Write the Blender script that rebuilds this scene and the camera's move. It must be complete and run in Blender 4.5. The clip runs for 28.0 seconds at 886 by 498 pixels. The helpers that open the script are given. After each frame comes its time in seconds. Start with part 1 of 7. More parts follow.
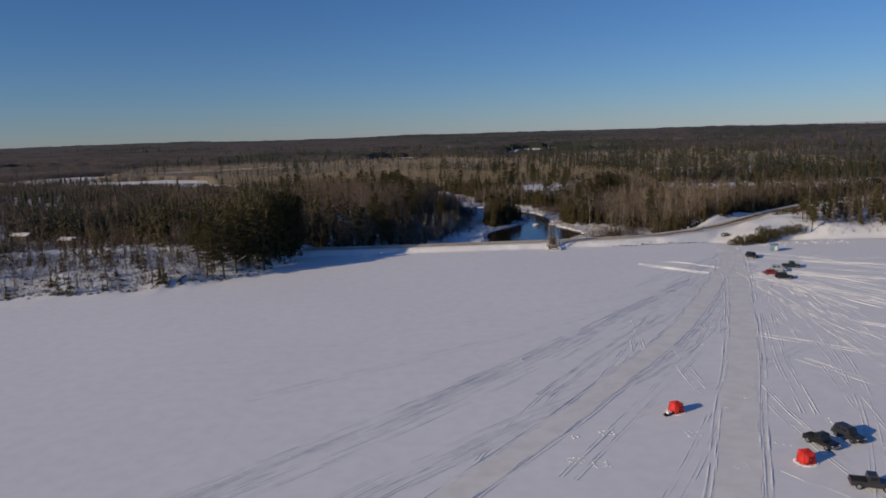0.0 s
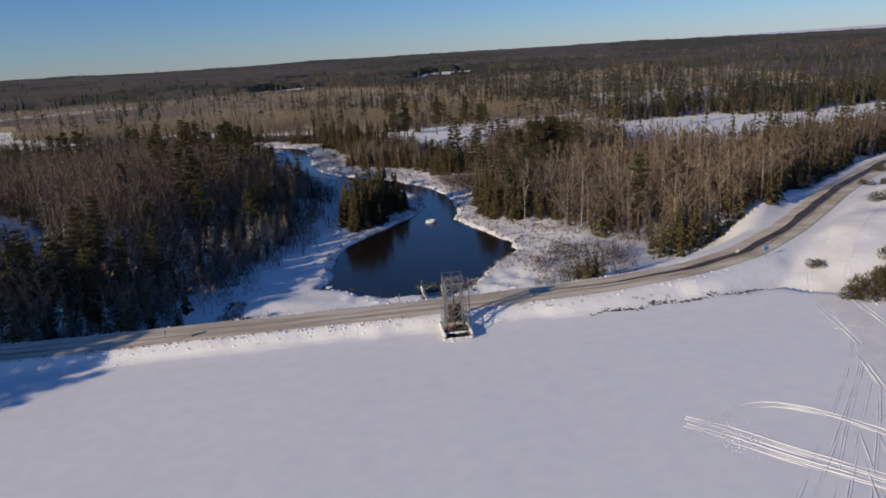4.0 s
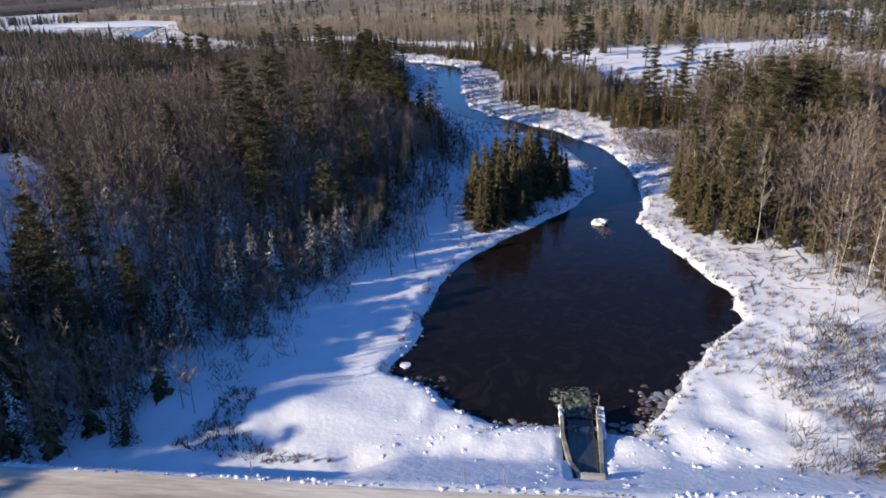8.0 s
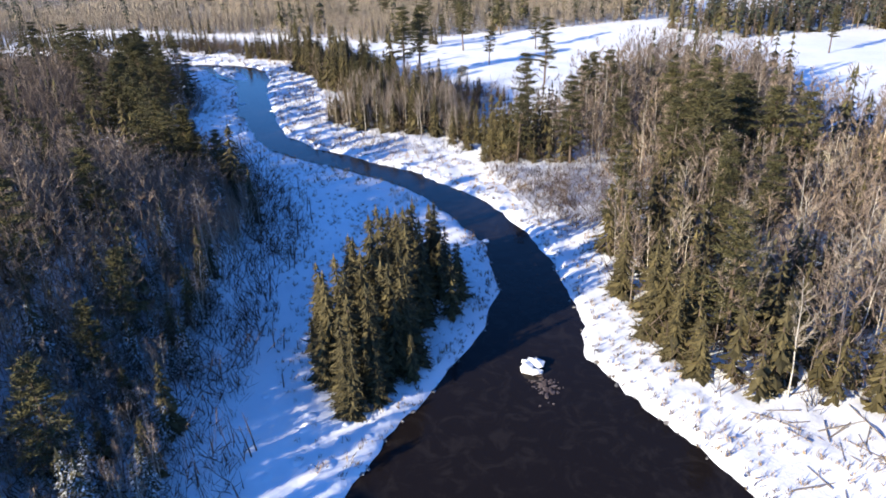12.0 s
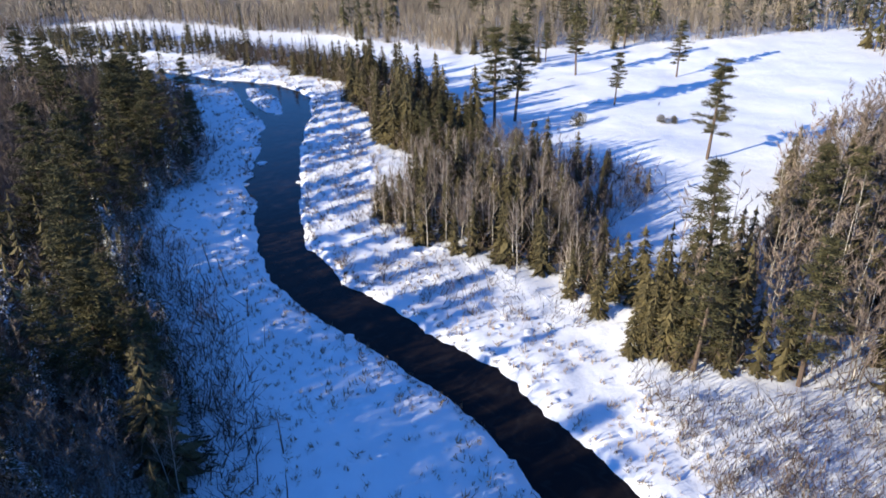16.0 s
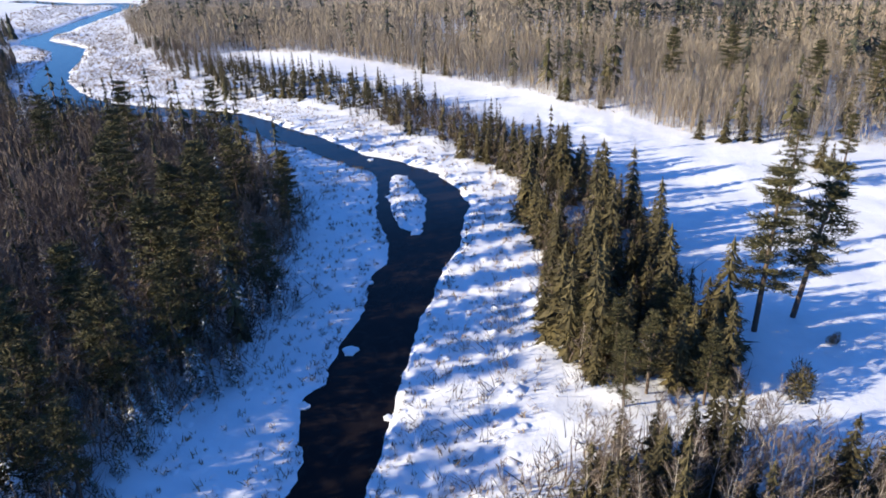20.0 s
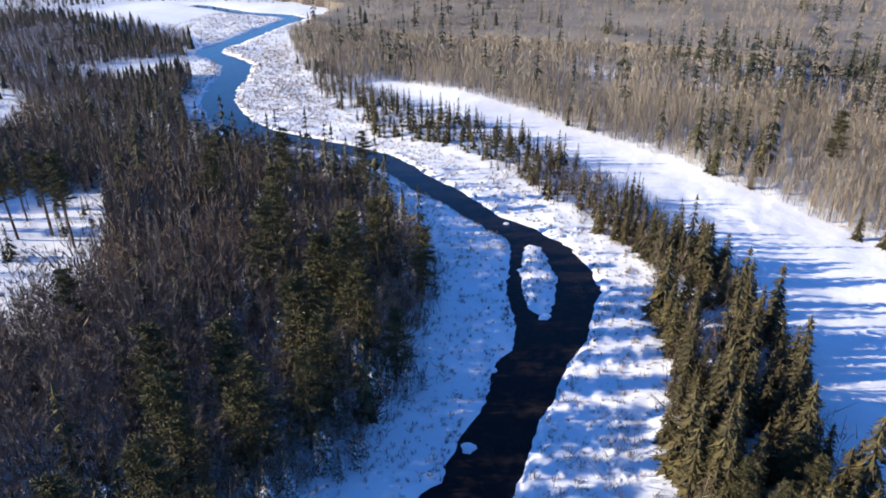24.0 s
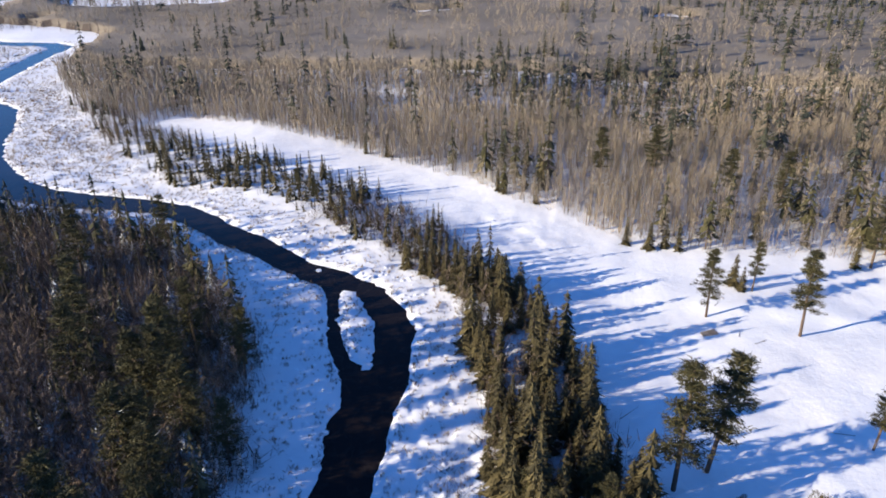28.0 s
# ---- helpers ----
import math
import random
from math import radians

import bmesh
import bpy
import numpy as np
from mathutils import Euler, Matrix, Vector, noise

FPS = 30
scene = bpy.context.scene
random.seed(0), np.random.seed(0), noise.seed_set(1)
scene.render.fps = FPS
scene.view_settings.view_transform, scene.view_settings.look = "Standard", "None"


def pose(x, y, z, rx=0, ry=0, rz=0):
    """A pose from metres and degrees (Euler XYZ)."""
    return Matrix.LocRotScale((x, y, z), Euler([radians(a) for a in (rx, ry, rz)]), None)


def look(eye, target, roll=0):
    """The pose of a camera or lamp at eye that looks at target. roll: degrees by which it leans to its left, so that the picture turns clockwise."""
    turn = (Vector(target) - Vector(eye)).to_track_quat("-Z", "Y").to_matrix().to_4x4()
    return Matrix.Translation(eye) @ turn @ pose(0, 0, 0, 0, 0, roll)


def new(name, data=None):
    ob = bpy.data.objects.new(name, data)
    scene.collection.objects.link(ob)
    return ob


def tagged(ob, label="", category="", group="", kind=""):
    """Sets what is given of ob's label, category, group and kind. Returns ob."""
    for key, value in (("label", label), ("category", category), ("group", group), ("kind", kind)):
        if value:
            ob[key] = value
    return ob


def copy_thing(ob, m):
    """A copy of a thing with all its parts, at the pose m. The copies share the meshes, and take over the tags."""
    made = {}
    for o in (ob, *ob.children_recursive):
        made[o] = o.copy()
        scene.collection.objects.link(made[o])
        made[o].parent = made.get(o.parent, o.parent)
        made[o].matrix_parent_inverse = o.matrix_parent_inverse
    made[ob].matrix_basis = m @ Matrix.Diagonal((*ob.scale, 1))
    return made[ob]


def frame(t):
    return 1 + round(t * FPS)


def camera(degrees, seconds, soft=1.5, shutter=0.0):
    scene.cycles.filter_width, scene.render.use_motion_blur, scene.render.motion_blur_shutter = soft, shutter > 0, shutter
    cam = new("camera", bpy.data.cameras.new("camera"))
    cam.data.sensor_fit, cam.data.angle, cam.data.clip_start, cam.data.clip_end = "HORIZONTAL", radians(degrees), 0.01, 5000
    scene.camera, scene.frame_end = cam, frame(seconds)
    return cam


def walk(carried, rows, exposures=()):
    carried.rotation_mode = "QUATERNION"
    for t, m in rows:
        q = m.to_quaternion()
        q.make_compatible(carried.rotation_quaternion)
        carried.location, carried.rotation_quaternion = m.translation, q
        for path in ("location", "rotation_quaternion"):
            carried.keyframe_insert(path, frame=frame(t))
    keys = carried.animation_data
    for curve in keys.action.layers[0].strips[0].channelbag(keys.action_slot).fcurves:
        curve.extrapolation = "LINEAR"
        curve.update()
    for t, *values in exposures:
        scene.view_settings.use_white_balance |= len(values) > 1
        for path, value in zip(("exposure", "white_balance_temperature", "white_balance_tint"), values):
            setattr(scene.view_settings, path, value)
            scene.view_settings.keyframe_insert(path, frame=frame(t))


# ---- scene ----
cam = camera(63.4, 28.0, soft=1.75)
PATH = [
    (0, (-0.87, 0.01, 34.52), (-0.853, 1.984, 34.202), -1.84),
    (0.1, (-1.82, 3.72, 33.90), (-1.859, 5.698, 33.598), -1.40),
    (0.2, (-2.43, 7.57, 33.35), (-2.487, 9.548, 33.065), -0.94),
    (0.3, (-2.74, 11.44, 32.88), (-2.629, 13.420, 32.607), -0.67),
    (0.4, (-2.77, 15.34, 32.50), (-2.274, 17.256, 32.236), -0.86),
    (0.5, (-2.54, 19.24, 32.20), (-1.875, 21.106, 31.953), -1.00),
    (0.6, (-2.09, 23.13, 32.00), (-1.371, 24.980, 31.751), -1.18),
    (0.7, (-1.43, 27.00, 31.89), (-0.731, 28.859, 31.657), -1.11),
    (0.8, (-0.60, 30.84, 31.88), (0.116, 32.696, 31.652), -1.10),
    (0.9, (0.37, 34.65, 31.96), (1.082, 36.508, 31.737), -1.22),
    (1, (1.47, 38.41, 32.12), (2.202, 40.265, 31.902), -1.16),
    (1.1, (2.67, 42.14, 32.37), (3.392, 43.991, 32.151), -1.21),
    (1.2, (3.94, 45.83, 32.69), (4.699, 47.666, 32.473), -1.25),
    (1.3, (5.26, 49.50, 33.08), (6.001, 51.344, 32.865), -1.23),
    (1.4, (6.59, 53.17, 33.52), (7.248, 55.045, 33.305), -1.25),
    (1.5, (7.93, 56.84, 34.00), (8.459, 58.756, 33.795), -1.08),
    (1.6, (9.24, 60.52, 34.51), (9.630, 62.468, 34.303), -1.07),
    (1.7, (10.49, 64.20, 35.03), (10.773, 66.173, 34.828), -1.01),
    (1.8, (11.67, 67.89, 35.54), (11.906, 69.870, 35.339), -1.18),
    (1.9, (12.74, 71.59, 36.02), (12.951, 73.572, 35.820), -1.23),
    (2, (13.70, 75.30, 36.45), (13.868, 77.284, 36.256), -1.35),
    (2.1, (14.50, 79.03, 36.81), (14.687, 81.004, 36.582), -1.52),
    (2.2, (15.13, 82.76, 37.06), (15.318, 84.726, 36.744), -1.63),
    (2.3, (15.57, 86.49, 37.20), (15.760, 88.451, 36.838), -1.74),
    (2.4, (15.79, 90.21, 37.17), (15.985, 92.159, 36.788), -1.86),
    (2.5, (15.77, 93.90, 36.96), (15.950, 95.850, 36.560), -2.01),
    (3, (19.4, 106.6, 35.6), (19.58, 108.53, 35.09), -2.5),
    (3.5, (21.1, 115.9, 34.7), (21.31, 117.82, 34.17), -3.1),
    (4, (22.6, 123.2, 34.2), (22.82, 125.12, 33.67), -3.72),
    (4.5, (24.23, 129.651, 34.084), (24.407, 131.565, 33.533), -4.2),
    (5, (26.607, 136.801, 34.298), (26.671, 138.702, 33.681), -4.5),
    (5.5, (28.42, 144.129, 34.455), (28.462, 146.003, 33.756), -4.5),
    (6, (29.825, 151.479, 34.549), (29.684, 153.321, 33.782), -3.9),
    (6.5, (30.511, 158.508, 34.613), (30.315, 160.346, 33.85), -3.4),
    (7, (30.358, 165.245, 34.701), (30.129, 167.08, 33.94), -2.8),
    (7.5, (29.677, 171.873, 34.781), (29.429, 173.706, 34.02), -2.5),
    (8, (28.809, 177.987, 34.872), (28.553, 179.82, 34.113), -2.2),
    (8.5, (28.058, 183.334, 35.165), (27.913, 185.176, 34.399), -2.3),
    (9, (27.339, 188.345, 35.461), (27.252, 190.187, 34.687), -2.3),
    (9.5, (26.271, 193.351, 35.633), (26.217, 195.192, 34.854), -2.0),
    (10, (25.504, 198.95, 35.629), (25.424, 200.787, 34.843), -1.7),
    (10.5, (24.651, 204.722, 35.846), (24.696, 206.553, 35.043), -1.7),
    (11, (23.837, 211.038, 35.8), (23.873, 212.864, 34.985), -1.4),
    (11.5, (23.505, 217.506, 35.722), (23.619, 219.324, 34.896), -1.7),
    (12, (23.097, 224.103, 35.854), (23.332, 225.901, 35.012), -2.1),
    (12.5, (23.058, 231.145, 35.811), (23.26, 232.945, 34.962), -2.0),
    (14.5, (25.332, 258.374, 38.427), (25.654, 260.122, 37.509), -2.9),
    (15, (26.363, 266.17, 38.298), (26.61, 267.928, 37.377), -2.4),
    (15.5, (27.037, 274.52, 38.07), (27.151, 276.294, 37.155), -1.9),
    (16, (27.884, 282.589, 38.154), (27.899, 284.368, 37.24), -1.8),
    (16.5, (28.624, 289.926, 38.328), (28.522, 291.702, 37.415), -1.6),
    (17, (29.096, 297.547, 38.493), (28.885, 299.312, 37.577), -1.5),
    (17.5, (29.174, 304.839, 38.744), (28.896, 306.593, 37.825), -1.6),
    (18, (29.378, 312.019, 38.95), (29.052, 313.765, 38.031), -2.2),
    (18.5, (28.897, 319.177, 38.897), (28.534, 320.919, 37.984), -2.4),
    (19, (28.473, 326.589, 38.917), (27.939, 328.292, 38.014), -2.5),
    (19.5, (28.013, 333.58, 39.026), (27.452, 335.28, 38.135), -2.3),
    (20, (27.57, 338.282, 39.182), (27.029, 339.992, 38.297), -2.5),
    (20.5, (27.044, 339.805, 39.334), (26.522, 341.524, 38.455), -3.0),
    (22.5, (27.095, 340.059, 43.417), (26.565, 341.778, 42.542), -2.7),
    (23, (26.331, 339.806, 45.438), (25.69, 341.489, 44.567), -1.8),
    (23.5, (25.523, 340.491, 47.062), (24.696, 342.094, 46.198), -0.6),
    (24, (25.05, 340.628, 49.118), (24.201, 342.219, 48.253), -0.2),
    (24.5, (24.689, 341.096, 50.942), (23.723, 342.619, 50.078), 0.3),
    (25, (24.514, 341.199, 53.003), (23.515, 342.7, 52.138), 0.6),
    (25.5, (24.242, 341.328, 55.093), (23.231, 342.819, 54.223), 0.9),
    (26, (24.012, 341.303, 56.85), (22.994, 342.787, 55.978), 1.1),
    (26.5, (24.033, 341.388, 58.396), (23.008, 342.865, 57.52), 1.2),
    (27, (24.064, 341.406, 58.761), (23.034, 342.878, 57.882), 1.1),
    (27.5, (25.089, 340.993, 59.195), (24.283, 342.596, 58.311), 0.4),
    (28, (26.302, 340.561, 59.209), (25.928, 342.314, 58.323), -0.8),
]
EXPOSURES = [(0, -0.56, 5500, 18), (1, -0.55, 5500, 18), (2.5, -0.3, 5450, 18), (5, -0.17, 5450, 18), (6.5, 0.1, 5400, 18), (8, 0.66, 5150, 18), (9, 0.94, 5100, 18), (12, 1.38, 4980, 16), (15, 1.3, 4980, 16), (16, 1.14, 4900, 16), (20, 1.16, 5050, 16), (25, 1.15, 5010, 16), (27, 1.12, 5030, 16), (28, 1.0, 5140, 17)]
walk(cam, [(t, look(eye, target, roll)) for t, eye, target, roll in PATH], EXPOSURES)

# ---- light ----
SUN_ELEV, SHADOW_DIR = 18.0, 29.0     # degrees; the shadows run this far from +x towards +y
world = bpy.data.worlds.new("winter_sky")
world.use_nodes = True
scene.world = world
wn = world.node_tree
sky = wn.nodes.new("ShaderNodeTexSky")
sky.sky_type = "NISHITA"
sky.sun_disc = False
sky.sun_elevation = radians(SUN_ELEV)
sky.sun_rotation = radians(270 - SHADOW_DIR)
sky.altitude, sky.air_density, sky.dust_density, sky.ozone_density = 400, 1.0, 0.0, 6.0
wn.links.new(sky.outputs[0], wn.nodes["Background"].inputs[0])
wn.nodes["Background"].inputs[1].default_value = 0.088
sun = new("sun", bpy.data.lights.new("sun", "SUN"))
sun.data.energy, sun.data.angle, sun.data.color = 5.0, radians(0.55), (1.0, 0.77, 0.42)
_sd = Vector((math.cos(radians(SHADOW_DIR)), math.sin(radians(SHADOW_DIR)), -math.tan(radians(SUN_ELEV))))
sun.matrix_world = look((0, 0, 300), Vector((0, 0, 300)) + _sd)

# ---- materials ----


def material(name, rough=0.8, metal=0.0):
    m = bpy.data.materials.new(name)
    m.use_nodes = True
    b = m.node_tree.nodes["Principled BSDF"]
    b.inputs["Roughness"].default_value, b.inputs["Metallic"].default_value = rough, metal
    return m, m.node_tree, b


def noise_node(nt, scale, detail=4.0, rough=0.55, stretch=None):
    co = nt.nodes.new("ShaderNodeNewGeometry")
    n = nt.nodes.new("ShaderNodeTexNoise")
    n.inputs["Scale"].default_value, n.inputs["Detail"].default_value, n.inputs["Roughness"].default_value = scale, detail, rough
    if stretch:
        mp = nt.nodes.new("ShaderNodeMapping")
        mp.inputs["Scale"].default_value = stretch
        nt.links.new(co.outputs["Position"], mp.inputs[0])
        nt.links.new(mp.outputs[0], n.inputs["Vector"])
    else:
        nt.links.new(co.outputs["Position"], n.inputs["Vector"])
    return n


def ramp(nt, src, stops):
    r = nt.nodes.new("ShaderNodeValToRGB")
    while len(r.color_ramp.elements) < len(stops):
        r.color_ramp.elements.new(0.5)
    for e, (p, c) in zip(r.color_ramp.elements, stops):
        e.position, e.color = p, (*c, 1)
    nt.links.new(src, r.inputs[0])
    return r


def mix(nt, fac, a, b, mode="MIX"):
    n = nt.nodes.new("ShaderNodeMix")
    n.data_type, n.blend_type = "RGBA", mode
    for i, s in ((0, fac), (6, a), (7, b)):
        if isinstance(s, (int, float)):
            n.inputs[i].default_value = s
        elif isinstance(s, tuple):
            n.inputs[i].default_value = (*s, 1)
        else:
            nt.links.new(s, n.inputs[i])
    return n.outputs[2]


def add_bump(nt, b, src, strength, dist=0.1):
    n = nt.nodes.new("ShaderNodeBump")
    n.inputs["Strength"].default_value, n.inputs["Distance"].default_value = strength, dist
    nt.links.new(src, n.inputs["Height"])
    nt.links.new(n.outputs[0], b.inputs["Normal"])


def two_scale(name, dark, light, coarse, fine, rough=0.8, metal=0.0, bump=0.3, dist=0.05, stretch=None):
    """A surface that varies at two scales: broad stains and fine grain."""
    m, nt, b = material(name, rough, metal)
    a, f = noise_node(nt, coarse, 3, stretch=stretch), noise_node(nt, fine, 5, 0.65, stretch)
    c1 = ramp(nt, a.outputs[0], [(0.35, dark), (0.65, light)]).outputs[0]
    g = ramp(nt, f.outputs[0], [(0.3, (0.78, 0.78, 0.78)), (0.7, (1.12, 1.12, 1.12))]).outputs[0]
    nt.links.new(mix(nt, 1.0, c1, g, "MULTIPLY"), b.inputs["Base Color"])
    if bump:
        add_bump(nt, b, f.outputs[0], bump, dist)
    return m


def leafy(name, dark, light, island=True, rough=0.75, snow=0.0):
    """Foliage, twigs or bark in many pieces; each piece has its own shade."""
    m, nt, b = material(name, rough)
    if island:
        r = nt.nodes.new("ShaderNodeNewGeometry").outputs["Random Per Island"]
    else:
        r = nt.nodes.new("ShaderNodeObjectInfo").outputs["Random"]
    c = ramp(nt, r, [(0.0, dark), (1.0, light)]).outputs[0]
    patch = noise_node(nt, 0.06, 2)
    g = ramp(nt, patch.outputs[0], [(0.3, (0.75, 0.75, 0.78)), (0.7, (1.2, 1.15, 1.05))]).outputs[0]
    c = mix(nt, 1.0, c, g, "MULTIPLY")
    if snow:
        sn = noise_node(nt, 5.5, 4)
        geo = nt.nodes.new("ShaderNodeNewGeometry")
        sep = nt.nodes.new("ShaderNodeSeparateXYZ")
        nt.links.new(geo.outputs["Normal"], sep.inputs[0])
        ab = nt.nodes.new("ShaderNodeMath")
        ab.operation = "ABSOLUTE"
        nt.links.new(sep.outputs[2], ab.inputs[0])
        mu = nt.nodes.new("ShaderNodeMath")
        mu.operation = "MULTIPLY"
        nt.links.new(ab.outputs[0], mu.inputs[0])
        nt.links.new(sn.outputs[0], mu.inputs[1])
        f = ramp(nt, mu.outputs[0], [(0.52 - snow, (0, 0, 0)), (0.60 - snow, (1, 1, 1))]).outputs[0]
        c = mix(nt, f, c, (0.8, 0.82, 0.85))
    nt.links.new(c, b.inputs["Base Color"])
    b.inputs["Specular IOR Level"].default_value = 0.2
    return m


def snow_material(name, tint=(0.88, 0.885, 0.895), dirty=(0.82, 0.82, 0.83), bump=0.6, dist=0.12, coarse=0.05):
    m, nt, b = material(name, 0.75)
    a, f, g = noise_node(nt, coarse, 4), noise_node(nt, 0.5, 5, 0.55), noise_node(nt, 2.2, 4, 0.6)
    c = ramp(nt, a.outputs[0], [(0.35, dirty), (0.6, tint)]).outputs[0]
    d = ramp(nt, f.outputs[0], [(0.3, (0.94, 0.94, 0.95)), (0.6, (1.0, 1.0, 1.0))]).outputs[0]
    nt.links.new(mix(nt, 1.0, c, d, "MULTIPLY"), b.inputs["Base Color"])
    h = nt.nodes.new("ShaderNodeMath")
    h.operation = "MULTIPLY_ADD"
    nt.links.new(g.outputs[0], h.inputs[0])
    h.inputs[1].default_value = 0.38
    nt.links.new(f.outputs[0], h.inputs[2])
    add_bump(nt, b, h.outputs[0], bump, dist)
    b.inputs["Specular IOR Level"].default_value = 0.25
    return m


M_SNOW = snow_material("snow_on_land", bump=0.8, dist=0.13)
M_LAKE = snow_material("wind_packed_snow", (0.93, 0.93, 0.935), (0.90, 0.90, 0.91), 0.12, 0.05, 0.02)
M_TRACK = snow_material("churned_snow", (0.88, 0.88, 0.88), (0.78, 0.78, 0.79), 0.8, 0.1, 0.4)
M_TRAIL = snow_material("packed_trail_snow", (0.92, 0.905, 0.87), (0.87, 0.85, 0.81), 0.18, 0.05, 0.25)
M_ICE = snow_material("bank_ice", (0.34, 0.35, 0.36), (0.20, 0.205, 0.21), 0.3, 0.05, 0.8)
M_GRIT = two_scale("brown_road_grit", (0.16, 0.12, 0.085), (0.34, 0.28, 0.21), 1.0, 8.0, 0.95, 0, 0.4, 0.02)
M_ROAD = two_scale("sanded_snow_road", (0.50, 0.42, 0.31), (0.79, 0.705, 0.57), 0.5, 4.0, 0.9, 0, 0.4, 0.04, (0.12, 1, 1))
M_ASPHALT = two_scale("wet_asphalt", (0.045, 0.035, 0.028), (0.13, 0.103, 0.08), 0.5, 6.0, 0.6, 0, 0.3, 0.02)
M_ROCK = two_scale("grey_rock", (0.12, 0.115, 0.11), (0.30, 0.28, 0.26), 0.8, 6.0, 0.9, 0, 0.7, 0.05)
M_RIPRAP = two_scale("dark_riprap", (0.055, 0.05, 0.046), (0.17, 0.16, 0.15), 0.9, 6.0, 0.9, 0, 0.7, 0.05)
M_CONCRETE = two_scale("weathered_concrete", (0.30, 0.29, 0.27), (0.46, 0.45, 0.42), 0.6, 7.0, 0.9, 0, 0.4, 0.02)
M_STEEL = two_scale("galvanised_steel", (0.17, 0.172, 0.17), (0.36, 0.365, 0.36), 1.5, 12.0, 0.5, 0.6, 0.1, 0.01)
M_RUST = two_scale("rusty_steel", (0.09, 0.06, 0.045), (0.20, 0.14, 0.10), 1.5, 10.0, 0.8, 0.3, 0.3, 0.01)
M_WOODPOLE = two_scale("grey_weathered_wood", (0.16, 0.13, 0.10), (0.28, 0.24, 0.20), 1.0, 9.0, 0.9, 0, 0.4, 0.02)
M_BARK_PALE = leafy("pale_birch_bark", (0.34, 0.31, 0.26), (0.60, 0.56, 0.49))
M_BARK_GREY = leafy("grey_aspen_bark", (0.10, 0.082, 0.066), (0.25, 0.21, 0.17))
M_BARK_DARK = leafy("dark_conifer_bark", (0.07, 0.052, 0.04), (0.14, 0.105, 0.08))
M_TWIG = leafy("brown_twigs", (0.098, 0.075, 0.058), (0.295, 0.235, 0.185))
M_TWIG_FAR = leafy("far_brown_twigs", (0.07, 0.053, 0.042), (0.19, 0.15, 0.12))
# brown alder twigs, darkened so their colour adds shade low in the woods
M_SCRUB = leafy("shade_darkened_alder_twigs", (0.045, 0.032, 0.024), (0.13, 0.098, 0.074))
M_TWIG_GREY = leafy("taupe_aspen_twigs", (0.25, 0.211, 0.152), (0.41, 0.354, 0.262))
M_SPRUCE = leafy("spruce_needles", (0.032, 0.029, 0.014), (0.125, 0.104, 0.044))
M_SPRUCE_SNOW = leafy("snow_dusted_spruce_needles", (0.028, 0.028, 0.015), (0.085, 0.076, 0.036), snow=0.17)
M_PINE = leafy("pine_needles", (0.030, 0.031, 0.015), (0.108, 0.098, 0.040))
M_CANOPY_BARE = two_scale("far_bare_canopy", (0.165, 0.137, 0.10), (0.27, 0.227, 0.17), 0.02, 1.4, 0.95, 0, 0.6, 0.6)
M_CANOPY_BROWN = two_scale("horizon_bare_canopy", (0.055, 0.042, 0.034), (0.12, 0.094, 0.074), 0.01, 0.6, 0.95, 0, 0.7, 1.2)
# far conifers: darker colour stands in for the self-shade their coarse crowns lack
M_CANOPY_SHADED = two_scale("far_conifer_canopy_shaded", (0.028, 0.034, 0.02), (0.07, 0.07, 0.04), 0.02, 0.35, 0.95, 0, 1.0, 2.0)
M_TWIG_PALE = leafy("straw_aspen_twigs", (0.26, 0.22, 0.16), (0.46, 0.40, 0.31))
M_SEDGE = leafy("dark_sedge", (0.05, 0.038, 0.026), (0.15, 0.115, 0.075))
M_GRASS = leafy("dry_marsh_grass", (0.16, 0.12, 0.07), (0.36, 0.28, 0.18))

m, nt, b = material("black_river_water", 0.11)
w3 = noise_node(nt, 0.35, 4, 0.6)
w3.inputs["Distortion"].default_value = 2.2
nt.links.new(ramp(nt, w3.outputs[0], [(0.5, (0.0115, 0.009, 0.0085)), (0.66, (0.019, 0.0155, 0.014))]).outputs[0], b.inputs["Base Color"])
b.inputs["IOR"].default_value = 1.33
facing = nt.nodes.new("ShaderNodeLayerWeight")
gloss = nt.nodes.new("ShaderNodeMapRange")
for k, v in enumerate((0.58, 0.86, 0.16, 1.0)):
    gloss.inputs[k + 1].default_value = v
nt.links.new(facing.outputs["Facing"], gloss.inputs[0])
nt.links.new(gloss.outputs[0], b.inputs["Specular IOR Level"])
w1 = noise_node(nt, 0.9, 3, 0.6, (1, 0.6, 1))
add_bump(nt, b, w1.outputs[0], 0.12, 0.3)
M_WATER = m

# ---- shape helpers ----


def vnoise(x, y, scale, seed=0):
    """Smooth value noise over arrays, from -1 to 1."""
    x, y = np.asarray(x, float) / scale + seed * 17.31, np.asarray(y, float) / scale - seed * 9.77
    xi, yi = np.floor(x).astype(np.int64), np.floor(y).astype(np.int64)
    fx, fy = x - xi, y - yi
    fx, fy = fx * fx * (3 - 2 * fx), fy * fy * (3 - 2 * fy)

    def h(a, b):
        n = (a * 374761393 + b * 668265263 + seed * 144269) & 0xFFFFFFFF
        n = ((n ^ (n >> 13)) * 1274126177) & 0xFFFFFFFF
        return ((n ^ (n >> 16)) & 0xFFFF) / 32767.5 - 1
    return (h(xi, yi) * (1 - fx) + h(xi + 1, yi) * fx) * (1 - fy) + (h(xi, yi + 1) * (1 - fx) + h(xi + 1, yi + 1) * fx) * fy


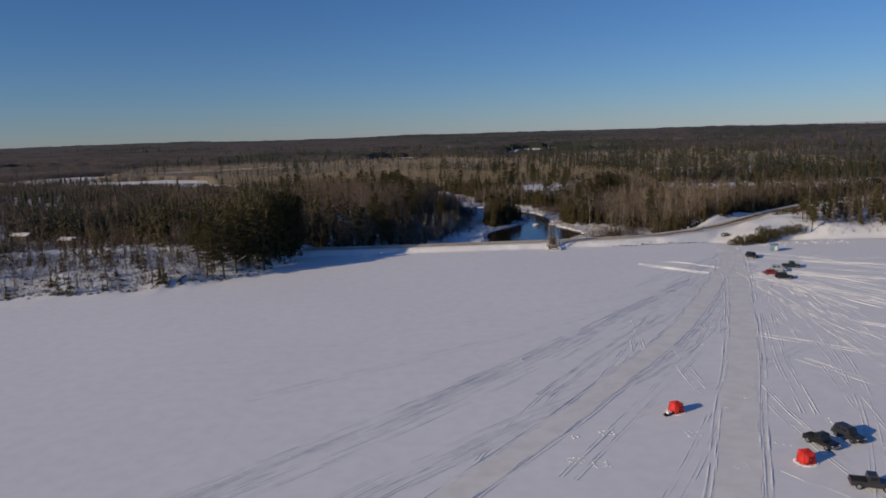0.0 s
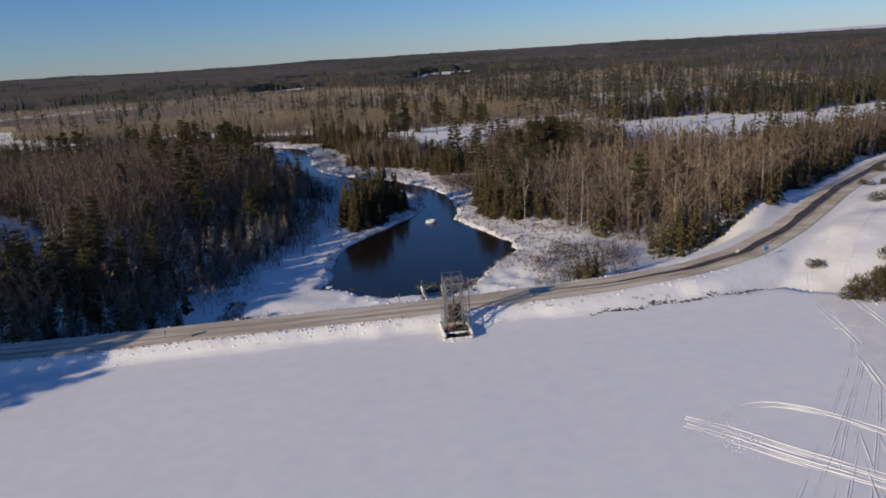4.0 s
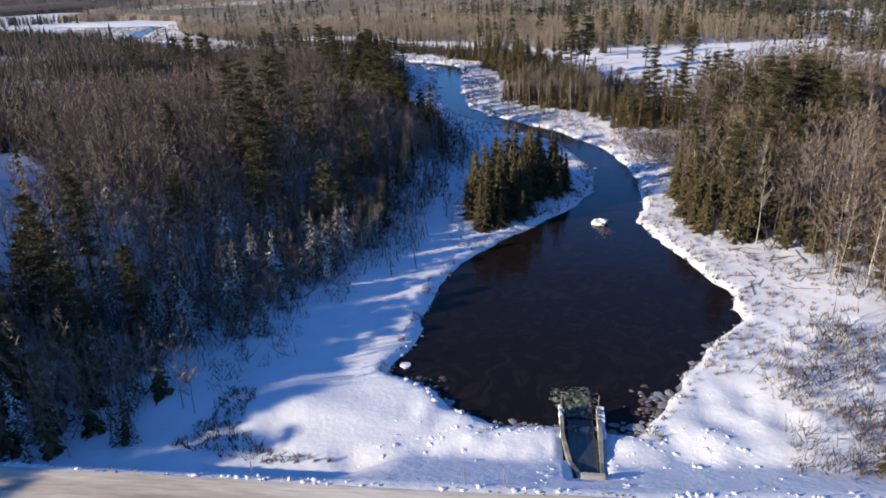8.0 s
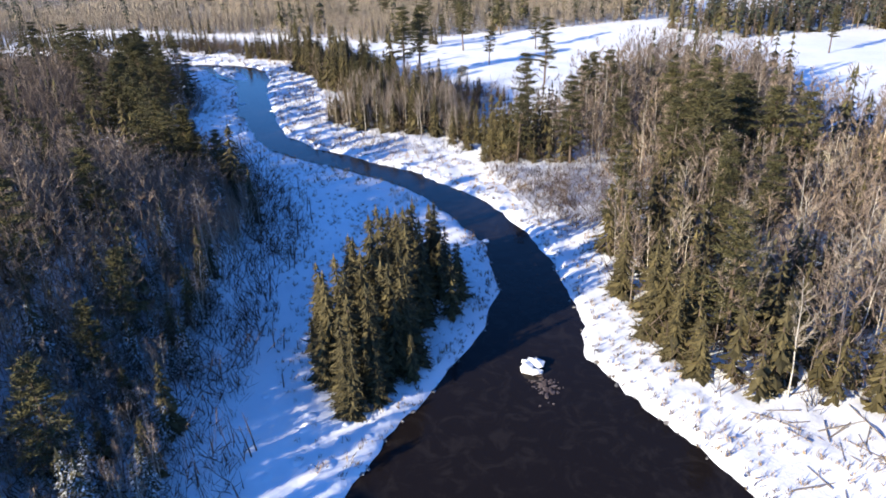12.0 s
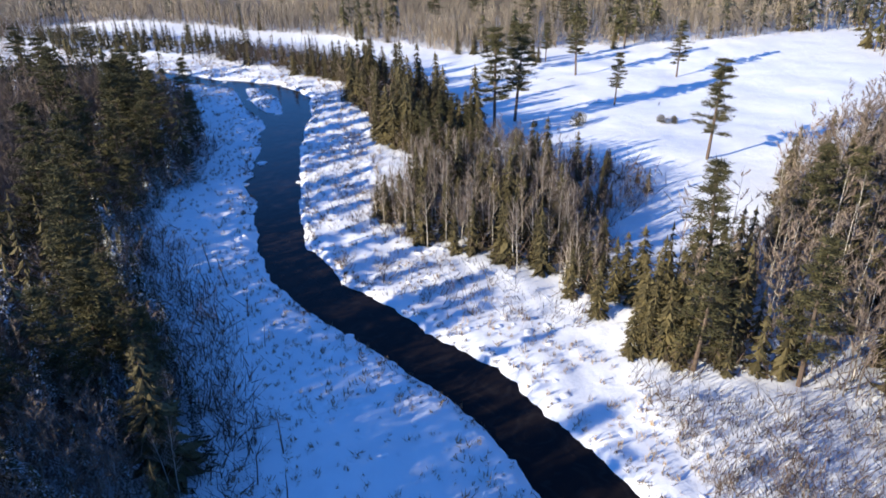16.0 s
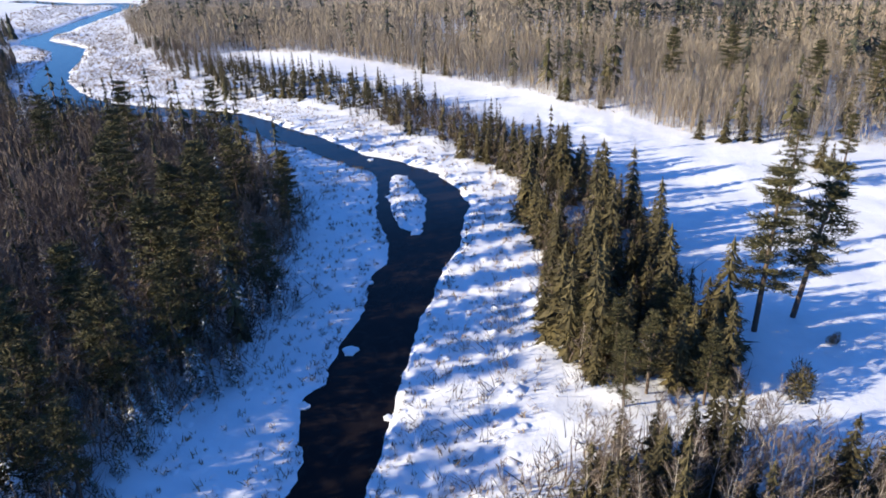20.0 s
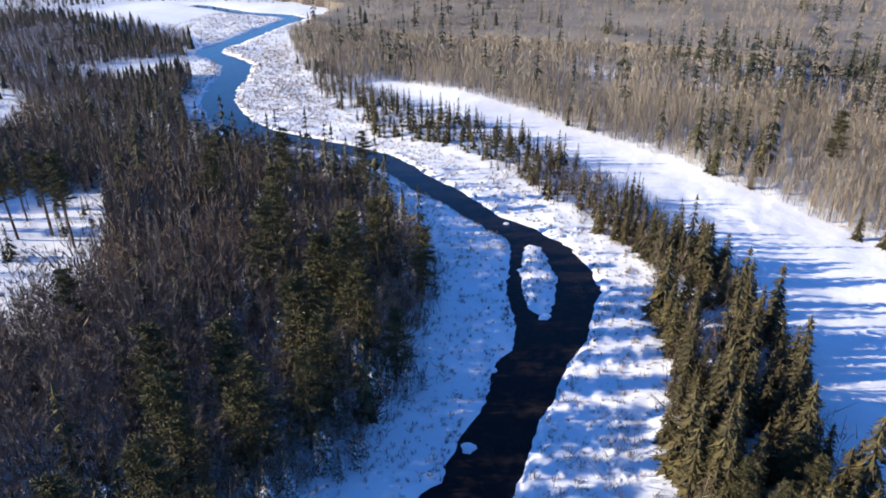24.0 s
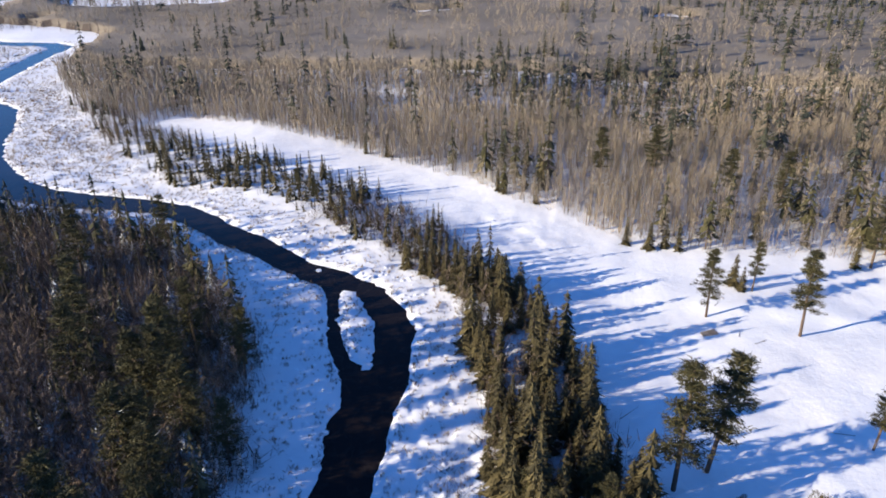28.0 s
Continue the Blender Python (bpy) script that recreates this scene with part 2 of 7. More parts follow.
def inside(poly, x, y):
    """Which of the points lie in the polygon."""
    r = np.zeros(np.shape(x), bool)
    for (x0, y0), (x1, y1) in zip(poly, poly[1:] + poly[:1]):
        if y0 != y1:
            r ^= ((y0 > y) != (y1 > y)) & (x < (x1 - x0) * (y - y0) / (y1 - y0) + x0)
    return r


def np_mesh(name, verts, faces, mats, index=None, smooth=False):
    """A mesh from arrays of points and of triangles or quads."""
    me = bpy.data.meshes.new(name)
    verts, faces = np.asarray(verts, np.float32), np.asarray(faces, np.int32)
    k = faces.shape[1]
    me.vertices.add(len(verts))
    me.vertices.foreach_set("co", verts.ravel())
    me.loops.add(faces.size)
    me.loops.foreach_set("vertex_index", faces.ravel())
    me.polygons.add(len(faces))
    me.polygons.foreach_set("loop_start", np.arange(0, faces.size, k, dtype=np.int32))
    for mt in mats:
        me.materials.append(mt)
    if index is not None:
        me.polygons.foreach_set("material_index", np.asarray(index, np.int32))
    me.polygons.foreach_set("use_smooth", np.full(len(faces), smooth))
    me.update(calc_edges=True)
    me.validate()
    return me


def part(name, bm, mat, parent=None, label=""):
    """Links a bmesh as one mesh object, under a thing or part if given."""
    me = bpy.data.meshes.new(name)
    bm.to_mesh(me)
    bm.free()
    me.materials.append(mat)
    ob = new(name, me)
    if parent:
        ob.parent = parent
    return tagged(ob, label)


def box(bm, size, at=(0, 0, 0), turn=0.0, bevel=0.0, taper=(1.0, 1.0), shift=0.0):
    """A box with its base at z = at[2], its top narrowed by taper and moved along x by shift."""
    g = bmesh.ops.create_cube(bm, size=1)["verts"]
    for v in g:
        v.co.z += 0.5
        if v.co.z > 0.5:
            v.co.x, v.co.y = v.co.x * taper[0] + shift / size[0], v.co.y * taper[1]
    if bevel:
        es = {e for v in g for e in v.link_edges}
        sc = Matrix.Diagonal((*size, 1))
        bmesh.ops.transform(bm, matrix=sc, verts=g)
        r = bmesh.ops.bevel(bm, geom=list(es), offset=bevel, segments=2, affect="EDGES", clamp_overlap=True)
        g = list({v for f in r["faces"] for v in f.verts} | {v for v in g if v.is_valid})
        bmesh.ops.transform(bm, matrix=Matrix.Translation(at) @ Matrix.Rotation(turn, 4, "Z"), verts=g)
    else:
        bmesh.ops.transform(bm, matrix=Matrix.Translation(at) @ Matrix.Rotation(turn, 4, "Z") @ Matrix.Diagonal((*size, 1)), verts=g)
    return g


def rod(bm, a, b, r0, r1=None, sides=8):
    """A round bar from a to b."""
    a, b = Vector(a), Vector(b)
    d = b - a
    m4 = Matrix.Translation((a + b) / 2) @ d.to_track_quat("Z", "Y").to_matrix().to_4x4()
    return bmesh.ops.create_cone(bm, cap_ends=True, segments=sides, radius1=r0, radius2=r1 if r1 is not None else r0, depth=d.length, matrix=m4)["verts"]


def empty(name, x, y, z, turn=0.0):
    e = new(name)
    e.matrix_world = pose(x, y, z, 0, 0, turn)
    e.empty_display_size = 0.3
    return e


def rock_mesh(bm, r, at, squash=0.6, seed=0):
    g = bmesh.ops.create_icosphere(bm, subdivisions=1, radius=r)["verts"]
    rr = random.Random(seed)
    sx, sy, a = rr.uniform(0.8, 1.5), rr.uniform(0.7, 1.1), rr.uniform(0, 6.28)
    for v in g:
        v.co = Vector((v.co.x * sx, v.co.y * sy, v.co.z * squash)) * rr.uniform(0.78, 1.18)
    bmesh.ops.transform(bm, matrix=Matrix.Translation(at) @ Matrix.Rotation(a, 4, "Z"), verts=g)


# ---- the plan: river, lake, road ----
WATER_Z = -2.0
# y, west bank x, east bank x of the pool and the reach that runs north
REACH = [(228, 26, 37.2), (230, 22.4, 38.6), (233, 20.5, 40.8), (235.6, 14.6, 41.6), (238, 15.2, 43), (242, 16.4, 46), (248, 16.7, 49.9), (255, 17.3, 50.7),
         (262, 19.5, 48.5), (270, 24, 45.8), (278, 30, 43.6), (284, 34, 44.8), (291, 37.2, 45.8), (298, 38.8, 46.2), (305, 39, 45.3), (312, 37.4, 43.7),
         (318, 35.7, 42.5), (324, 33.5, 40.2), (330, 30, 36.6), (336, 25, 32.7), (342, 18.9, 27.6), (348, 13.2, 22), (354, 9.2, 16.5), (362, 6, 12)]
REACH2 = [(370, 3.7, 9.5), (378, 2.2, 8.2), (382, -0.5, 7.6), (385, -1.6, 7), (388, -0.4, 6.4), (395, -1.8, 5.6), (402, -1.8, 5.1), (408, -3.8, 4.8), (413, -3.4, 4.4),
          (420, -6.8, 3.8), (426, -10, 3.1), (432, -12.6, 2.3), (438, -14.6, -0.6), (442, -16.2, -4.0), (446, -22, -8.5)]
# x, south bank y, north bank y of the reach that runs west
WEST = [(-6, 441, 444.4), (-15.5, 443.3, 449.3), (-22, 445.2, 451.5), (-34, 452.4, 459.6), (-43, 456.2, 464), (-55, 463, 471), (-64, 467.6, 473.8), (-73, 468, 474.5),
        (-83, 467, 475), (-94, 467.3, 476), (-107, 470.5, 479), (-118, 477.5, 486)]
# the middle of the reach that winds away through the marsh
UPPER = [(-104, 474), (-115, 480.5), (-128, 489.5), (-141, 506), (-150.6, 522), (-160, 533.5), (-174, 541), (-185, 545), (-192, 553), (-195, 567.5), (-204, 593.6), (-212, 620), (-215, 636), (-226, 641), (-253, 640), (-300, 652)]
REACH_ALL = np.array(REACH + REACH2, float)
WEST_A = np.array(sorted(WEST), float)
# x of the lake's shore, y of it
SHORE = np.array([(-900, 60), (-300, 128), (-170, 150), (-101, 160), (-67, 167), (-56, 174), (-49, 183), (-41, 201), (-37, 209), (70, 209.4), (80, 208.5), (84, 204.5), (104, 207), (130, 205.5), (142, 205),
                  (165, 211), (189, 219), (212, 218.5), (240, 217), (400, 200), (900, 150)], float)
# the road's middle: x, y, z
ROADLINE = np.array([(-420, 190, 4.0), (-200, 202, 3.2), (-100, 211, 2.2), (-40, 213.2, 1.6), (-20, 213.1, 1.5), (16, 213.3, 1.5), (36, 213.6, 1.5), (56, 215, 1.6), (69, 217.4, 1.7), (80, 222, 1.9),
                     (93, 231.5, 2.2), (119, 255, 2.8), (146, 276, 3.2), (172, 290, 3.5), (230, 308, 4), (420, 330, 5)], float)


# the sluice's channel: y, and x of its two inner faces
CHANNEL = ((219.5, 221.3, 225.4, 230.2, 232), (32.45, 32.35, 31.35, 31.3, 31.2), (33.75, 33.8, 34.0, 34.1, 34.2))


def river(x, y):
    """How far a place lies inside the water (metres; minus: on land)."""
    x, y = np.asarray(x, float), np.asarray(y, float)
    L, R = np.interp(y, REACH_ALL[:, 0], REACH_ALL[:, 1]), np.interp(y, REACH_ALL[:, 0], REACH_ALL[:, 2])
    sl = (np.interp(y + 3, REACH_ALL[:, 0], (REACH_ALL[:, 1] + REACH_ALL[:, 2]) / 2) - np.interp(y - 3, REACH_ALL[:, 0], (REACH_ALL[:, 1] + REACH_ALL[:, 2]) / 2)) / 6
    a = np.minimum(x - L, R - x) / np.sqrt(1 + sl * sl)
    a = np.minimum(a, np.minimum(y - 228, 446.5 - y))
    S, N = np.interp(x, WEST_A[:, 0], WEST_A[:, 1]), np.interp(x, WEST_A[:, 0], WEST_A[:, 2])
    sl = (np.interp(x + 5, WEST_A[:, 0], S_N := (WEST_A[:, 1] + WEST_A[:, 2]) / 2) - np.interp(x - 5, WEST_A[:, 0], S_N)) / 10
    w = np.minimum(y - S, N - y) / np.sqrt(1 + sl * sl)
    w = np.minimum(w, np.minimum(-6 - x, x + 114))
    d = np.maximum(a, w)
    for (x0, y0), (x1, y1) in zip(UPPER[:-1], UPPER[1:]):
        t = np.clip(((x - x0) * (x1 - x0) + (y - y0) * (y1 - y0)) / ((x1 - x0) ** 2 + (y1 - y0) ** 2), 0, 1)
        d = np.maximum(d, 4.6 - np.hypot(x - x0 - t * (x1 - x0), y - y0 - t * (y1 - y0)))
    # the snowy islet in the bend
    u, v = (x + 7.6) * -0.425 + (y - 432.4) * 0.905, (x + 7.6) * 0.905 + (y - 432.4) * 0.425
    e = (1 - np.sqrt((u / 11.3) ** 2 + (v / 2.7) ** 2)) * 2.7
    d = np.where(y > 415, np.minimum(d, -e), d)
    return d + 0.35 * vnoise(x, y, 2.3, 3) + 0.25 * vnoise(x, y, 0.9, 4) + 0.4 * vnoise(x, y, 6, 5)


def road_at(x, y):
    """Signed distance to the road's middle (plus: the lake's side) and the road's height there."""
    x, y = np.asarray(x, float), np.asarray(y, float)
    best, side, z = np.full(x.shape, 1e9), np.zeros(x.shape), np.zeros(x.shape)
    for p, q in zip(ROADLINE[:-1], ROADLINE[1:]):
        dx, dy = q[0] - p[0], q[1] - p[1]
        t = np.clip(((x - p[0]) * dx + (y - p[1]) * dy) / (dx * dx + dy * dy), 0, 1)
        ex, ey = x - p[0] - t * dx, y - p[1] - t * dy
        d = np.hypot(ex, ey)
        c = d < best
        best = np.where(c, d, best)
        side = np.where(c, np.sign(dy * ex - dx * ey), side)
        z = np.where(c, p[2] + t * (q[2] - p[2]), z)
    return best * side, z


def smooth(a, b, t):
    t = np.clip((t - a) / (b - a), 0, 1)
    return t * t * (3 - 2 * t)


def height(x, y):
    """The ground's height."""
    x, y = np.asarray(x, float), np.asarray(y, float)
    inland = y - np.interp(x, SHORE[:, 0], SHORE[:, 1])
    d = river(x, y)
    far = np.hypot(x - 25, y - 300)
    base = -1.5 + 0.5 * smooth(4, 16, -d) + 0.9 * vnoise(x, y, 45, 11) * smooth(8, 40, -d) + 2.2 * smooth(30, 110, -d) * (x < 20) + 0.9 * smooth(20, 70, -d) * (x >= 20)
    base = base + 3 * vnoise(x, y, 160, 12) * smooth(150, 400, far)
    base = np.maximum(base, -1.6 + 0.2 * vnoise(x, y, 7, 18))
    base = base + smooth(900, 4500, far) * (14 + 18 * vnoise(x, y, 1300, 13))
    marsh = smooth(0.5, 3, -d) * (1 - smooth(22, 40, -d)) * (y > 262)
    base = base + marsh * (0.16 * vnoise(x, y, 2.6, 14) + 0.16 * vnoise(x, y, 1.3, 15))
    # the wooded rise along the western bank
    base = base + 6.3 * smooth(20, 47, -d) * smooth(-95, -55, x) * (x < 20) * smooth(230, 250, y) * (1 - smooth(288, 345, y))
    base = base + 0.12 * vnoise(x, y, 4.0, 16) + 0.25 * vnoise(x, y, 11, 17)
    # the lake's rough shores and the snowy bluffs
    west = smooth(-36, -44, x) * (1 - smooth(45, 95, inland))
    shore_l = -0.2 + 3.4 * smooth(0, 16, inland) + smooth(0, 3, inland) * (0.5 * vnoise(x, y, 3.1, 21) + 0.7 * vnoise(x, y, 9, 23))
    base = base * (1 - west) + shore_l * west
    bluff = smooth(78, 96, x) * smooth(1, 9, inland) * (3.0 + 2.5 * smooth(130, 175, x) + 1.2 * vnoise(x, y, 9, 22)) * (1 - smooth(35, 60, inland))
    base = base + bluff + smooth(70, 110, x) * 1.2 * smooth(0, 8, inland) * (1 - smooth(60, 110, inland))
    rd, rz = road_at(x, y)
    # the banks and the bed
    h = np.where(d > 0, WATER_Z - 0.05 - 0.45 * np.minimum(d, 3), WATER_Z + np.minimum(-d * 0.55, 1.0))
    h = np.where(d > 0, h, np.minimum(h, np.maximum(base, WATER_Z + 0.35)) + 0 * d)
    h = np.where(-d > 2.2, base * smooth(2.2, 5, -d) + h * (1 - smooth(2.2, 5, -d)), h)
    # the dam
    steep = 0.45 + 0.5 * (rd < 0) * smooth(19, 11, x)
    emb = rz - 0.10 - np.maximum(np.abs(rd) - 3.3, 0) * steep
    k = smooth(24, 14, x) * smooth(-26, -16, x) * smooth(3.2, 5.5, -rd) * smooth(17, 11, -rd)
    h = h * (1 - k) + (-1.75 + 0.25 * vnoise(x, y, 2.4, 19)) * k
    rough = smooth(14, 20, x) * smooth(70, 58, x) * smooth(3.4, 5, -rd) * smooth(40, 28, -rd) * smooth(0.3, 1.5, -d)
    h = h + rough * (0.2 * vnoise(x, y, 2.1, 24) + 0.16 * vnoise(x, y, 1.2, 25))
    h = np.maximum(h, np.where(np.abs(rd) < 22, emb, -99))
    k = smooth(7.5, 3.6, np.abs(rd)) * (x > 66)
    h = h * (1 - k) + (rz - 0.10) * k
    # the sluice's channel through the downstream face
    ch = (x > np.interp(y, CHANNEL[0], CHANNEL[1]) - 0.12) & (x < np.interp(y, CHANNEL[0], CHANNEL[2]) + 0.12) & (y > 219.8) & (y < 232)
    h = np.where(ch, np.minimum(h, -2.6), h)
    # the lake
    lake = 0.02 * vnoise(x, y, 9, 31) + 0.015 * vnoise(x, y, 2.5, 32)
    k = smooth(-1.2, 1.0, inland + 0.8 * vnoise(x, y, 3, 33))
    return np.where(inland < 2, lake * (1 - k) + np.maximum(h, 0) * k, h)


def ground_z(x, y):
    return float(height(np.array([x]), np.array([y]))[0])


# ---- ground: one sheet to the horizon ----
def axis(mid, step_lo, step_hi, far_lo, far_hi):
    lo, hi = mid[0], mid[-1]

    def grow(start, end, step):
        out, s, p = [], step, start
        while abs(p - end) > 1 and len(out) < 90:
            s *= 1.11
            p = p + s if end > start else p - s
            if (end > start and p > end) or (end < start and p < end):
                p = end
            out.append(p)
        return out
    return np.array(grow(lo, far_lo, step_lo)[::-1] + list(mid) + grow(hi, far_hi, step_hi))


gx = axis(np.concatenate([np.arange(-230, -86, 2.6), np.arange(-86, 5, 1.12), np.arange(5, 62, 0.7), np.arange(62, 112, 1.12)]), 2.2, 1.12, -4800, 4800)
gy = axis(np.concatenate([np.arange(207, 250, 0.7), np.arange(250, 500, 1.12), np.arange(500, 646, 2.3)]), 1.12, 2.3, -900, 4850)
GX, GY = np.meshgrid(gx, gy)
GZ = height(GX, GY)
nx, ny = len(gx), len(gy)
ii = np.arange((ny - 1) * (nx - 1))
q0 = (ii // (nx - 1)) * nx + ii % (nx - 1)
quads = np.stack([q0, q0 + 1, q0 + nx + 1, q0 + nx], 1)
cx_, cy_ = (GX[:-1, :-1] + GX[1:, 1:]).ravel() / 2, (GY[:-1, :-1] + GY[1:, 1:]).ravel() / 2
on_lake = cy_ < np.interp(cx_, SHORE[:, 0], SHORE[:, 1]) - 0.6
ground = new("ground", np_mesh("ground", np.stack([GX.ravel(), GY.ravel(), GZ.ravel()], 1), quads, [M_SNOW, M_LAKE], on_lake.astype(int), True))
tagged(ground, "snow-covered frozen lake, banks and forest floor", "ground", kind="structure")

# ---- water ----
wx, wy = np.meshgrid(np.arange(-302, 56, 6.0), np.arange(218, 660, 6.0))
n2, m2 = wx.shape[1], wx.shape[0]
jj = np.arange((m2 - 1) * (n2 - 1))
w0 = (jj // (n2 - 1)) * n2 + jj % (n2 - 1)
wq = np.stack([w0, w0 + 1, w0 + n2 + 1, w0 + n2], 1)
water = new("water", np_mesh("water", np.stack([wx.ravel(), wy.ravel(), np.full(wx.size, WATER_Z)], 1), wq, [M_WATER], None, True))
tagged(water, "open black river water winding between snowy banks", "river", kind="structure")

# ---- road on the dam ----
def strip(name, line, half_l, half_r, mat, lift, wobble=0.0, step=2.0, seed=50, crown=0.0, taper=0.0):
    """A band that follows a line of (x, y[, z]); with no z it lies on the ground."""
    pts = np.asarray(line, float)
    s = np.concatenate([[0], np.cumsum(np.hypot(*np.diff(pts[:, :2], axis=0).T))])
    t = np.arange(0, s[-1], step)
    x, y = np.interp(t, s, pts[:, 0]), np.interp(t, s, pts[:, 1])
    for _ in range(3):
        x[1:-1], y[1:-1] = (x[:-2] + x[1:-1] * 2 + x[2:]) / 4, (y[:-2] + y[1:-1] * 2 + y[2:]) / 4
    dx, dy = np.gradient(x), np.gradient(y)
    ln = np.hypot(dx, dy)
    px, py = -dy / ln, dx / ln
    cols = np.linspace(-1, 1, 7)
    V = []
    for c in cols:
        o = np.where(c < 0, c * half_r, c * half_l) * (1 + wobble * vnoise(t, t * 0 + c * 40, 5, seed) * (abs(c) > 0.9)) * (np.clip(t / taper, 0.03, 1) if taper else 1.0)
        X, Y = x + px * o, y + py * o
        Z = np.interp(t, s, pts[:, 2]) + crown * (1 - c * c) if pts.shape[1] > 2 else height(X, Y)
        V.append(np.stack([X, Y, Z + lift], 1))
    n, k = len(t), len(cols)
    V = np.stack(V, 1).reshape(-1, 3)
    i = np.arange((n - 1) * (k - 1))
    a = (i // (k - 1)) * k + i % (k - 1)
    return np_mesh(name, V, np.stack([a, a + 1, a + k + 1, a + k][::-1], 1), [mat], None, True)


road = tagged(new("road", strip("road", ROADLINE, 2.7, 2.9, M_ROAD, 0.0, 0.06, crown=0.06)), "sanded snow-packed road along the dam crest", "road", kind="structure")
bare = np.array([p for p in ROADLINE if p[0] >= 56])
bare = np.concatenate([[(46, 214.4, 1.55)], bare])
tagged(new("road_bare_lane", strip("road_bare_lane", bare, 0.9, 1.1, M_ASPHALT, 0.07, 0.4, 0.8, 51, taper=42.0)), "dark wet bare asphalt lane of the road", "road", kind="structure")

M_RUT = two_scale("rutted_sand_and_snow", (0.36, 0.295, 0.21), (0.60, 0.52, 0.405), 0.6, 5.0, 0.9, 0, 0.4, 0.03, (0.12, 1, 1))
for k, o in enumerate((-1.2, 0.55)):
    rut = ROADLINE[(ROADLINE[:, 0] > -110) & (ROADLINE[:, 0] < 150)] + np.array((0.0, o, 0.012))
    tagged(new("wheel_rut", strip("wheel_rut", rut, 0.2, 0.24, M_RUT, 0.055, 0.75, 1.2, 54 + k)), "brown sandy wheel rut worn into the packed snow", "road", kind="structure")

# ---- trees ----
def slivers(root, way, length, width, r):
    """Narrow triangles that start at root and run along way: twigs, needles, blades."""
    root, way = np.asarray(root, float), np.asarray(way, float)
    way = way / np.linalg.norm(way, axis=1, keepdims=True)
    side = np.cross(way, r.normal(size=way.shape))
    side /= np.linalg.norm(side, axis=1, keepdims=True)
    L, W = np.broadcast_to(length, len(root))[:, None], np.broadcast_to(width, len(root))[:, None]
    a, b_, c = root - side * W / 2, root + side * W / 2, root + way * L
    V = np.stack([a, b_, c], 1).reshape(-1, 3)
    return V, np.arange(len(V)).reshape(-1, 3)


def tube(pts, radii, sides):
    """A tapered limb along points."""
    pts = np.asarray(pts, float)
    ang = np.arange(sides) * 2 * np.pi / sides
    V = []
    for i, (p, rd) in enumerate(zip(pts, radii)):
        t = pts[min(i + 1, len(pts) - 1)] - pts[max(i - 1, 0)]
        t /= np.linalg.norm(t)
        u = np.cross(t, (0.3, 0.9, 0.1) if abs(t[2]) > 0.7 else (0, 0, 1))
        u /= np.linalg.norm(u)
        v = np.cross(t, u)
        V.append(p + rd * (np.cos(ang)[:, None] * u + np.sin(ang)[:, None] * v))
    V = np.concatenate(V)
    F = []
    for i in range(len(pts) - 1):
        for j in range(sides):
            a, b_ = i * sides + j, i * sides + (j + 1) % sides
            F += [(a, b_, b_ + sides), (a, b_ + sides, a + sides)]
    return V, np.array(F)


def gather(pieces):
    V, F, n = [], [], 0
    for v, f in pieces:
        V.append(v)
        F.append(np.asarray(f) + n)
        n += len(v)
    return np.concatenate(V), np.concatenate(F)


def spruce(seed, h, whorls, arms, spread=0.17, bare=0.03, cheap=False):
    """A narrow conifer: trunk, and a dense spire of broad, drooping, ragged boughs in whorls."""
    r = np.random.default_rng(seed)
    R = spread * h
    trunk = tube([(0, 0, -0.4), (0.004 * h, 0, h * 0.5), (0, 0, h * 0.97)], [0.016 * h, 0.010 * h, 0.002 * h], 3 if cheap else 6)
    P, roots, ways, lens, wids = [], [], [], [], []
    for k in range(whorls):
        u = min(max(bare + (1 - bare) * (k + r.uniform(-0.4, 0.4)) / whorls, 0.02), 0.97)
        z, reach = u * h, R * (1 - u) ** 0.85 * r.uniform(0.8, 1.15) + 0.02 * h
        n = max(4, int(arms * (0.6 + 0.4 * (1 - u))))
        for a in (np.arange(n) + r.uniform(0, 1)) * 2 * np.pi / n + r.normal(0, 0.25, n):
            q = reach * r.uniform(0.6, 1.22)
            c, s = math.cos(a), math.sin(a)
            dz = -q * r.uniform(0.25, 0.75)
            wd = q * (r.uniform(0.2, 0.36) if cheap else r.uniform(0.14, 0.27)) + 0.02
            root = np.array((0, 0, z + 0.03 * h))
            mid = np.array((c * q * 0.55, s * q * 0.55, z + dz * 0.35))
            sd, sd2 = np.array((-s, c, -0.35)) * wd, np.array((s, -c, -0.35)) * wd
            tip = np.array((c * q, s * q, z + dz + r.uniform(0, 0.15) * q))
            P.append((np.array([root, mid + sd, tip, mid + sd2]), [(0, 1, 2), (0, 2, 3)]))
            for _ in range(2 if cheap else 7):
                f = r.uniform(0.4, 1.0)
                roots.append(root + (tip - root) * f + r.normal(0, 0.25 * wd, 3))
                ways.append(np.array((c, s, -0.35)) + r.normal(0, 0.6, 3))
                lens.append(0.02 * h + q * r.uniform(0.12, 0.34))
                wids.append(q * (0.12 if cheap else 0.07) + 0.025)
    P.append(slivers(roots, ways, np.array(lens), np.array(wids), r))
    top = np.array([(0, 0, h * 1.03), (0.022 * h, 0, h * 0.9), (-0.014 * h, 0.02 * h, h * 0.91), (-0.014 * h, -0.02 * h, h * 0.89)])
    P.append((top, [(0, 1, 2), (0, 2, 3), (0, 3, 1)]))
    return trunk, gather(P)


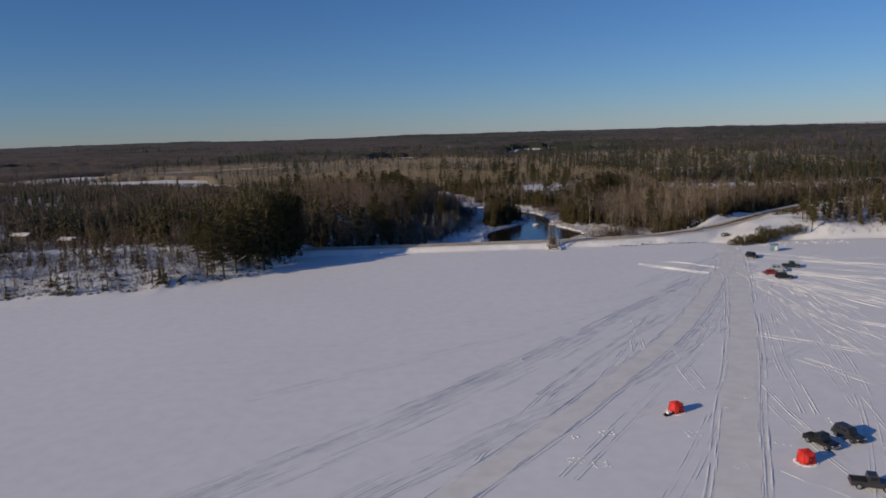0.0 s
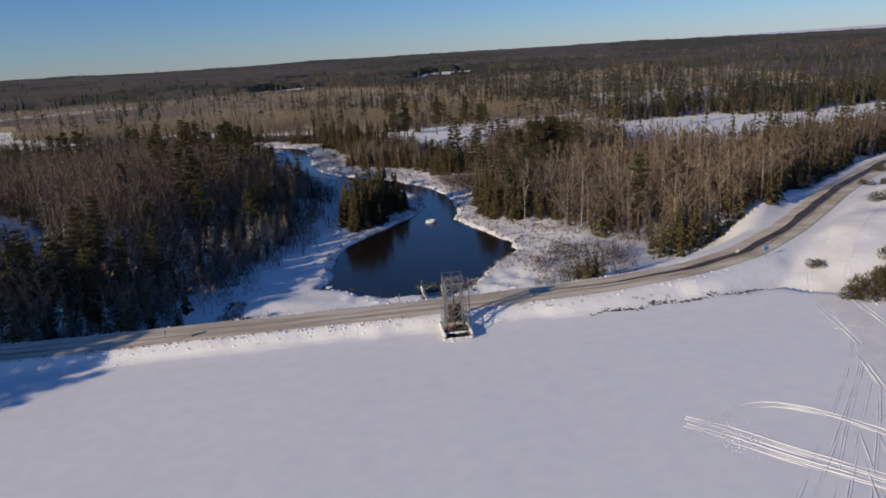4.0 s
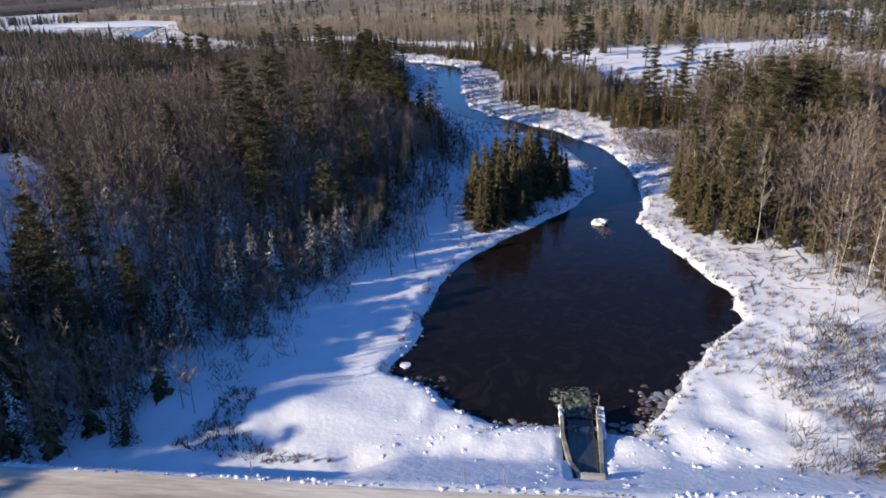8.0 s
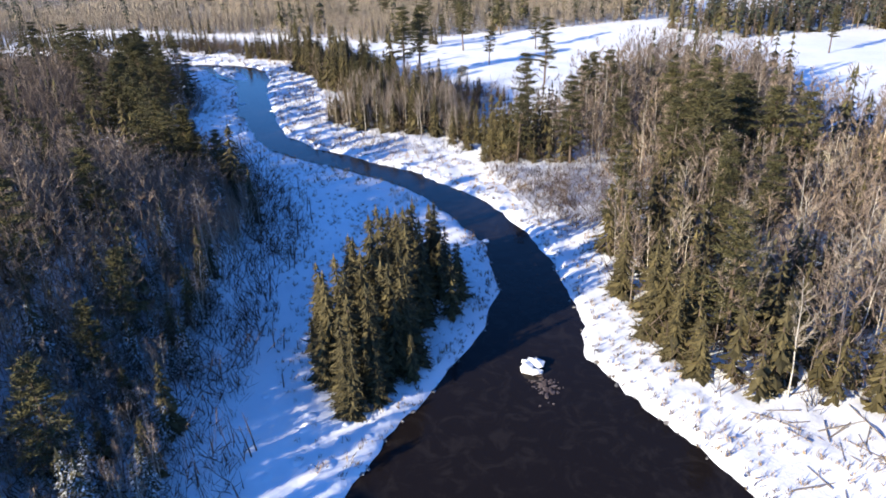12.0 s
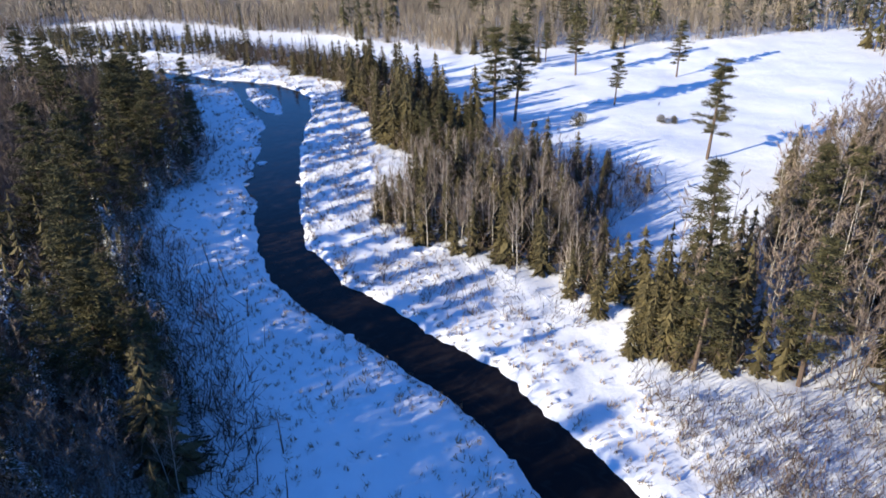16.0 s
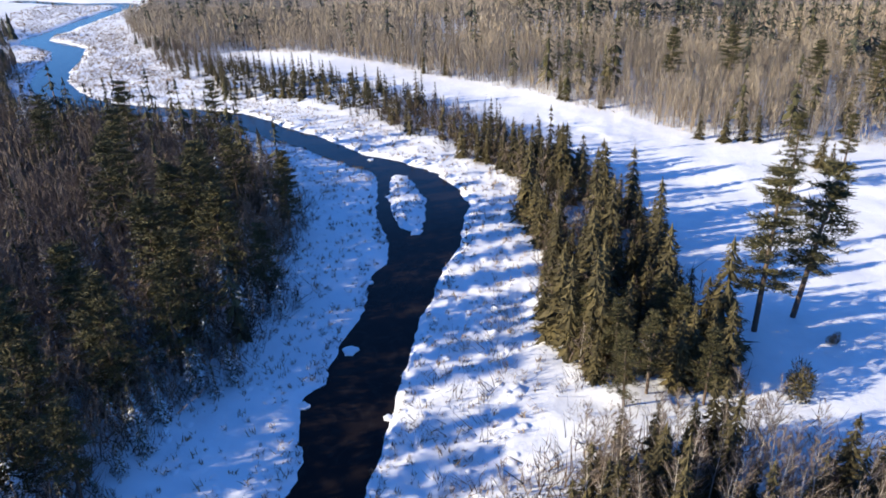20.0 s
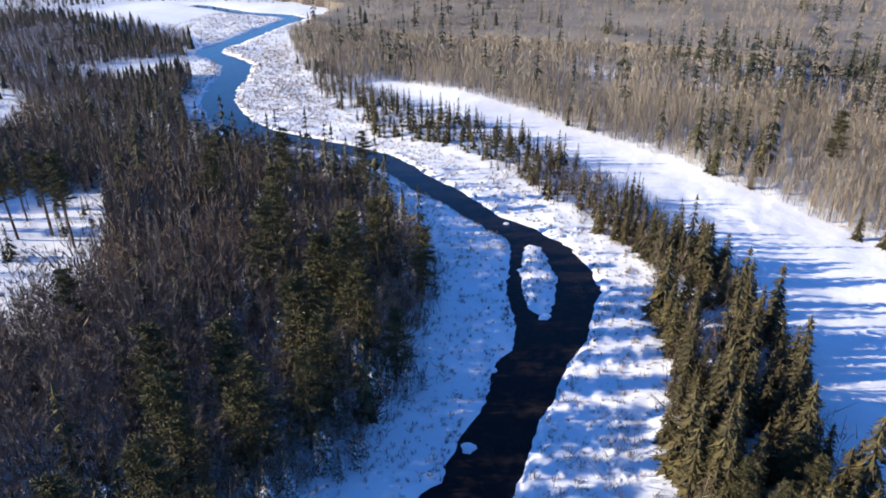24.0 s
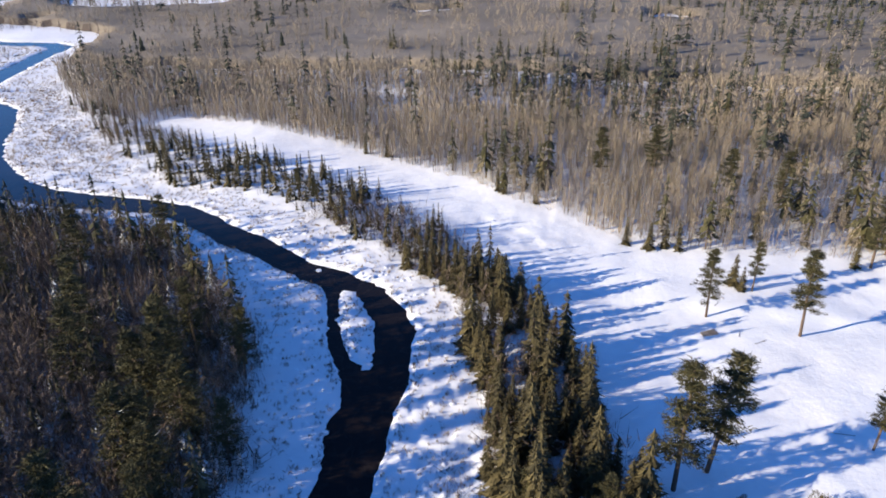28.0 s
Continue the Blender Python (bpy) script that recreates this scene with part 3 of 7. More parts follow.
def spruce_far(seed, h, spread=0.18):
    """A distant conifer: three ragged skirts."""
    r = np.random.default_rng(seed)
    P = []
    for u, v in ((0.05, 0.55), (0.32, 0.78), (0.6, 1.0)):
        n = 5
        a = np.arange(n) * 2 * np.pi / n + r.uniform(0, 6)
        q = spread * h * (1 - u) ** 0.8 * r.uniform(0.7, 1.25, n)
        rim = np.stack([np.cos(a) * q, np.sin(a) * q, u * h + r.uniform(-0.04, 0.04, n) * h], 1)
        P.append((np.concatenate([rim, [(0, 0, v * h)]]), [(i, (i + 1) % n, n) for i in range(n)]))
    return tube([(0, 0, -0.4), (0, 0, h * 0.3)], [0.015 * h, 0.012 * h], 3), gather(P)


def pine(seed, h, limbs, tufts, needles, low=0.32, wide=0.24):
    """A pine: a bare lower trunk and layered limbs that carry tufts of needles."""
    r = np.random.default_rng(seed)
    bend = r.normal(0, 0.012 * h, 2)
    pts = [(0, 0, -0.4), (bend[0] * 0.4, bend[1] * 0.4, h * 0.35), (bend[0], bend[1], h * 0.7), (bend[0] * 0.8, bend[1], h * 0.98)]
    trunk = tube(pts, [0.017 * h, 0.0135 * h, 0.008 * h, 0.002 * h], 7 if needles > 6 else 4)
    wood, roots, ways = [], [], []
    turn = r.uniform(0, 6.3)
    for k in range(limbs):
        step = k // 3
        u = min(0.985, low + (1 - low) * ((step + 0.75 * r.uniform()) * 3 / limbs) ** 0.95)
        a = turn + step * 0.9 + (k % 3) * 2.09 + r.normal(0, 0.5)
        q = wide * h * (1.03 - u) ** 0.7 * (0.62 + 0.38 * min(1, (u - low) * 5)) * r.uniform(0.55, 1.25)
        z = u * h
        c, s = math.cos(a), math.sin(a)
        rise = r.uniform(-0.02, 0.3)
        st = np.array((bend[0] * u, bend[1] * u, z))
        en = st + (c * q, s * q, q * rise)
        if needles > 6:
            wood.append(tube([st, (st + en) / 2 - (0, 0, 0.04 * q), en], [0.004 * h, 0.003 * h, 0.001 * h], 3))
        elif needles in (3, 4) and tufts > 3:
            wood.append(slivers([st], [en - st], [q], [0.009 * h], r))
        for j in range(tufts):
            f = 0.18 + 0.82 * (j + r.uniform(0, 1)) / tufts
            p = st + (en - st) * f + r.normal(0, 0.13 * q, 3) * (1, 1, 0.2)
            for _ in range(needles):
                roots.append(p + r.normal(0, 0.34, 3) * (1, 1, 0.22))
                ways.append(r.normal(size=3) * (0.8, 0.8, 0.28) + np.array((c, s, 0.12)) * 0.7)
    n = len(roots)
    nd = slivers(roots, ways, r.uniform(0.5, 1.05, n) * (1.0 if needles > 6 else 1.35) * h / 18, (0.125 if needles > 6 else 0.42) * h / 18 * r.uniform(0.7, 1.3, n), r)
    return gather([trunk] + wood), nd


def bare_tree(seed, h, limbs, twigs, upright=0.75, thick=0.0085, tw=0.045, sides=5, low=0.35):
    """A leafless tree: trunk, rising limbs, and a haze of twigs."""
    r = np.random.default_rng(seed)
    lean = r.normal(0, 0.035 * h, 2)
    hs = np.linspace(0, 1, 5)
    tp = np.stack([lean[0] * hs ** 1.6 + r.normal(0, 0.006 * h, 5) * (hs > 0), lean[1] * hs ** 1.6 + r.normal(0, 0.006 * h, 5) * (hs > 0), hs * h], 1)
    tp[0, 2] = -0.4
    wood = [tube(tp, thick * h * (1 - hs * 0.88), sides)]
    roots, ways, lens = [], [], []
    for k in range(limbs):
        u = low + (0.97 - low) * (k + r.uniform(0, 1)) / limbs
        st = np.array([np.interp(u, hs, tp[:, i]) for i in range(3)])
        a = r.uniform(0, 2 * np.pi)
        out = 1 - upright * r.uniform(0.75, 1.1)
        q = h * (0.34 * (1.12 - u)) * r.uniform(0.7, 1.25)
        w = np.array((math.cos(a) * math.sqrt(max(0.05, out)), math.sin(a) * math.sqrt(max(0.05, out)), upright))
        w /= np.linalg.norm(w)
        en = st + w * q + (0, 0, 0.08 * q)
        if sides > 3:
            wood.append(tube([st, st + w * q * 0.55 - (0, 0, 0.02 * q), en], [thick * h * 0.42 * (1.1 - u), thick * h * 0.3 * (1.1 - u), 0.012], 3))
        else:
            wood.append(slivers([st], [en - st], [q], [thick * h * 0.7], r))
        for j in range(twigs):
            f = r.uniform(0.2, 1.0)
            roots.append(st + (en - st) * f)
            ways.append(w + r.normal(0, 0.5, 3) + (0, 0, 0.25))
            lens.append(q * r.uniform(0.25, 0.6))
    tg = slivers(roots, ways, np.array(lens), tw * r.uniform(0.6, 1.3, len(lens)), r)
    return gather(wood), tg


def bare_far(seed, h, n, tw, stems=2):
    """A distant cluster of leafless stems."""
    r = np.random.default_rng(seed + 5000)
    P = [bare_stem(seed * 10 + i, h * r.uniform(0.75, 1.0), n, tw) for i in range(stems)]
    at = [np.array((*(r.uniform(-0.95, 0.95, 2) * (i > 0)), 0)) for i in range(stems)]
    return gather([(p[0][0] + o, p[0][1]) for p, o in zip(P, at)]), gather([(p[1][0] + o, p[1][1]) for p, o in zip(P, at)])


def bare_stem(seed, h, n, tw):
    r = np.random.default_rng(seed)
    trunk = slivers(np.array([(0, 0, -0.3), (0, 0, -0.3)]), np.array([(0.03, 0.02, 1), (-0.01, 0.03, 1)]), [h, h * 0.97], [0.015 * h, 0.015 * h], r)
    u = r.uniform(0.12, 0.92, n)
    roots = np.stack([r.normal(0, 0.035 * h, n), r.normal(0, 0.035 * h, n), u * h], 1)
    ways = np.stack([r.normal(0, 0.34, n), r.normal(0, 0.34, n), np.full(n, 1.0)], 1)
    return trunk, slivers(roots, ways, h * r.uniform(0.16, 0.34, n) * (1.25 - u), tw, r)


def shrub(seed, h, n, tw=0.05):
    r = np.random.default_rng(seed)
    roots = np.stack([r.normal(0, 0.4, n), r.normal(0, 0.4, n), np.full(n, -0.1)], 1)
    k = n // 2
    roots[k:] = np.stack([r.normal(0, 0.65, n - k), r.normal(0, 0.65, n - k), h * r.uniform(0.3, 0.6, n - k)], 1)
    ways = np.stack([r.normal(0, 0.6, n), r.normal(0, 0.6, n), np.full(n, 1.0)], 1)
    return slivers(roots, ways, h * r.uniform(0.35, 0.9, n), tw, r)


def scatter(poly, spacing, seed, holes=()):
    """Jittered places in a polygon."""
    p = np.array(poly)
    r = np.random.default_rng(seed)
    x, y = np.meshgrid(np.arange(p[:, 0].min(), p[:, 0].max(), spacing), np.arange(p[:, 1].min(), p[:, 1].max(), spacing))
    x, y = x.ravel() + r.uniform(-0.5, 0.5, x.size) * spacing * 1.1, y.ravel() + r.uniform(-0.5, 0.5, x.size) * spacing * 1.1
    k = inside(poly, x, y)
    for hpoly in holes:
        k &= ~inside(hpoly, x, y)
    return x[k], y[k]


# forest outlines, in plan
LEFT_WOOD = [(-330, 290), (-160, 256), (-115, 246), (-84, 222), (-62, 205), (-52, 192), (-45, 197), (-41, 206), (-38, 219), (-12, 222.5), (-5, 226), (-7, 236), (1, 240), (2, 249), (8, 262), (7, 276), (9, 297), (11, 312), (6, 331), (-3, 349), (-10, 362), (-12, 374), (-10, 386), (-11, 400),
             (-25, 429), (-40, 442), (-56, 456), (-74, 457), (-98, 459), (-111, 463), (-122, 472), (-139, 487), (-152, 505), (-163, 514), (-167, 502), (-173, 491), (-190, 487), (-198, 481), (-215, 478), (-330, 468)]
GLADES = [[(-116, 399), (-113, 415), (-95, 427), (-78, 413), (-68, 403), (-60, 391), (-62, 378), (-74, 369), (-100, 362), (-240, 356), (-240, 398)],
          [(-64, 289), (-54, 283), (-42, 272), (-33, 258), (-30, 246), (-33, 242), (-41, 253), (-52, 268), (-64, 283)],
          [(-241, 463), (-202, 470), (-168, 460), (-147, 440), (-162, 424), (-260, 420)]]
RIGHT_WOOD = [(68, 248), (62, 255), (62, 265), (52, 269.5), (49, 279), (50.5, 290), (54, 304), (64, 311), (64, 325), (56, 332), (47, 333), (46, 342), (52, 348), (63, 352), (79, 377), (102, 394), (117, 365), (99, 341),
              (102, 330), (126, 316), (152, 330), (230, 352), (235, 322), (172, 301), (146, 287), (120, 266), (98, 246), (84, 238), (76, 240)]
COPSE = [(18, 375), (20.5, 364), (26, 360), (33, 357), (40, 352), (44, 346), (48, 352), (48, 362), (57, 368), (57, 375), (51, 382), (45, 390), (36, 393), (35, 403), (32.5, 411), (27, 428), (20, 441), (-2, 470), (-34, 497),
         (-74, 509), (-98, 508), (-97, 503), (-68, 482), (-44, 478.5), (-28, 469), (-8, 455), (6, 443), (15, 418), (17, 403), (22, 395), (25, 384), (20, 380)]
GREY_WOOD = [(-196, 620), (-173, 579), (-143, 546), (-122, 533), (-108, 529), (-98, 537), (-76, 531), (-47, 520), (-20, 506), (0, 497), (10, 488), (23, 480), (34, 471.5), (46, 467), (66, 467), (90, 467), (140, 470), (240, 480), (330, 520), (330, 860), (-330, 860), (-330, 700), (-210, 665)]
GREY_GLADES = [[(-14, 557), (3, 552), (8, 560), (-12, 567)], [(-82, 640), (-60, 650), (-38, 668), (-45, 682), (-84, 660)], [(-50, 560), (-30, 556), (-34, 566), (-52, 570)],
               [(110, 560), (180, 550), (190, 575), (120, 585)]]
EAST_WOOD = [(128, 441), (142, 431), (184, 434), (207, 410), (276, 430), (330, 402), (330, 500), (150, 466), (130, 455)]
MARSH_WOOD = [(-198, 491), (-200, 506), (-192, 523), (-181, 531), (-201, 547), (-212, 564), (-224, 565), (-260, 577), (-283, 570), (-330, 562), (-330, 480), (-243, 472)]

PROTO_SPRUCE = [spruce(100 + i, 10.0, 21, 9, sp) for i, sp in enumerate((0.17, 0.22, 0.195, 0.155, 0.21))]
PROTO_SPRUCE_MID = [spruce(140 + i, 10.0, 12, 6, sp, cheap=True) for i, sp in enumerate((0.16, 0.2, 0.18))]
PROTO_SPRUCE_FAR = [spruce_far(160 + i, 10.0) for i in range(4)]
PROTO_PINE = [pine(200 + i, 18.0, 42, 8, 12, lo, wd) for i, (lo, wd) in enumerate(((0.22, 0.27), (0.16, 0.29), (0.28, 0.27), (0.20, 0.24)))]
PROTO_PINE_LONE = [pine(290 + i, 18.0, 36, 9, 14, lo, 0.27) for i, lo in enumerate((0.26, 0.34, 0.30))]
PROTO_PINE_FULL = [pine(270 + i, 18.0, 66, 9, 12, 0.08, 0.31) for i in range(2)]
PROTO_PINE_GREY = [spruce(280 + i, 18.0, 13, 7, sp, 0.14) for i, sp in enumerate((0.17, 0.2, 0.15))]
PROTO_PINE_HIGH = [pine(260 + i, 18.0, 27, 8, 12, 0.5, 0.27) for i in range(2)]
PROTO_PINE_MID = [spruce(220 + i, 18.0, 10, 6, sp, 0.2, cheap=True) for i, sp in enumerate((0.2, 0.24, 0.17))]
PROTO_PINE_FAR = [spruce(240 + i, 18.0, 8, 5, sp, 0.22, cheap=True) for i, sp in enumerate((0.19, 0.22, 0.17))]
PROTO_BIRCH = [bare_tree(300 + i, 12.0, 18, 34, up, tw=0.036) for i, up in enumerate((0.8, 0.7, 0.85, 0.75))]
PROTO_BIRCH_MID = [bare_tree(320 + i, 12.0, 11, 16, up, thick=0.006, tw=0.088, sides=3, low=0.2) for i, up in enumerate((0.66, 0.55, 0.74))]
PROTO_ASPEN = [bare_far(330 + i, 12.0, 17, 0.085, 3) for i in range(5)]
PROTO_ASPEN_FAR = [bare_far(340 + i, 12.0, 9, 0.25, 2) for i in range(5)]
PROTO_SHRUB = [shrub(360 + i, 2.4, 20, 0.07) for i in range(4)]
PROTO_SAPLING = [shrub(370 + i, 3.0, 12, 0.07) for i in range(4)]
PROTO_GRASS = [slivers(*(lambda r, n: (np.stack([r.normal(0, .16, n), r.normal(0, .16, n), np.full(n, -.05)], 1), np.stack([r.normal(0, .6, n), r.normal(0, .6, n), np.full(n, 1.)], 1), r.uniform(.25, .6, n), .075, r))(np.random.default_rng(380 + i), 8)) for i in range(4)]


def joined(name, protos, mats, x, y, size, label, category, seed, sink=0.0):
    """Many far trees or tufts, joined into one mesh."""
    if len(x) == 0:
        return None
    r = np.random.default_rng(seed)
    z = height(x, y) - sink
    pick, ang, wid = r.integers(0, len(protos), len(x)), r.uniform(0, 6.283, len(x)), r.uniform(0.85, 1.2, len(x))
    V, F, I, n = [], [], [], 0
    for k, pr in enumerate(protos):
        w = np.nonzero(pick == k)[0]
        if not len(w):
            continue
        pieces = pr if isinstance(pr[0], tuple) else (pr,)
        for mi, (pv, pf) in enumerate(pieces):
            c, s = np.cos(ang[w])[:, None], np.sin(ang[w])[:, None]
            sz = size[w][:, None]
            X = (pv[None, :, 0] * c - pv[None, :, 1] * s) * sz * wid[w][:, None] + x[w][:, None]
            Y = (pv[None, :, 0] * s + pv[None, :, 1] * c) * sz * wid[w][:, None] + y[w][:, None]
            Z = pv[None, :, 2] * sz + z[w][:, None]
            V.append(np.stack([X, Y, Z], 2).reshape(-1, 3))
            F.append((np.asarray(pf)[None] + (np.arange(len(w)) * len(pv))[:, None, None]).reshape(-1, 3) + n)
            I.append(np.full(len(w) * len(pf), mi))
            n += len(w) * len(pv)
    ob = new(name, np_mesh(name, np.concatenate(V), np.concatenate(F), mats, np.concatenate(I)))
    return tagged(ob, label, category, kind="stuff")


def tree_proto(name, pr, mats, label, category, group):
    e = new(name)
    for nm, (v, f), mt in zip(("trunk", "crown"), pr, mats):
        ob = new(nm, np_mesh(nm, v, f, [mt]))
        ob.parent = e
    return tagged(e, label, category, group)


_first = {}


def plant(name, protos, mats, x, y, size, label, category, group, seed):
    """Trees that stand near the river, each a thing of its own."""
    r = np.random.default_rng(seed)
    z = height(x, y)
    for i in range(len(x)):
        k = int(r.integers(0, len(protos)))
        m4 = pose(float(x[i]), float(y[i]), float(z[i]), float(r.normal(0, 1.5)), float(r.normal(0, 1.5)), float(r.uniform(0, 360)))
        s = float(size[i])
        key = (name, label, k)
        if key not in _first:
            e = tree_proto(name, protos[k], mats, label, category, group)
            _first[key] = e
            e.matrix_basis = m4 @ Matrix.Diagonal((s, s, s, 1))
        else:
            base = _first[key]
            e = copy_thing(base, m4)
            e.scale = (s, s, s)


def path_distance(x, y):
    """Distance in plan to the line along which the river is overflown."""
    line = np.array([(16, 100), (29, 160), (25, 200), (23, 232), (28, 290), (27, 342), (24, 378)], float)
    best = np.full(np.shape(x), 1e9)
    for p, q in zip(line[:-1], line[1:]):
        d = q - p
        t = np.clip(((x - p[0]) * d[0] + (y - p[1]) * d[1]) / (d @ d), 0, 1)
        best = np.minimum(best, np.hypot(x - p[0] - t * d[0], y - p[1] - t * d[1]))
    return best


# the pools of places, by species; each is split by distance further down
places = {k: [] for k in ("spruce", "snowy", "pine", "birch", "aspen", "shrub")}


def put(kind, x, y, h):
    if len(x):
        places[kind].append(np.stack([x, y, np.broadcast_to(h, x.shape)], 1))


def low_nw(x, y):
    """The wood is lower towards the north-west marsh."""
    return 1 - 0.25 * smooth(40, 95, -x) * smooth(395, 440, y)


r0 = np.random.default_rng(11)
# west wood: bare birches and aspens, a conifer belt along the river, young snowy spruces at its southern foot
x, y = scatter(LEFT_WOOD, 1.9, 1, GLADES)
k = path_distance(x, y) < 178
x, y = x[k], y[k]
edge = -river(x, y)
u = r0.uniform(size=len(x))
belt = ((y > 372) & (edge < 16)) | ((y > 288) & (y <= 372) & (edge < 25))
south = y < 262
patch = vnoise(x, y, 22, 61)
piny = (x < -34) & (y < 262)
con = np.where(belt, np.where(y > 372, 0.44, 0.32), np.where(piny, 0.55, np.where(south, 0.32, np.where((x < -28) & (y > 345), 0.10, np.where(y > 300, 0.16, 0.2)) + 0.10 * (patch > 0.3))))
big = (u < con) & (r0.uniform(size=len(x)) < np.where(belt, 0.2, np.where(piny, 0.42, 0.12))) & ~(south & (x > -14))
sn = (u < con) & ~big & ~piny & (south | (r0.uniform(size=len(x)) < np.where(belt & (y > 335), 0.82, 0.5))) & (edge < 60)
put("pine", x[big], y[big], r0.uniform(9, 13.5, big.sum()) + 1.5 * piny[big])
put("snowy", x[sn], y[sn], r0.uniform(3.5, 8.5, sn.sum()))
k = (u < con) & ~big & ~sn
put("spruce", x[k], y[k], np.where(belt[k], r0.uniform(7.5, 13, k.sum()), r0.uniform(4, 8.5, k.sum())) * low_nw(x[k], y[k]))
k = u >= con
put("birch", x[k], y[k], r0.uniform(7.5, 12, k.sum()) * (0.45 + 0.6 * smooth(16, 44, edge[k])) * low_nw(x[k], y[k]))
x, y = scatter(LEFT_WOOD, 2.7, 2, GLADES)
k = path_distance(x, y) >= 178
x, y = x[k], y[k]
k = r0.uniform(size=len(x)) < 0.75
x, y = x[k], y[k]
u = r0.uniform(size=len(x)) + 0.25 * vnoise(x, y, 40, 62)
put("spruce", x[u < 0.2], y[u < 0.2], r0.uniform(5, 10, (u < 0.2).sum()) * low_nw(x[u < 0.2], y[u < 0.2]))
put("birch", x[u >= 0.2], y[u >= 0.2], r0.uniform(7.5, 11, (u >= 0.2).sum()) * low_nw(x[u >= 0.2], y[u >= 0.2]))
# the wood closes up towards the north-west
x, y = scatter(LEFT_WOOD, 1.85, 10, GLADES)
k = (x < -16) & (x > -215) & (y > 402 - 32 * (x > -60))
x, y = x[k], y[k]
u = r0.uniform(size=len(x)) + 0.2 * vnoise(x, y, 25, 66)
put("spruce", x[u < 0.1], y[u < 0.1], r0.uniform(4, 8, (u < 0.1).sum()))
put("birch", x[u >= 0.1], y[u >= 0.1], r0.uniform(5.5, 8.5, (u >= 0.1).sum()))
# saplings and small spruces on the shaded slope above the river
x, y = scatter(LEFT_WOOD, 1.9, 9, GLADES)
edge = -river(x, y)
k = (edge < 36) & (y > 226) & (y < 345) & (x > -45)
x, y = x[k], y[k]
u = r0.uniform(size=len(x))
put("birch", x[u < 0.5], y[u < 0.5], r0.uniform(3.5, 7, (u < 0.5).sum()))
put("snowy", x[u > 0.62], y[u > 0.62], r0.uniform(2.5, 5.5, (u > 0.62).sum()))
x, y = scatter([(6, 331), (11, 322), (-1, 350), (-8, 364), (-10, 374), (-8, 386), (-9, 400), (-22, 428), (-32, 422), (-24, 398), (-24, 372), (-16, 352), (-6, 334)], 1.9, 63)
u = r0.uniform(size=len(x))
put("snowy", x[u < 0.5], y[u < 0.5], r0.uniform(2.2, 5.5, (u < 0.5).sum()))
put("shrub", x[u > 0.4], y[u > 0.4], r0.uniform(1.6, 3.4, (u > 0.4).sum()))
# the spruce clump on the inner bank
a = r0.uniform(0, 6.283, 82)
q = np.sqrt(r0.uniform(0, 1, 82))
cxx, cyy = q * np.cos(a) * 6.2, q * np.sin(a) * 14.5
ct, st_ = math.cos(radians(-24)), math.sin(radians(-24))
put("spruce", 26.0 + cxx * ct - cyy * st_, 286.5 + cxx * st_ + cyy * ct, r0.uniform(5.5, 11.5, 82) * (1.12 - 0.35 * q))
# east wood
x, y = scatter(RIGHT_WOOD, 2.15, 3)
edge = -river(x, y)
u = r0.uniform(size=len(x))
near = (edge < 20) & (y > 264)
con = np.where(near, 0.80, np.where(y > 300, 0.32, 0.28))
big = (u < con) & (r0.uniform(size=len(x)) < np.where(near, 0.02, 0.12))
put("pine", x[big], y[big], r0.uniform(11, 16, big.sum()))
k = (u < con) & ~big
put("spruce", x[k], y[k], r0.uniform(4.5, 10.0, k.sum()))
k = u >= con
put("birch", x[k], y[k], r0.uniform(8, 13.5, k.sum()))
# the copse between river and meadow; its southern half is dense, and a snowy gap crosses it
def in_gap(x, y):
    return ((np.abs(y - 387.5 - 0.2 * (x - 25)) < 4.2) & (x > 15)) | ((x > 37) & (y > 384) & (y < 402))


x, y = scatter([(21, 366), (27, 360), (34, 355), (41, 348), (45, 352), (46, 362), (48, 368), (45, 378), (38, 386), (28, 392), (19, 380)], 2.3, 57)
k = ~in_gap(x, y) & ~((y > 374) & (x < 25))
x, y = x[k], y[k]
u = r0.uniform(size=len(x))
low = 1 - 0.4 * smooth(40, 50, x)
put("spruce", x[u < 0.38], y[u < 0.38], r0.uniform(4.5, 8.0, (u < 0.38).sum()) * low[u < 0.38])
put("birch", x[u >= 0.38], y[u >= 0.38], r0.uniform(5.5, 8.5, (u >= 0.38).sum()) * low[u >= 0.38])
x, y = scatter(COPSE, 1.75, 4)
k = ~in_gap(x, y) & ~((y > 372) & (y < 393) & (x < 25) & (r0.uniform(size=len(x)) < 0.8))
x, y = x[k], y[k]
u = r0.uniform(size=len(x))
cc = np.where(y < 388, 0.24, 0.60)
gaps = (y > 405) & ((vnoise(x, y, 7, 75) < -0.48) | (r0.uniform(size=len(x)) < 0.04 + 0.1 * smooth(440, 462, y)))
low = (1 - 0.5 * smooth(42, 52, x)) * (1 - 0.4 * smooth(440, 465, y)) * np.where(y > 400, r0.uniform(0.62, 1.12, len(x)), 1)
k = (u < cc) & ~gaps
put("spruce", x[k], y[k], r0.uniform(3.2, 9.5, k.sum()) * low[k] * np.where(y[k] > 395, 1.28, 1))
k = (u >= cc) & (u < np.where(y > 395, 0.8, 0.88)) & ~gaps
put("birch", x[k], y[k], r0.uniform(4, 8.5, k.sum()) * low[k])
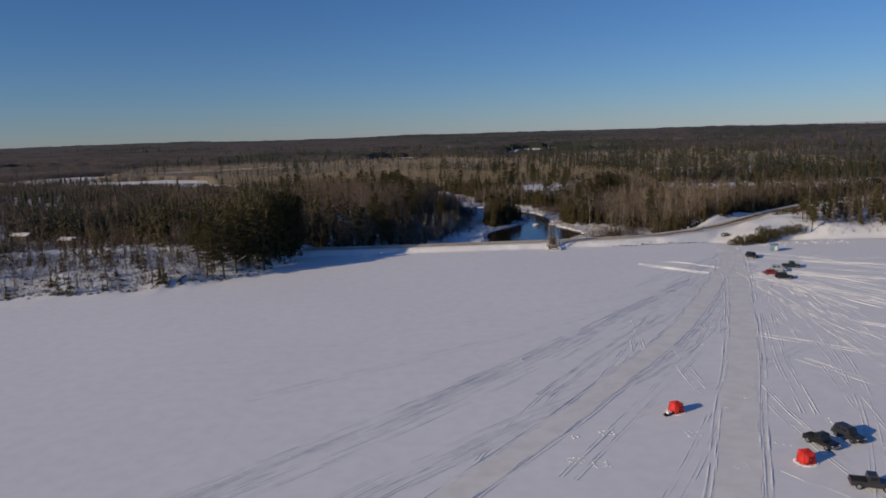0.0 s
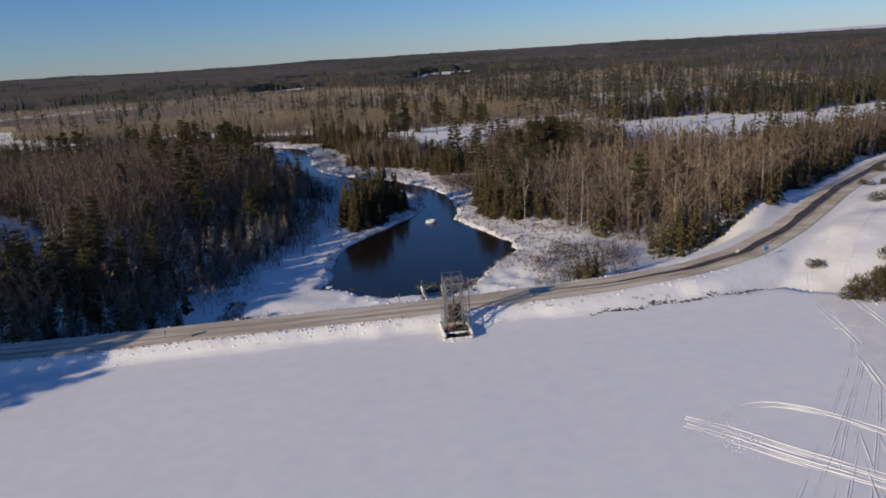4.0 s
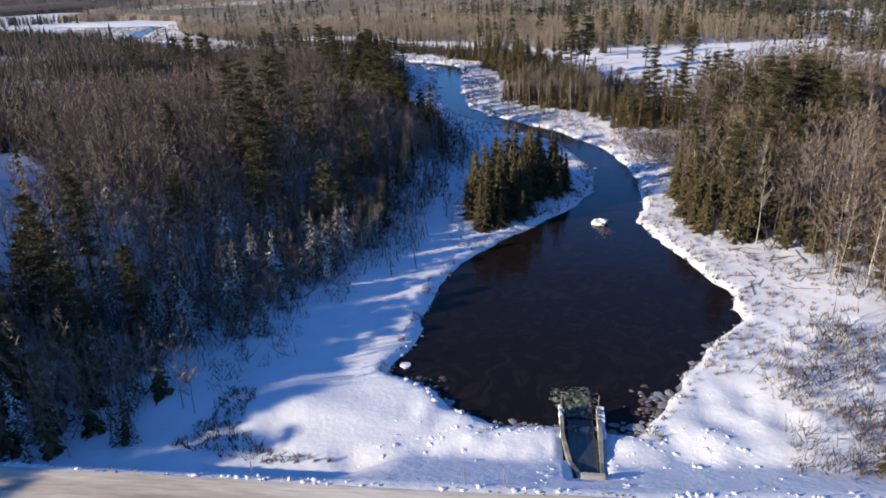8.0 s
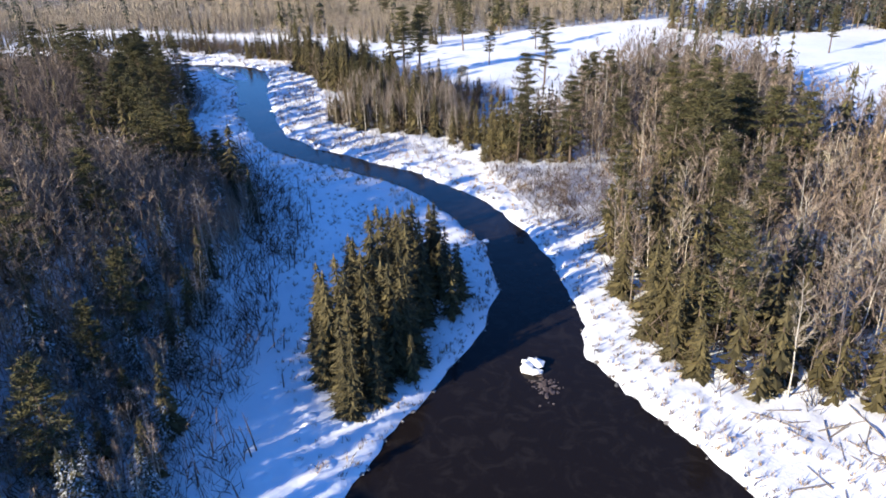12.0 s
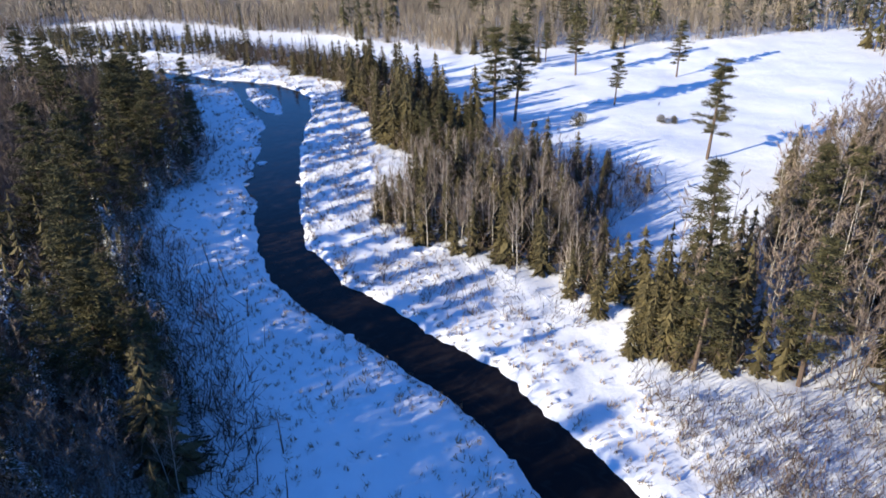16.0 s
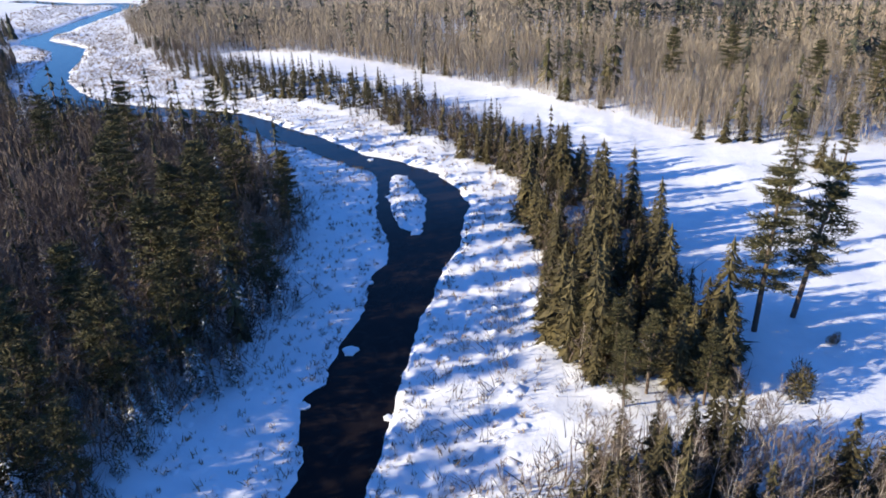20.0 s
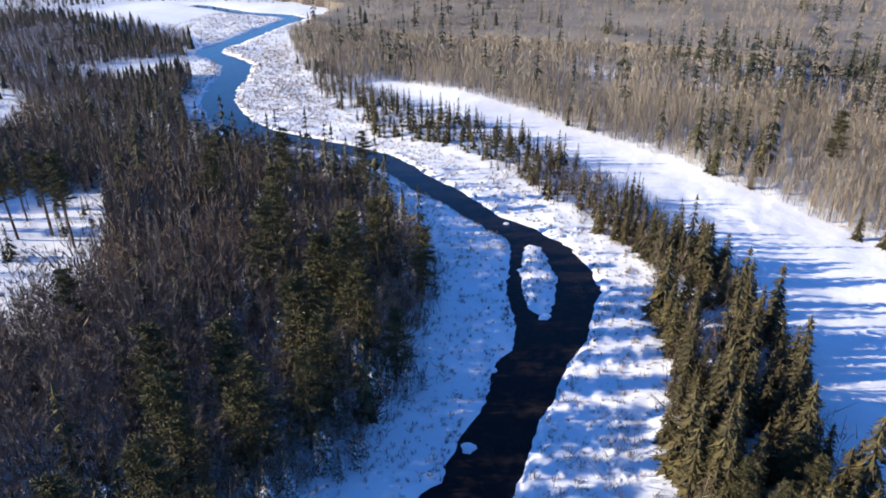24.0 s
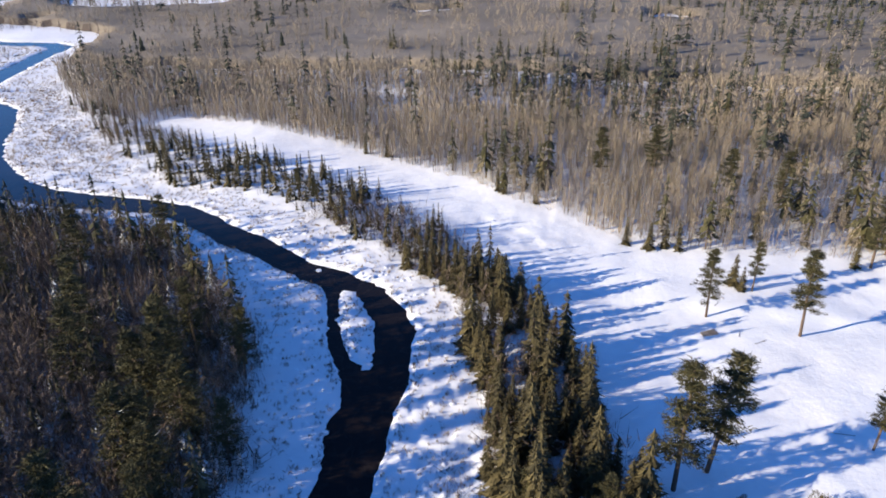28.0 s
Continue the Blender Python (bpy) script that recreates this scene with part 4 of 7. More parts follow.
# its thin western end beside the marsh
x, y = scatter([(-74, 509), (-98, 508), (-100, 503), (-110, 514), (-124, 529), (-145, 546), (-128, 541), (-110, 530), (-92, 519)], 1.6, 53)
u = r0.uniform(size=len(x))
put("spruce", x[u < 0.2], y[u < 0.2], r0.uniform(3, 5, (u < 0.2).sum()))
put("birch", x[u > 0.3], y[u > 0.3], r0.uniform(3.5, 6, (u > 0.3).sum()))
# grey aspen forest in the north
x, y = scatter(GREY_WOOD, 1.95, 5, GREY_GLADES)
k = (r0.uniform(size=len(x)) < 1 - 0.4 * smooth(45, 75, x) * (y < 520)) & (((y < 590) & (x > -200) & (x < 150)) | (r0.uniform(size=len(x)) < 0.15))
x, y = x[k], y[k]
u = r0.uniform(size=len(x))
patch = vnoise(x, y, 35, 64) + smooth(40, 120, x) * 0.5
con = np.where(patch > 0.35, 0.10, 0.015) + 0.03 * smooth(40, 80, x) + 0.13 * smooth(85, 125, x)
k = u < con * 0.6
put("pine", x[k], y[k], r0.uniform(10, 16.5, k.sum()))
k = (u >= con * 0.6) & (u < con)
put("spruce", x[k], y[k], r0.uniform(5, 10, k.sum()))
k = u >= con
put("aspen", x[k], y[k], r0.uniform(7, 10.5, k.sum()) * (0.8 + 0.2 * (patch[k] < 0.3)))
NW_FILL = [(-330, 472), (-500, 450), (-500, 720), (-300, 700), (-250, 672), (-305, 664), (-345, 640), (-345, 585), (-330, 566)]
EAST_FILL = [(235, 356), (240, 330), (170, 298), (205, 285), (440, 300), (440, 520), (330, 500), (330, 402), (276, 428), (236, 370)]
for poly, sp, sd, dark in ((EAST_WOOD, 2.9, 6, 0.42), (EAST_FILL, 3.7, 8, 0.34), (MARSH_WOOD, 1.95, 7, 0.16), (NW_FILL, 4.2, 52, 0.16)):
    x, y = scatter(poly, sp, sd)
    u = r0.uniform(size=len(x)) + 0.25 * vnoise(x, y, 30, 65)
    f = np.where(x < 0, 0.72, 1.0)
    k = u < dark
    tall = k & (r0.uniform(size=len(x)) < 0.6) & (x > 0)
    put("pine", x[tall], y[tall], r0.uniform(8, 16.5, tall.sum()))
    put("spruce", x[k & ~tall], y[k & ~tall], (r0.uniform(5, 10, len(x)) * f)[k & ~tall])
    put("birch", x[~k], y[~k], (r0.uniform(7, 11, len(x)) * f)[~k])
FOOT = [(-13.5, 221, 6), (-10.5, 221.6, 7), (-12, 224.4, 7.5), (-18, 221, 7), (-25, 220.6, 7.5), (-31, 220.4, 7), (-4.5, 223.4, 4.5), (-8.5, 224.6, 6.5), (-22, 223.4, 8), (-10, 228, 7.5), (-4.5, 229.5, 5.5), (-36, 220.8, 8)]
x, y, h = np.array(FOOT, float).T
put("spruce", x, y, h)
x, y = scatter([(-36, 219.6), (-10, 220), (-4, 223), (0, 227), (-3, 234), (-12, 226), (-36, 224)], 2.2, 59)
u = r0.uniform(size=len(x))
put("birch", x[u < 0.5], y[u < 0.5], r0.uniform(4.5, 8, (u < 0.5).sum()))
put("snowy", x[u > 0.75], y[u > 0.75], r0.uniform(2.5, 5, (u > 0.75).sum()))
BIG = [(-16, 226, 12.5), (-20, 229, 13.5), (-13, 232, 12), (-18, 236, 13.5), (-24, 225, 13.5), (-27, 231, 14), (-10, 237, 11.5), (-22, 240, 14), (-30, 223.5, 13), (22.5, 396.5, 7.5), (26, 393.5, 8), (28.8, 391.5, 8.5), (31, 396, 8.5), (27, 389, 7.5), (24, 399, 8), (29.5, 400, 8), (33.5, 391, 7.5),
       (-14, 277, 13), (-2, 330, 13), (-21, 291, 15), (-37, 360, 14), (-48, 447, 13), (-26, 417, 14), (-18, 415, 12), (-36, 405, 16), (-19, 394, 14), (-14, 385, 12), (-58, 435, 15), (-66, 427, 14), (-25, 409, 15),
       (-43, 416, 16), (-23, 404, 15), (-62, 423, 13), (-47, 384, 13), (-98, 400, 12), (54, 298, 13), (-40, 412, 15), (-22, 300, 14)]
PALE = [(57, 268.1, 10.5), (58.1, 275.8, 11), (65, 273.2, 12), (55.4, 277.3, 8.5), (77.7, 296.2, 12), (80.9, 297.6, 12), (57.2, 290, 9.5), (70.5, 277.4, 11), (61, 296.8, 11), (67, 283, 11.5), (74, 281, 11), (62, 287, 10), (83, 290, 12), (79, 276, 11)]
ROADSIDE = [(41.7, 347.3, 6), (43.7, 348.2, 6), (43.6, 343.2, 6.5), (45.9, 346.1, 7), (47.5, 338, 7), (49, 340, 7.5), (50.8, 341.2, 8), (50.4, 343.7, 7.5), (54.3, 345.4, 8), (52, 348, 8), (56, 351.4, 8), (57.6, 348.5, 8), (45.3, 336.8, 6), (48.5, 346, 8.5), (53, 342, 7), (47.6, 348.5, 6.5), (55, 341, 7), (58, 344, 7.5), (60, 350, 8),
            (53.9, 222.6, 5.4), (55.2, 222.3, 6), (56.6, 222.5, 5.6), (57.8, 222.2, 4.6), (54.6, 223.8, 5), (56, 224, 5.4), (57.3, 223.6, 4.8), (72, 233.4, 6.5), (74, 234.4, 7.5), (76, 235, 8), (78, 235.5, 7.5), (80, 236, 8), (73, 236.5, 7), (77, 238, 8.5), (82, 236.6, 7), (75, 232.6, 5), (71, 236, 5.5), (84.5, 238.6, 8)]
put("spruce", np.array([p[0] for p in ROADSIDE]), np.array([p[1] for p in ROADSIDE]), np.array([p[2] for p in ROADSIDE]))
# single pines on the meadow and in the glade
SHORE_PINES = [(-53, 183.5, 15.5), (-55, 179.5, 15), (-57, 176.5, 14.5), (-54, 187, 16), (-51, 187.5, 15.5), (-58, 181.5, 15), (-49, 191, 16), (-59, 178.5, 14), (-47, 195, 17.5), (-62, 182, 15)]
FULL = [(-44.5, 197.5, 16), (-46.5, 200, 17), (-43.2, 202, 16.5), (-47.5, 204, 16.5), (-42.2, 206, 16.5), (-45.5, 208, 16), (-41.5, 210.5, 16), (-44.5, 213, 16.5), (74, 312, 17), (70, 308, 16), (77.5, 316, 16), (73, 319, 15), (67.5, 313, 14), (79, 309, 15.5), (-16, 368, 13), (-20, 374, 14), (-17, 380, 13), (-22, 384, 14), (-16, 389.5, 12.5), (-21, 393, 14.5), (-19, 401, 13), (-26, 404, 14), (-27, 379, 14), (-13, 357, 12.5), (-18, 361, 13.5), (-10, 350, 12.5), (-6, 342, 12), (-28, 413, 13.5), (-1, 334, 12),
        (-17, 297, 15), (-11, 273, 14.5)]
WOOD_PINES = [(6.7, 542.1), (15.3, 543.5), (22.5, 539), (-63.4, 585.6), (-54.2, 628), (-29.9, 590.7), (-17.9, 579.7), (-9, 612.8), (7.5, 615.2), (31, 599.9), (50.9, 632), (61.3, 604.5), (63.1, 545.7), (73, 544.6), (86.2, 546.8), (-107.8, 620.3),
              (10.5, 724.9), (96.4, 548.4), (105.1, 611.1), (78.7, 616.1), (37.6, 600.9), (-90.1, 648.2), (58.6, 587.5)]
x, y = np.array(WOOD_PINES).T
wood_pines = np.concatenate([np.stack([x, y, r0.uniform(10.5, 14, len(x))], 1), np.stack([x + 3, y + 2, r0.uniform(7, 11, len(x))], 1), np.stack([x - 2.5, y + 3.5, r0.uniform(8, 13, len(x))], 1)[::2]])
EDGE_SPRUCES = [(7, 491.2), (8.5, 490), (34.9, 468.9), (38.9, 467.1), (44.3, 466.9), (42, 468), (-5.2, 518), (-24, 510.1), (-30.3, 511.4), (16.1, 485.9), (53.1, 452.1), (52, 454), (73.7, 464.1), (75.4, 484.2), (77, 482)]
GLADE_PINES = [(-86.5, 402, 14), (-83.5, 406, 15), (-79, 406.4, 15), (-76, 404.5, 14), (-100.7, 399.8, 12), (-88, 412, 13), (-93, 408, 10)]
LONE = [(184, 362, 13), (197, 361, 14), (208, 358, 14.5), (222, 364, 13.5), (150, 400, 12), (38.6, 404.2, 17.5), (42.6, 408.0, 17.5), (68.2, 382.2, 15), (59.6, 440, 14.5), (46.6, 443.6, 12), (62.3, 415.2, 10), (54.8, 452.4, 9), (80.4, 435.3, 12), (29.3, 497.6, 14), (40.7, 499.6, 14), (55.1, 488.9, 13), (65.5, 487.7, 13), (76.4, 464.5, 14), (-35.4, 478.3, 7.5), (-31, 476, 6.5), (111.8, 212, 9), (114, 222, 10), (117, 214.5, 8), (121.5, 228.5, 9), (126, 227, 9.5), (119, 231, 8)]
t = r0.uniform(0, 1, 46)
x = np.interp(t, (0, .3, .55, .8, 1), (72, 86, 100, 122, 146)) + r0.normal(0, 1.2, 46)
y = np.interp(t, (0, .3, .55, .8, 1), (238, 240, 247, 266, 286)) + r0.normal(0, 1.2, 46)
put("spruce", x, y, r0.uniform(3.5, 8, 46))
# shrubs by the banks and at the roadside
for poly, sp, sd in (([(-5, 226), (-7, 236), (1, 240), (2, 249), (8, 262), (12, 262), (9, 249), (6, 240), (1, 230)], 2.2, 21),
                     ([(8, 262), (7, 276), (9, 297), (11, 312), (6, 331), (-3, 349), (-10, 362), (-6, 366), (3, 350), (13, 330), (17, 312), (14, 296), (12, 276), (13, 264)], 1.35, 22),
                     ([(47.6, 222), (52, 220.8), (63, 223), (67, 232), (66, 244), (54, 246), (50, 238)], 1.0, 23), ([(46, 300), (53, 304), (62, 312), (52, 330), (44, 338), (47, 316)], 1.7, 24),
                     ([(10, 368), (18, 364), (20, 395), (14, 404), (9, 400)], 2.3, 25), ([(18, 398), (22, 396), (38, 392), (46, 389), (44, 384), (24, 382)], 2.3, 26),
                     ([(12, 362), (20, 358), (30, 355), (42, 347), (44, 341), (38, 340), (28, 347), (18, 354)], 1.7, 28),
                     ([(68, 246), (84, 236), (78, 232), (66, 230), (62, 240)], 2.3, 27),
                     ([(46, 330), (52, 329.5), (63, 326.5), (78, 321), (75, 316), (62, 309), (52, 304.5), (47, 316)], 0.95, 29)):
    x, y = scatter(poly, sp, sd)
    k = r0.uniform(size=len(x)) < np.where((sd == 23) & (vnoise(x, y, 5, 76) < 0.1), 0.25, 0.75)
    put("shrub", x[k], y[k], r0.uniform(1.0, 2.8, k.sum()) * np.where((sd == 22) & (x[k] < 14), 1.35, 1.0))

# undergrowth in the woods
for poly, sp, sd, hl in ((LEFT_WOOD, 2.0, 41, GLADES), (RIGHT_WOOD, 1.75, 42, ()), (COPSE, 1.6, 43, ())):
    x, y = scatter(poly, sp, sd, hl)
    k = (path_distance(x, y) < 110) & ~in_gap(x, y)
    put("shrub", x[k], y[k], r0.uniform(1.6, 4.0, k.sum()))
# brush and single trees in the glades
for hl, gap in zip(GLADES, (2.1, 3.2, 2.2)):
    x, y = scatter(hl, gap, 50)
    u = r0.uniform(size=len(x)) + (0.04 if gap < 3 else 0.0)
    put("shrub", x[u < 0.45], y[u < 0.45], r0.uniform(0.6, 1.8, (u < 0.45).sum()))
    put("spruce", x[u > 0.95], y[u > 0.95], r0.uniform(2, 6, (u > 0.95).sum()))
    put("birch", x[(u > 0.88) & (u < 0.95)], y[(u > 0.88) & (u < 0.95)], r0.uniform(4, 9, ((u > 0.88) & (u < 0.95)).sum()))
# rough scrub on the western shore of the lake
x, y = scatter([(-170, 152), (-101, 161), (-67, 168), (-52, 185), (-45, 197), (-62, 205), (-84, 222), (-115, 246), (-160, 256)], 1.8, 44)
u = r0.uniform(size=len(x))
put("shrub", x[u < 0.75], y[u < 0.75], r0.uniform(1.0, 3.2, (u < 0.75).sum()))
put("birch", x[u > 0.84], y[u > 0.84], r0.uniform(4, 8.5, (u > 0.84).sum()))
k = (u > 0.8) & (u < 0.86)
put("spruce", x[k], y[k], r0.uniform(3, 8, k.sum()))
# tall conifers on the point, whose shade falls on the ice
x, y = scatter([(-60, 200), (-52, 184), (-48, 187), (-44, 195), (-40, 206), (-48, 212)], 4.4, 45)
put("pine", x, y, r0.uniform(13, 16.5, len(x)))
x, y = scatter([(-53, 197), (-45, 197), (-40.5, 206), (-39, 217), (-52, 221)], 2.9, 60)
put("pine", x, y, r0.uniform(13.5, 17.5, len(x)))
# tall pines and spruces behind the dam's east end and on the bluffs
for poly, sp, sd in (([(112, 222), (134, 211), (141, 203), (165, 206), (192, 219), (230, 220), (260, 250), (215, 285), (170, 272), (140, 246)], 2.7, 46), ([(240, 220), (420, 205), (420, 320), (270, 300)], 5.0, 47)):
    x, y = scatter(poly, sp, sd)
    u = r0.uniform(size=len(x))
    put("pine", x[u < 0.2], y[u < 0.2], r0.uniform(6, 11, (u < 0.2).sum()))
    put("spruce", x[(u >= 0.2) & (u < 0.45)], y[(u >= 0.2) & (u < 0.45)], r0.uniform(4, 9, ((u >= 0.2) & (u < 0.45)).sum()))
    put("birch", x[u >= 0.45], y[u >= 0.45], r0.uniform(6, 10.5, (u >= 0.45).sum()))
x, y = scatter([(141, 207), (165, 213), (188, 221), (200, 236), (172, 246), (150, 236), (137, 216)], 2.5, 58)
u = r0.uniform(size=len(x))
put("pine", x[u < 0.22], y[u < 0.22], r0.uniform(6, 12, (u < 0.22).sum()))
put("spruce", x[u >= 0.6], y[u >= 0.6], r0.uniform(3.5, 9.5, (u >= 0.6).sum()))
k = (u >= 0.22) & (u < 0.6)
put("birch", x[k], y[k], r0.uniform(5, 9.5, k.sum()))
# brush on the bluffs by the lake
x, y = scatter([(104, 210), (138, 210), (143, 202), (161, 204), (192, 216), (232, 208), (240, 224), (192, 228), (140, 218), (112, 224)], 2.3, 49)
put("shrub", x, y, r0.uniform(0.8, 2.4, len(x)))

for kd in places:
    places[kd] = np.concatenate(places[kd])
    p = places[kd]
    keep = (river(p[:, 0], p[:, 1]) < -1.2) & (np.abs(road_at(p[:, 0], p[:, 1])[0]) > 5.2)
    places[kd] = p[keep]


def split(kd, n, d_mid):
    """The n nearest places, those up to d_mid, and the rest."""
    p = places[kd]
    d = path_distance(p[:, 0], p[:, 1])
    o = np.argsort(d, kind="stable")
    p, d = p[o], d[o]
    near, rest, dr = p[:n], p[n:], d[n:]
    return near, rest[dr < d_mid], rest[dr >= d_mid]


near, mid, far = split("spruce", 285, 205)
k = (mid[:, 0] > -6) & (mid[:, 1] > 352) & (mid[:, 1] < 452)
belt_trees, mid = mid[k], mid[~k]
near, rest = near[:170], near[170:]
belt_trees, more = belt_trees[:118], belt_trees[118:]
plant("spruce_tree", PROTO_SPRUCE, (M_BARK_DARK, M_SPRUCE), *near[:, :2].T, near[:, 2] / 10, "dark olive-green narrow spruce standing in snow by the river", "tree", "riverside spruces", 1)
plant("spruce_tree", PROTO_SPRUCE, (M_BARK_DARK, M_SPRUCE), *belt_trees[:, :2].T, belt_trees[:, 2] / 11, "dark brown-olive spruce in the belt between river and meadow", "tree", "meadow-belt spruces", 23)
joined("riverside_spruces", PROTO_SPRUCE, [M_BARK_DARK, M_SPRUCE], *rest[:, :2].T, rest[:, 2] / 10, "dark olive-green spruces along the river", "trees", 24)
joined("meadow_spruces", PROTO_SPRUCE[:3], [M_BARK_DARK, M_SPRUCE], *more[:240, :2].T, more[:240, 2] / 11.5, "dark spruces in a narrow belt beside the meadow", "trees", 25)
mid = np.concatenate([mid, more[240:]])
joined("spruce_wood", PROTO_SPRUCE_MID, [M_BARK_DARK, M_SPRUCE], *mid[:, :2].T, mid[:, 2] / 10, "dark green spruces standing among bare trees", "trees", 2)
# far crowns carry their self-shade in the needle colour
joined("far_spruce_wood", PROTO_SPRUCE_FAR, [M_BARK_DARK, M_CANOPY_SHADED], *far[:, :2].T, far[:, 2] / 10, "distant dark green spruces in the forest", "trees", 3)
near, mid, far = split("snowy", 285, 400)
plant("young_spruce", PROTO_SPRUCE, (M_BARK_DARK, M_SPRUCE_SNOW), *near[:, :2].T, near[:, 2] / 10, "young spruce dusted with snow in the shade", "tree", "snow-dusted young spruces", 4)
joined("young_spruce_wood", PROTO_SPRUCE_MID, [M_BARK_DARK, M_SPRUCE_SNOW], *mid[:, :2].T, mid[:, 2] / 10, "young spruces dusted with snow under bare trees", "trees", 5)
p = np.array(BIG, float)
plant("pine_tree", PROTO_PINE, (M_BARK_DARK, M_PINE), *p[:, :2].T, p[:, 2] / 18, "tall green pine rising above the bare wood", "tree", "tall pines", 61)
p = np.array(EDGE_SPRUCES, float)
plant("spruce_tree", PROTO_SPRUCE, (M_BARK_DARK, M_SPRUCE), *p.T, 0.42 + 0.25 * np.random.default_rng(68).uniform(size=len(p)), "small dark spruce standing at the edge of the aspen forest", "tree", "forest-edge spruces", 67)
p = np.array(SHORE_PINES, float)
plant("pine_tree", PROTO_PINE, (M_BARK_DARK, M_PINE), *p[:, :2].T, p[:, 2] / 18, "tall dark pine on the snowy lake shore", "tree", "tall pines", 69)
p = np.array(FULL, float)
plant("pine_tree", PROTO_PINE_FULL, (M_BARK_DARK, M_PINE), *p[:, :2].T, p[:, 2] / 18, "broad dense olive-green pine above the bare trees", "tree", "tall pines", 65)
p = np.array(GLADE_PINES, float)
plant("pine_tree", PROTO_PINE_HIGH, (M_BARK_DARK, M_PINE), *p[:, :2].T, p[:, 2] / 18, "slender pine with a long bare trunk at the glade", "tree", "tall pines", 64)
p = np.array(LONE, float)
plant("pine_tree", PROTO_PINE_LONE, (M_BARK_DARK, M_PINE), *p[:, :2].T, p[:, 2] / 18, "lone full-crowned pine standing in open snow", "tree", "tall pines", 62)
p = wood_pines
joined("aspen_wood_pines", PROTO_PINE_GREY, [M_BARK_DARK, M_PINE], *p[:, :2].T, p[:, 2] / 18, "dark full-crowned pines standing in the grey aspen forest", "trees", 66)
near, mid, far = split("pine", 50, 130)
plant("pine_tree", PROTO_PINE, (M_BARK_DARK, M_PINE), *near[:, :2].T, near[:, 2] / 18, "tall green pine with layered limbs and a bare lower trunk", "tree", "tall pines", 6)
joined("pine_wood", PROTO_PINE_MID, [M_BARK_DARK, M_PINE], *mid[:, :2].T, mid[:, 2] / 18, "green pines scattered through the forest", "trees", 7)
# far pines too are darkened by colour in place of self-shade
joined("far_pine_wood", PROTO_PINE_FAR, [M_BARK_DARK, M_CANOPY_SHADED], *far[:, :2].T, far[:, 2] / 18, "distant pines above the bare forest", "trees", 8)
p = np.array(PALE, float)
plant("aspen_tree", PROTO_BIRCH, (M_BARK_PALE, M_TWIG_PALE), *p[:, :2].T, p[:, 2] / 12, "tall leafless aspen with a pale sunlit trunk and fine straw twigs", "tree", "pale riverside aspens", 63)
near, mid, far = split("birch", 290, 84)
plant("birch_tree", PROTO_BIRCH, (M_BARK_PALE, M_TWIG), *near[:, :2].T, near[:, 2] / 12, "leafless birch with a pale trunk and brown twigs", "tree", "bare riverside birches", 9)
k = (mid[:, 0] > 44) & (mid[:, 1] > 240)
k &= np.arange(len(mid)) % 3 == 0
east, mid = mid[k], mid[~k]
joined("pale_birch_wood", PROTO_BIRCH_MID, [M_BARK_PALE, M_TWIG], *east[:, :2].T, east[:, 2] / 12, "leafless birches with pale trunks in an open stand", "trees", 18)
joined("birch_wood", PROTO_BIRCH_MID, [M_BARK_GREY, M_TWIG], *mid[:, :2].T, mid[:, 2] / 12, "leafless brown birches and aspens in dense stands", "trees", 10)
joined("far_birch_wood", PROTO_ASPEN_FAR, [M_BARK_GREY, M_TWIG_FAR], *far[:, :2].T, far[:, 2] / 12, "distant leafless brown trees", "trees", 11)
p = places["aspen"]
fine = (p[:, 1] < 535) & (p[:, 0] > -130) & (p[:, 0] < 120)
joined("aspen_stand", PROTO_ASPEN, [M_BARK_GREY, M_TWIG_GREY], *p[fine, :2].T, p[fine, 2] / 12, "leafless taupe aspens along the forest edge", "trees", 17)
p = p[~fine]
joined("aspen_wood", PROTO_ASPEN_FAR, [M_BARK_GREY, M_TWIG_GREY], *p[:, :2].T, p[:, 2] / 12, "dense leafless grey-brown aspen forest", "trees", 12)
p = places["shrub"]
joined("alder_scrub", PROTO_SHRUB, [M_SCRUB], *p[:, :2].T, p[:, 2] / 2.4, "bare brown alder scrub along the banks", "shrubs", 13)
x, y = scatter(GREY_WOOD, 2.0, 48)
k = (y < 545) & (x > -130) & (x < 125)
joined("aspen_saplings", PROTO_SAPLING, [M_TWIG_GREY], x[k], y[k], r0.uniform(0.7, 1.5, k.sum()), "thin grey aspen saplings under the forest edge", "saplings", 19)
x, y = scatter(LEFT_WOOD, 1.45, 51, GLADES)
k = (path_distance(x, y) >= 22) & (path_distance(x, y) < 190) & (x > -150) & (y > 262)
joined("wood_saplings", PROTO_SAPLING, [M_TWIG], x[k], y[k], r0.uniform(0.7, 1.5, k.sum()), "thin brown saplings under the bare wood", "saplings", 22)
# dark sedge that hangs over the water's edge
x, y = scatter([(-130, 462), (-60, 455), (-20, 410), (-14, 360), (8, 320), (10, 250), (12, 226), (46, 226), (56, 240), (56, 262), (50, 270), (54, 320), (24, 365), (12, 440), (-30, 470), (-60, 480), (-130, 502)], 0.62, 32)
d = -river(x, y)
k = (d > 0.15) & (d < 1.5) & (r0.uniform(size=len(x)) < 0.35 + 0.65 * vnoise(x, y, 3, 72))
joined("bank_sedge", PROTO_GRASS, [M_SEDGE], x[k], y[k], r0.uniform(0.6, 1.3, k.sum()), "dark brown sedge along the edge of the water", "grass", 20)
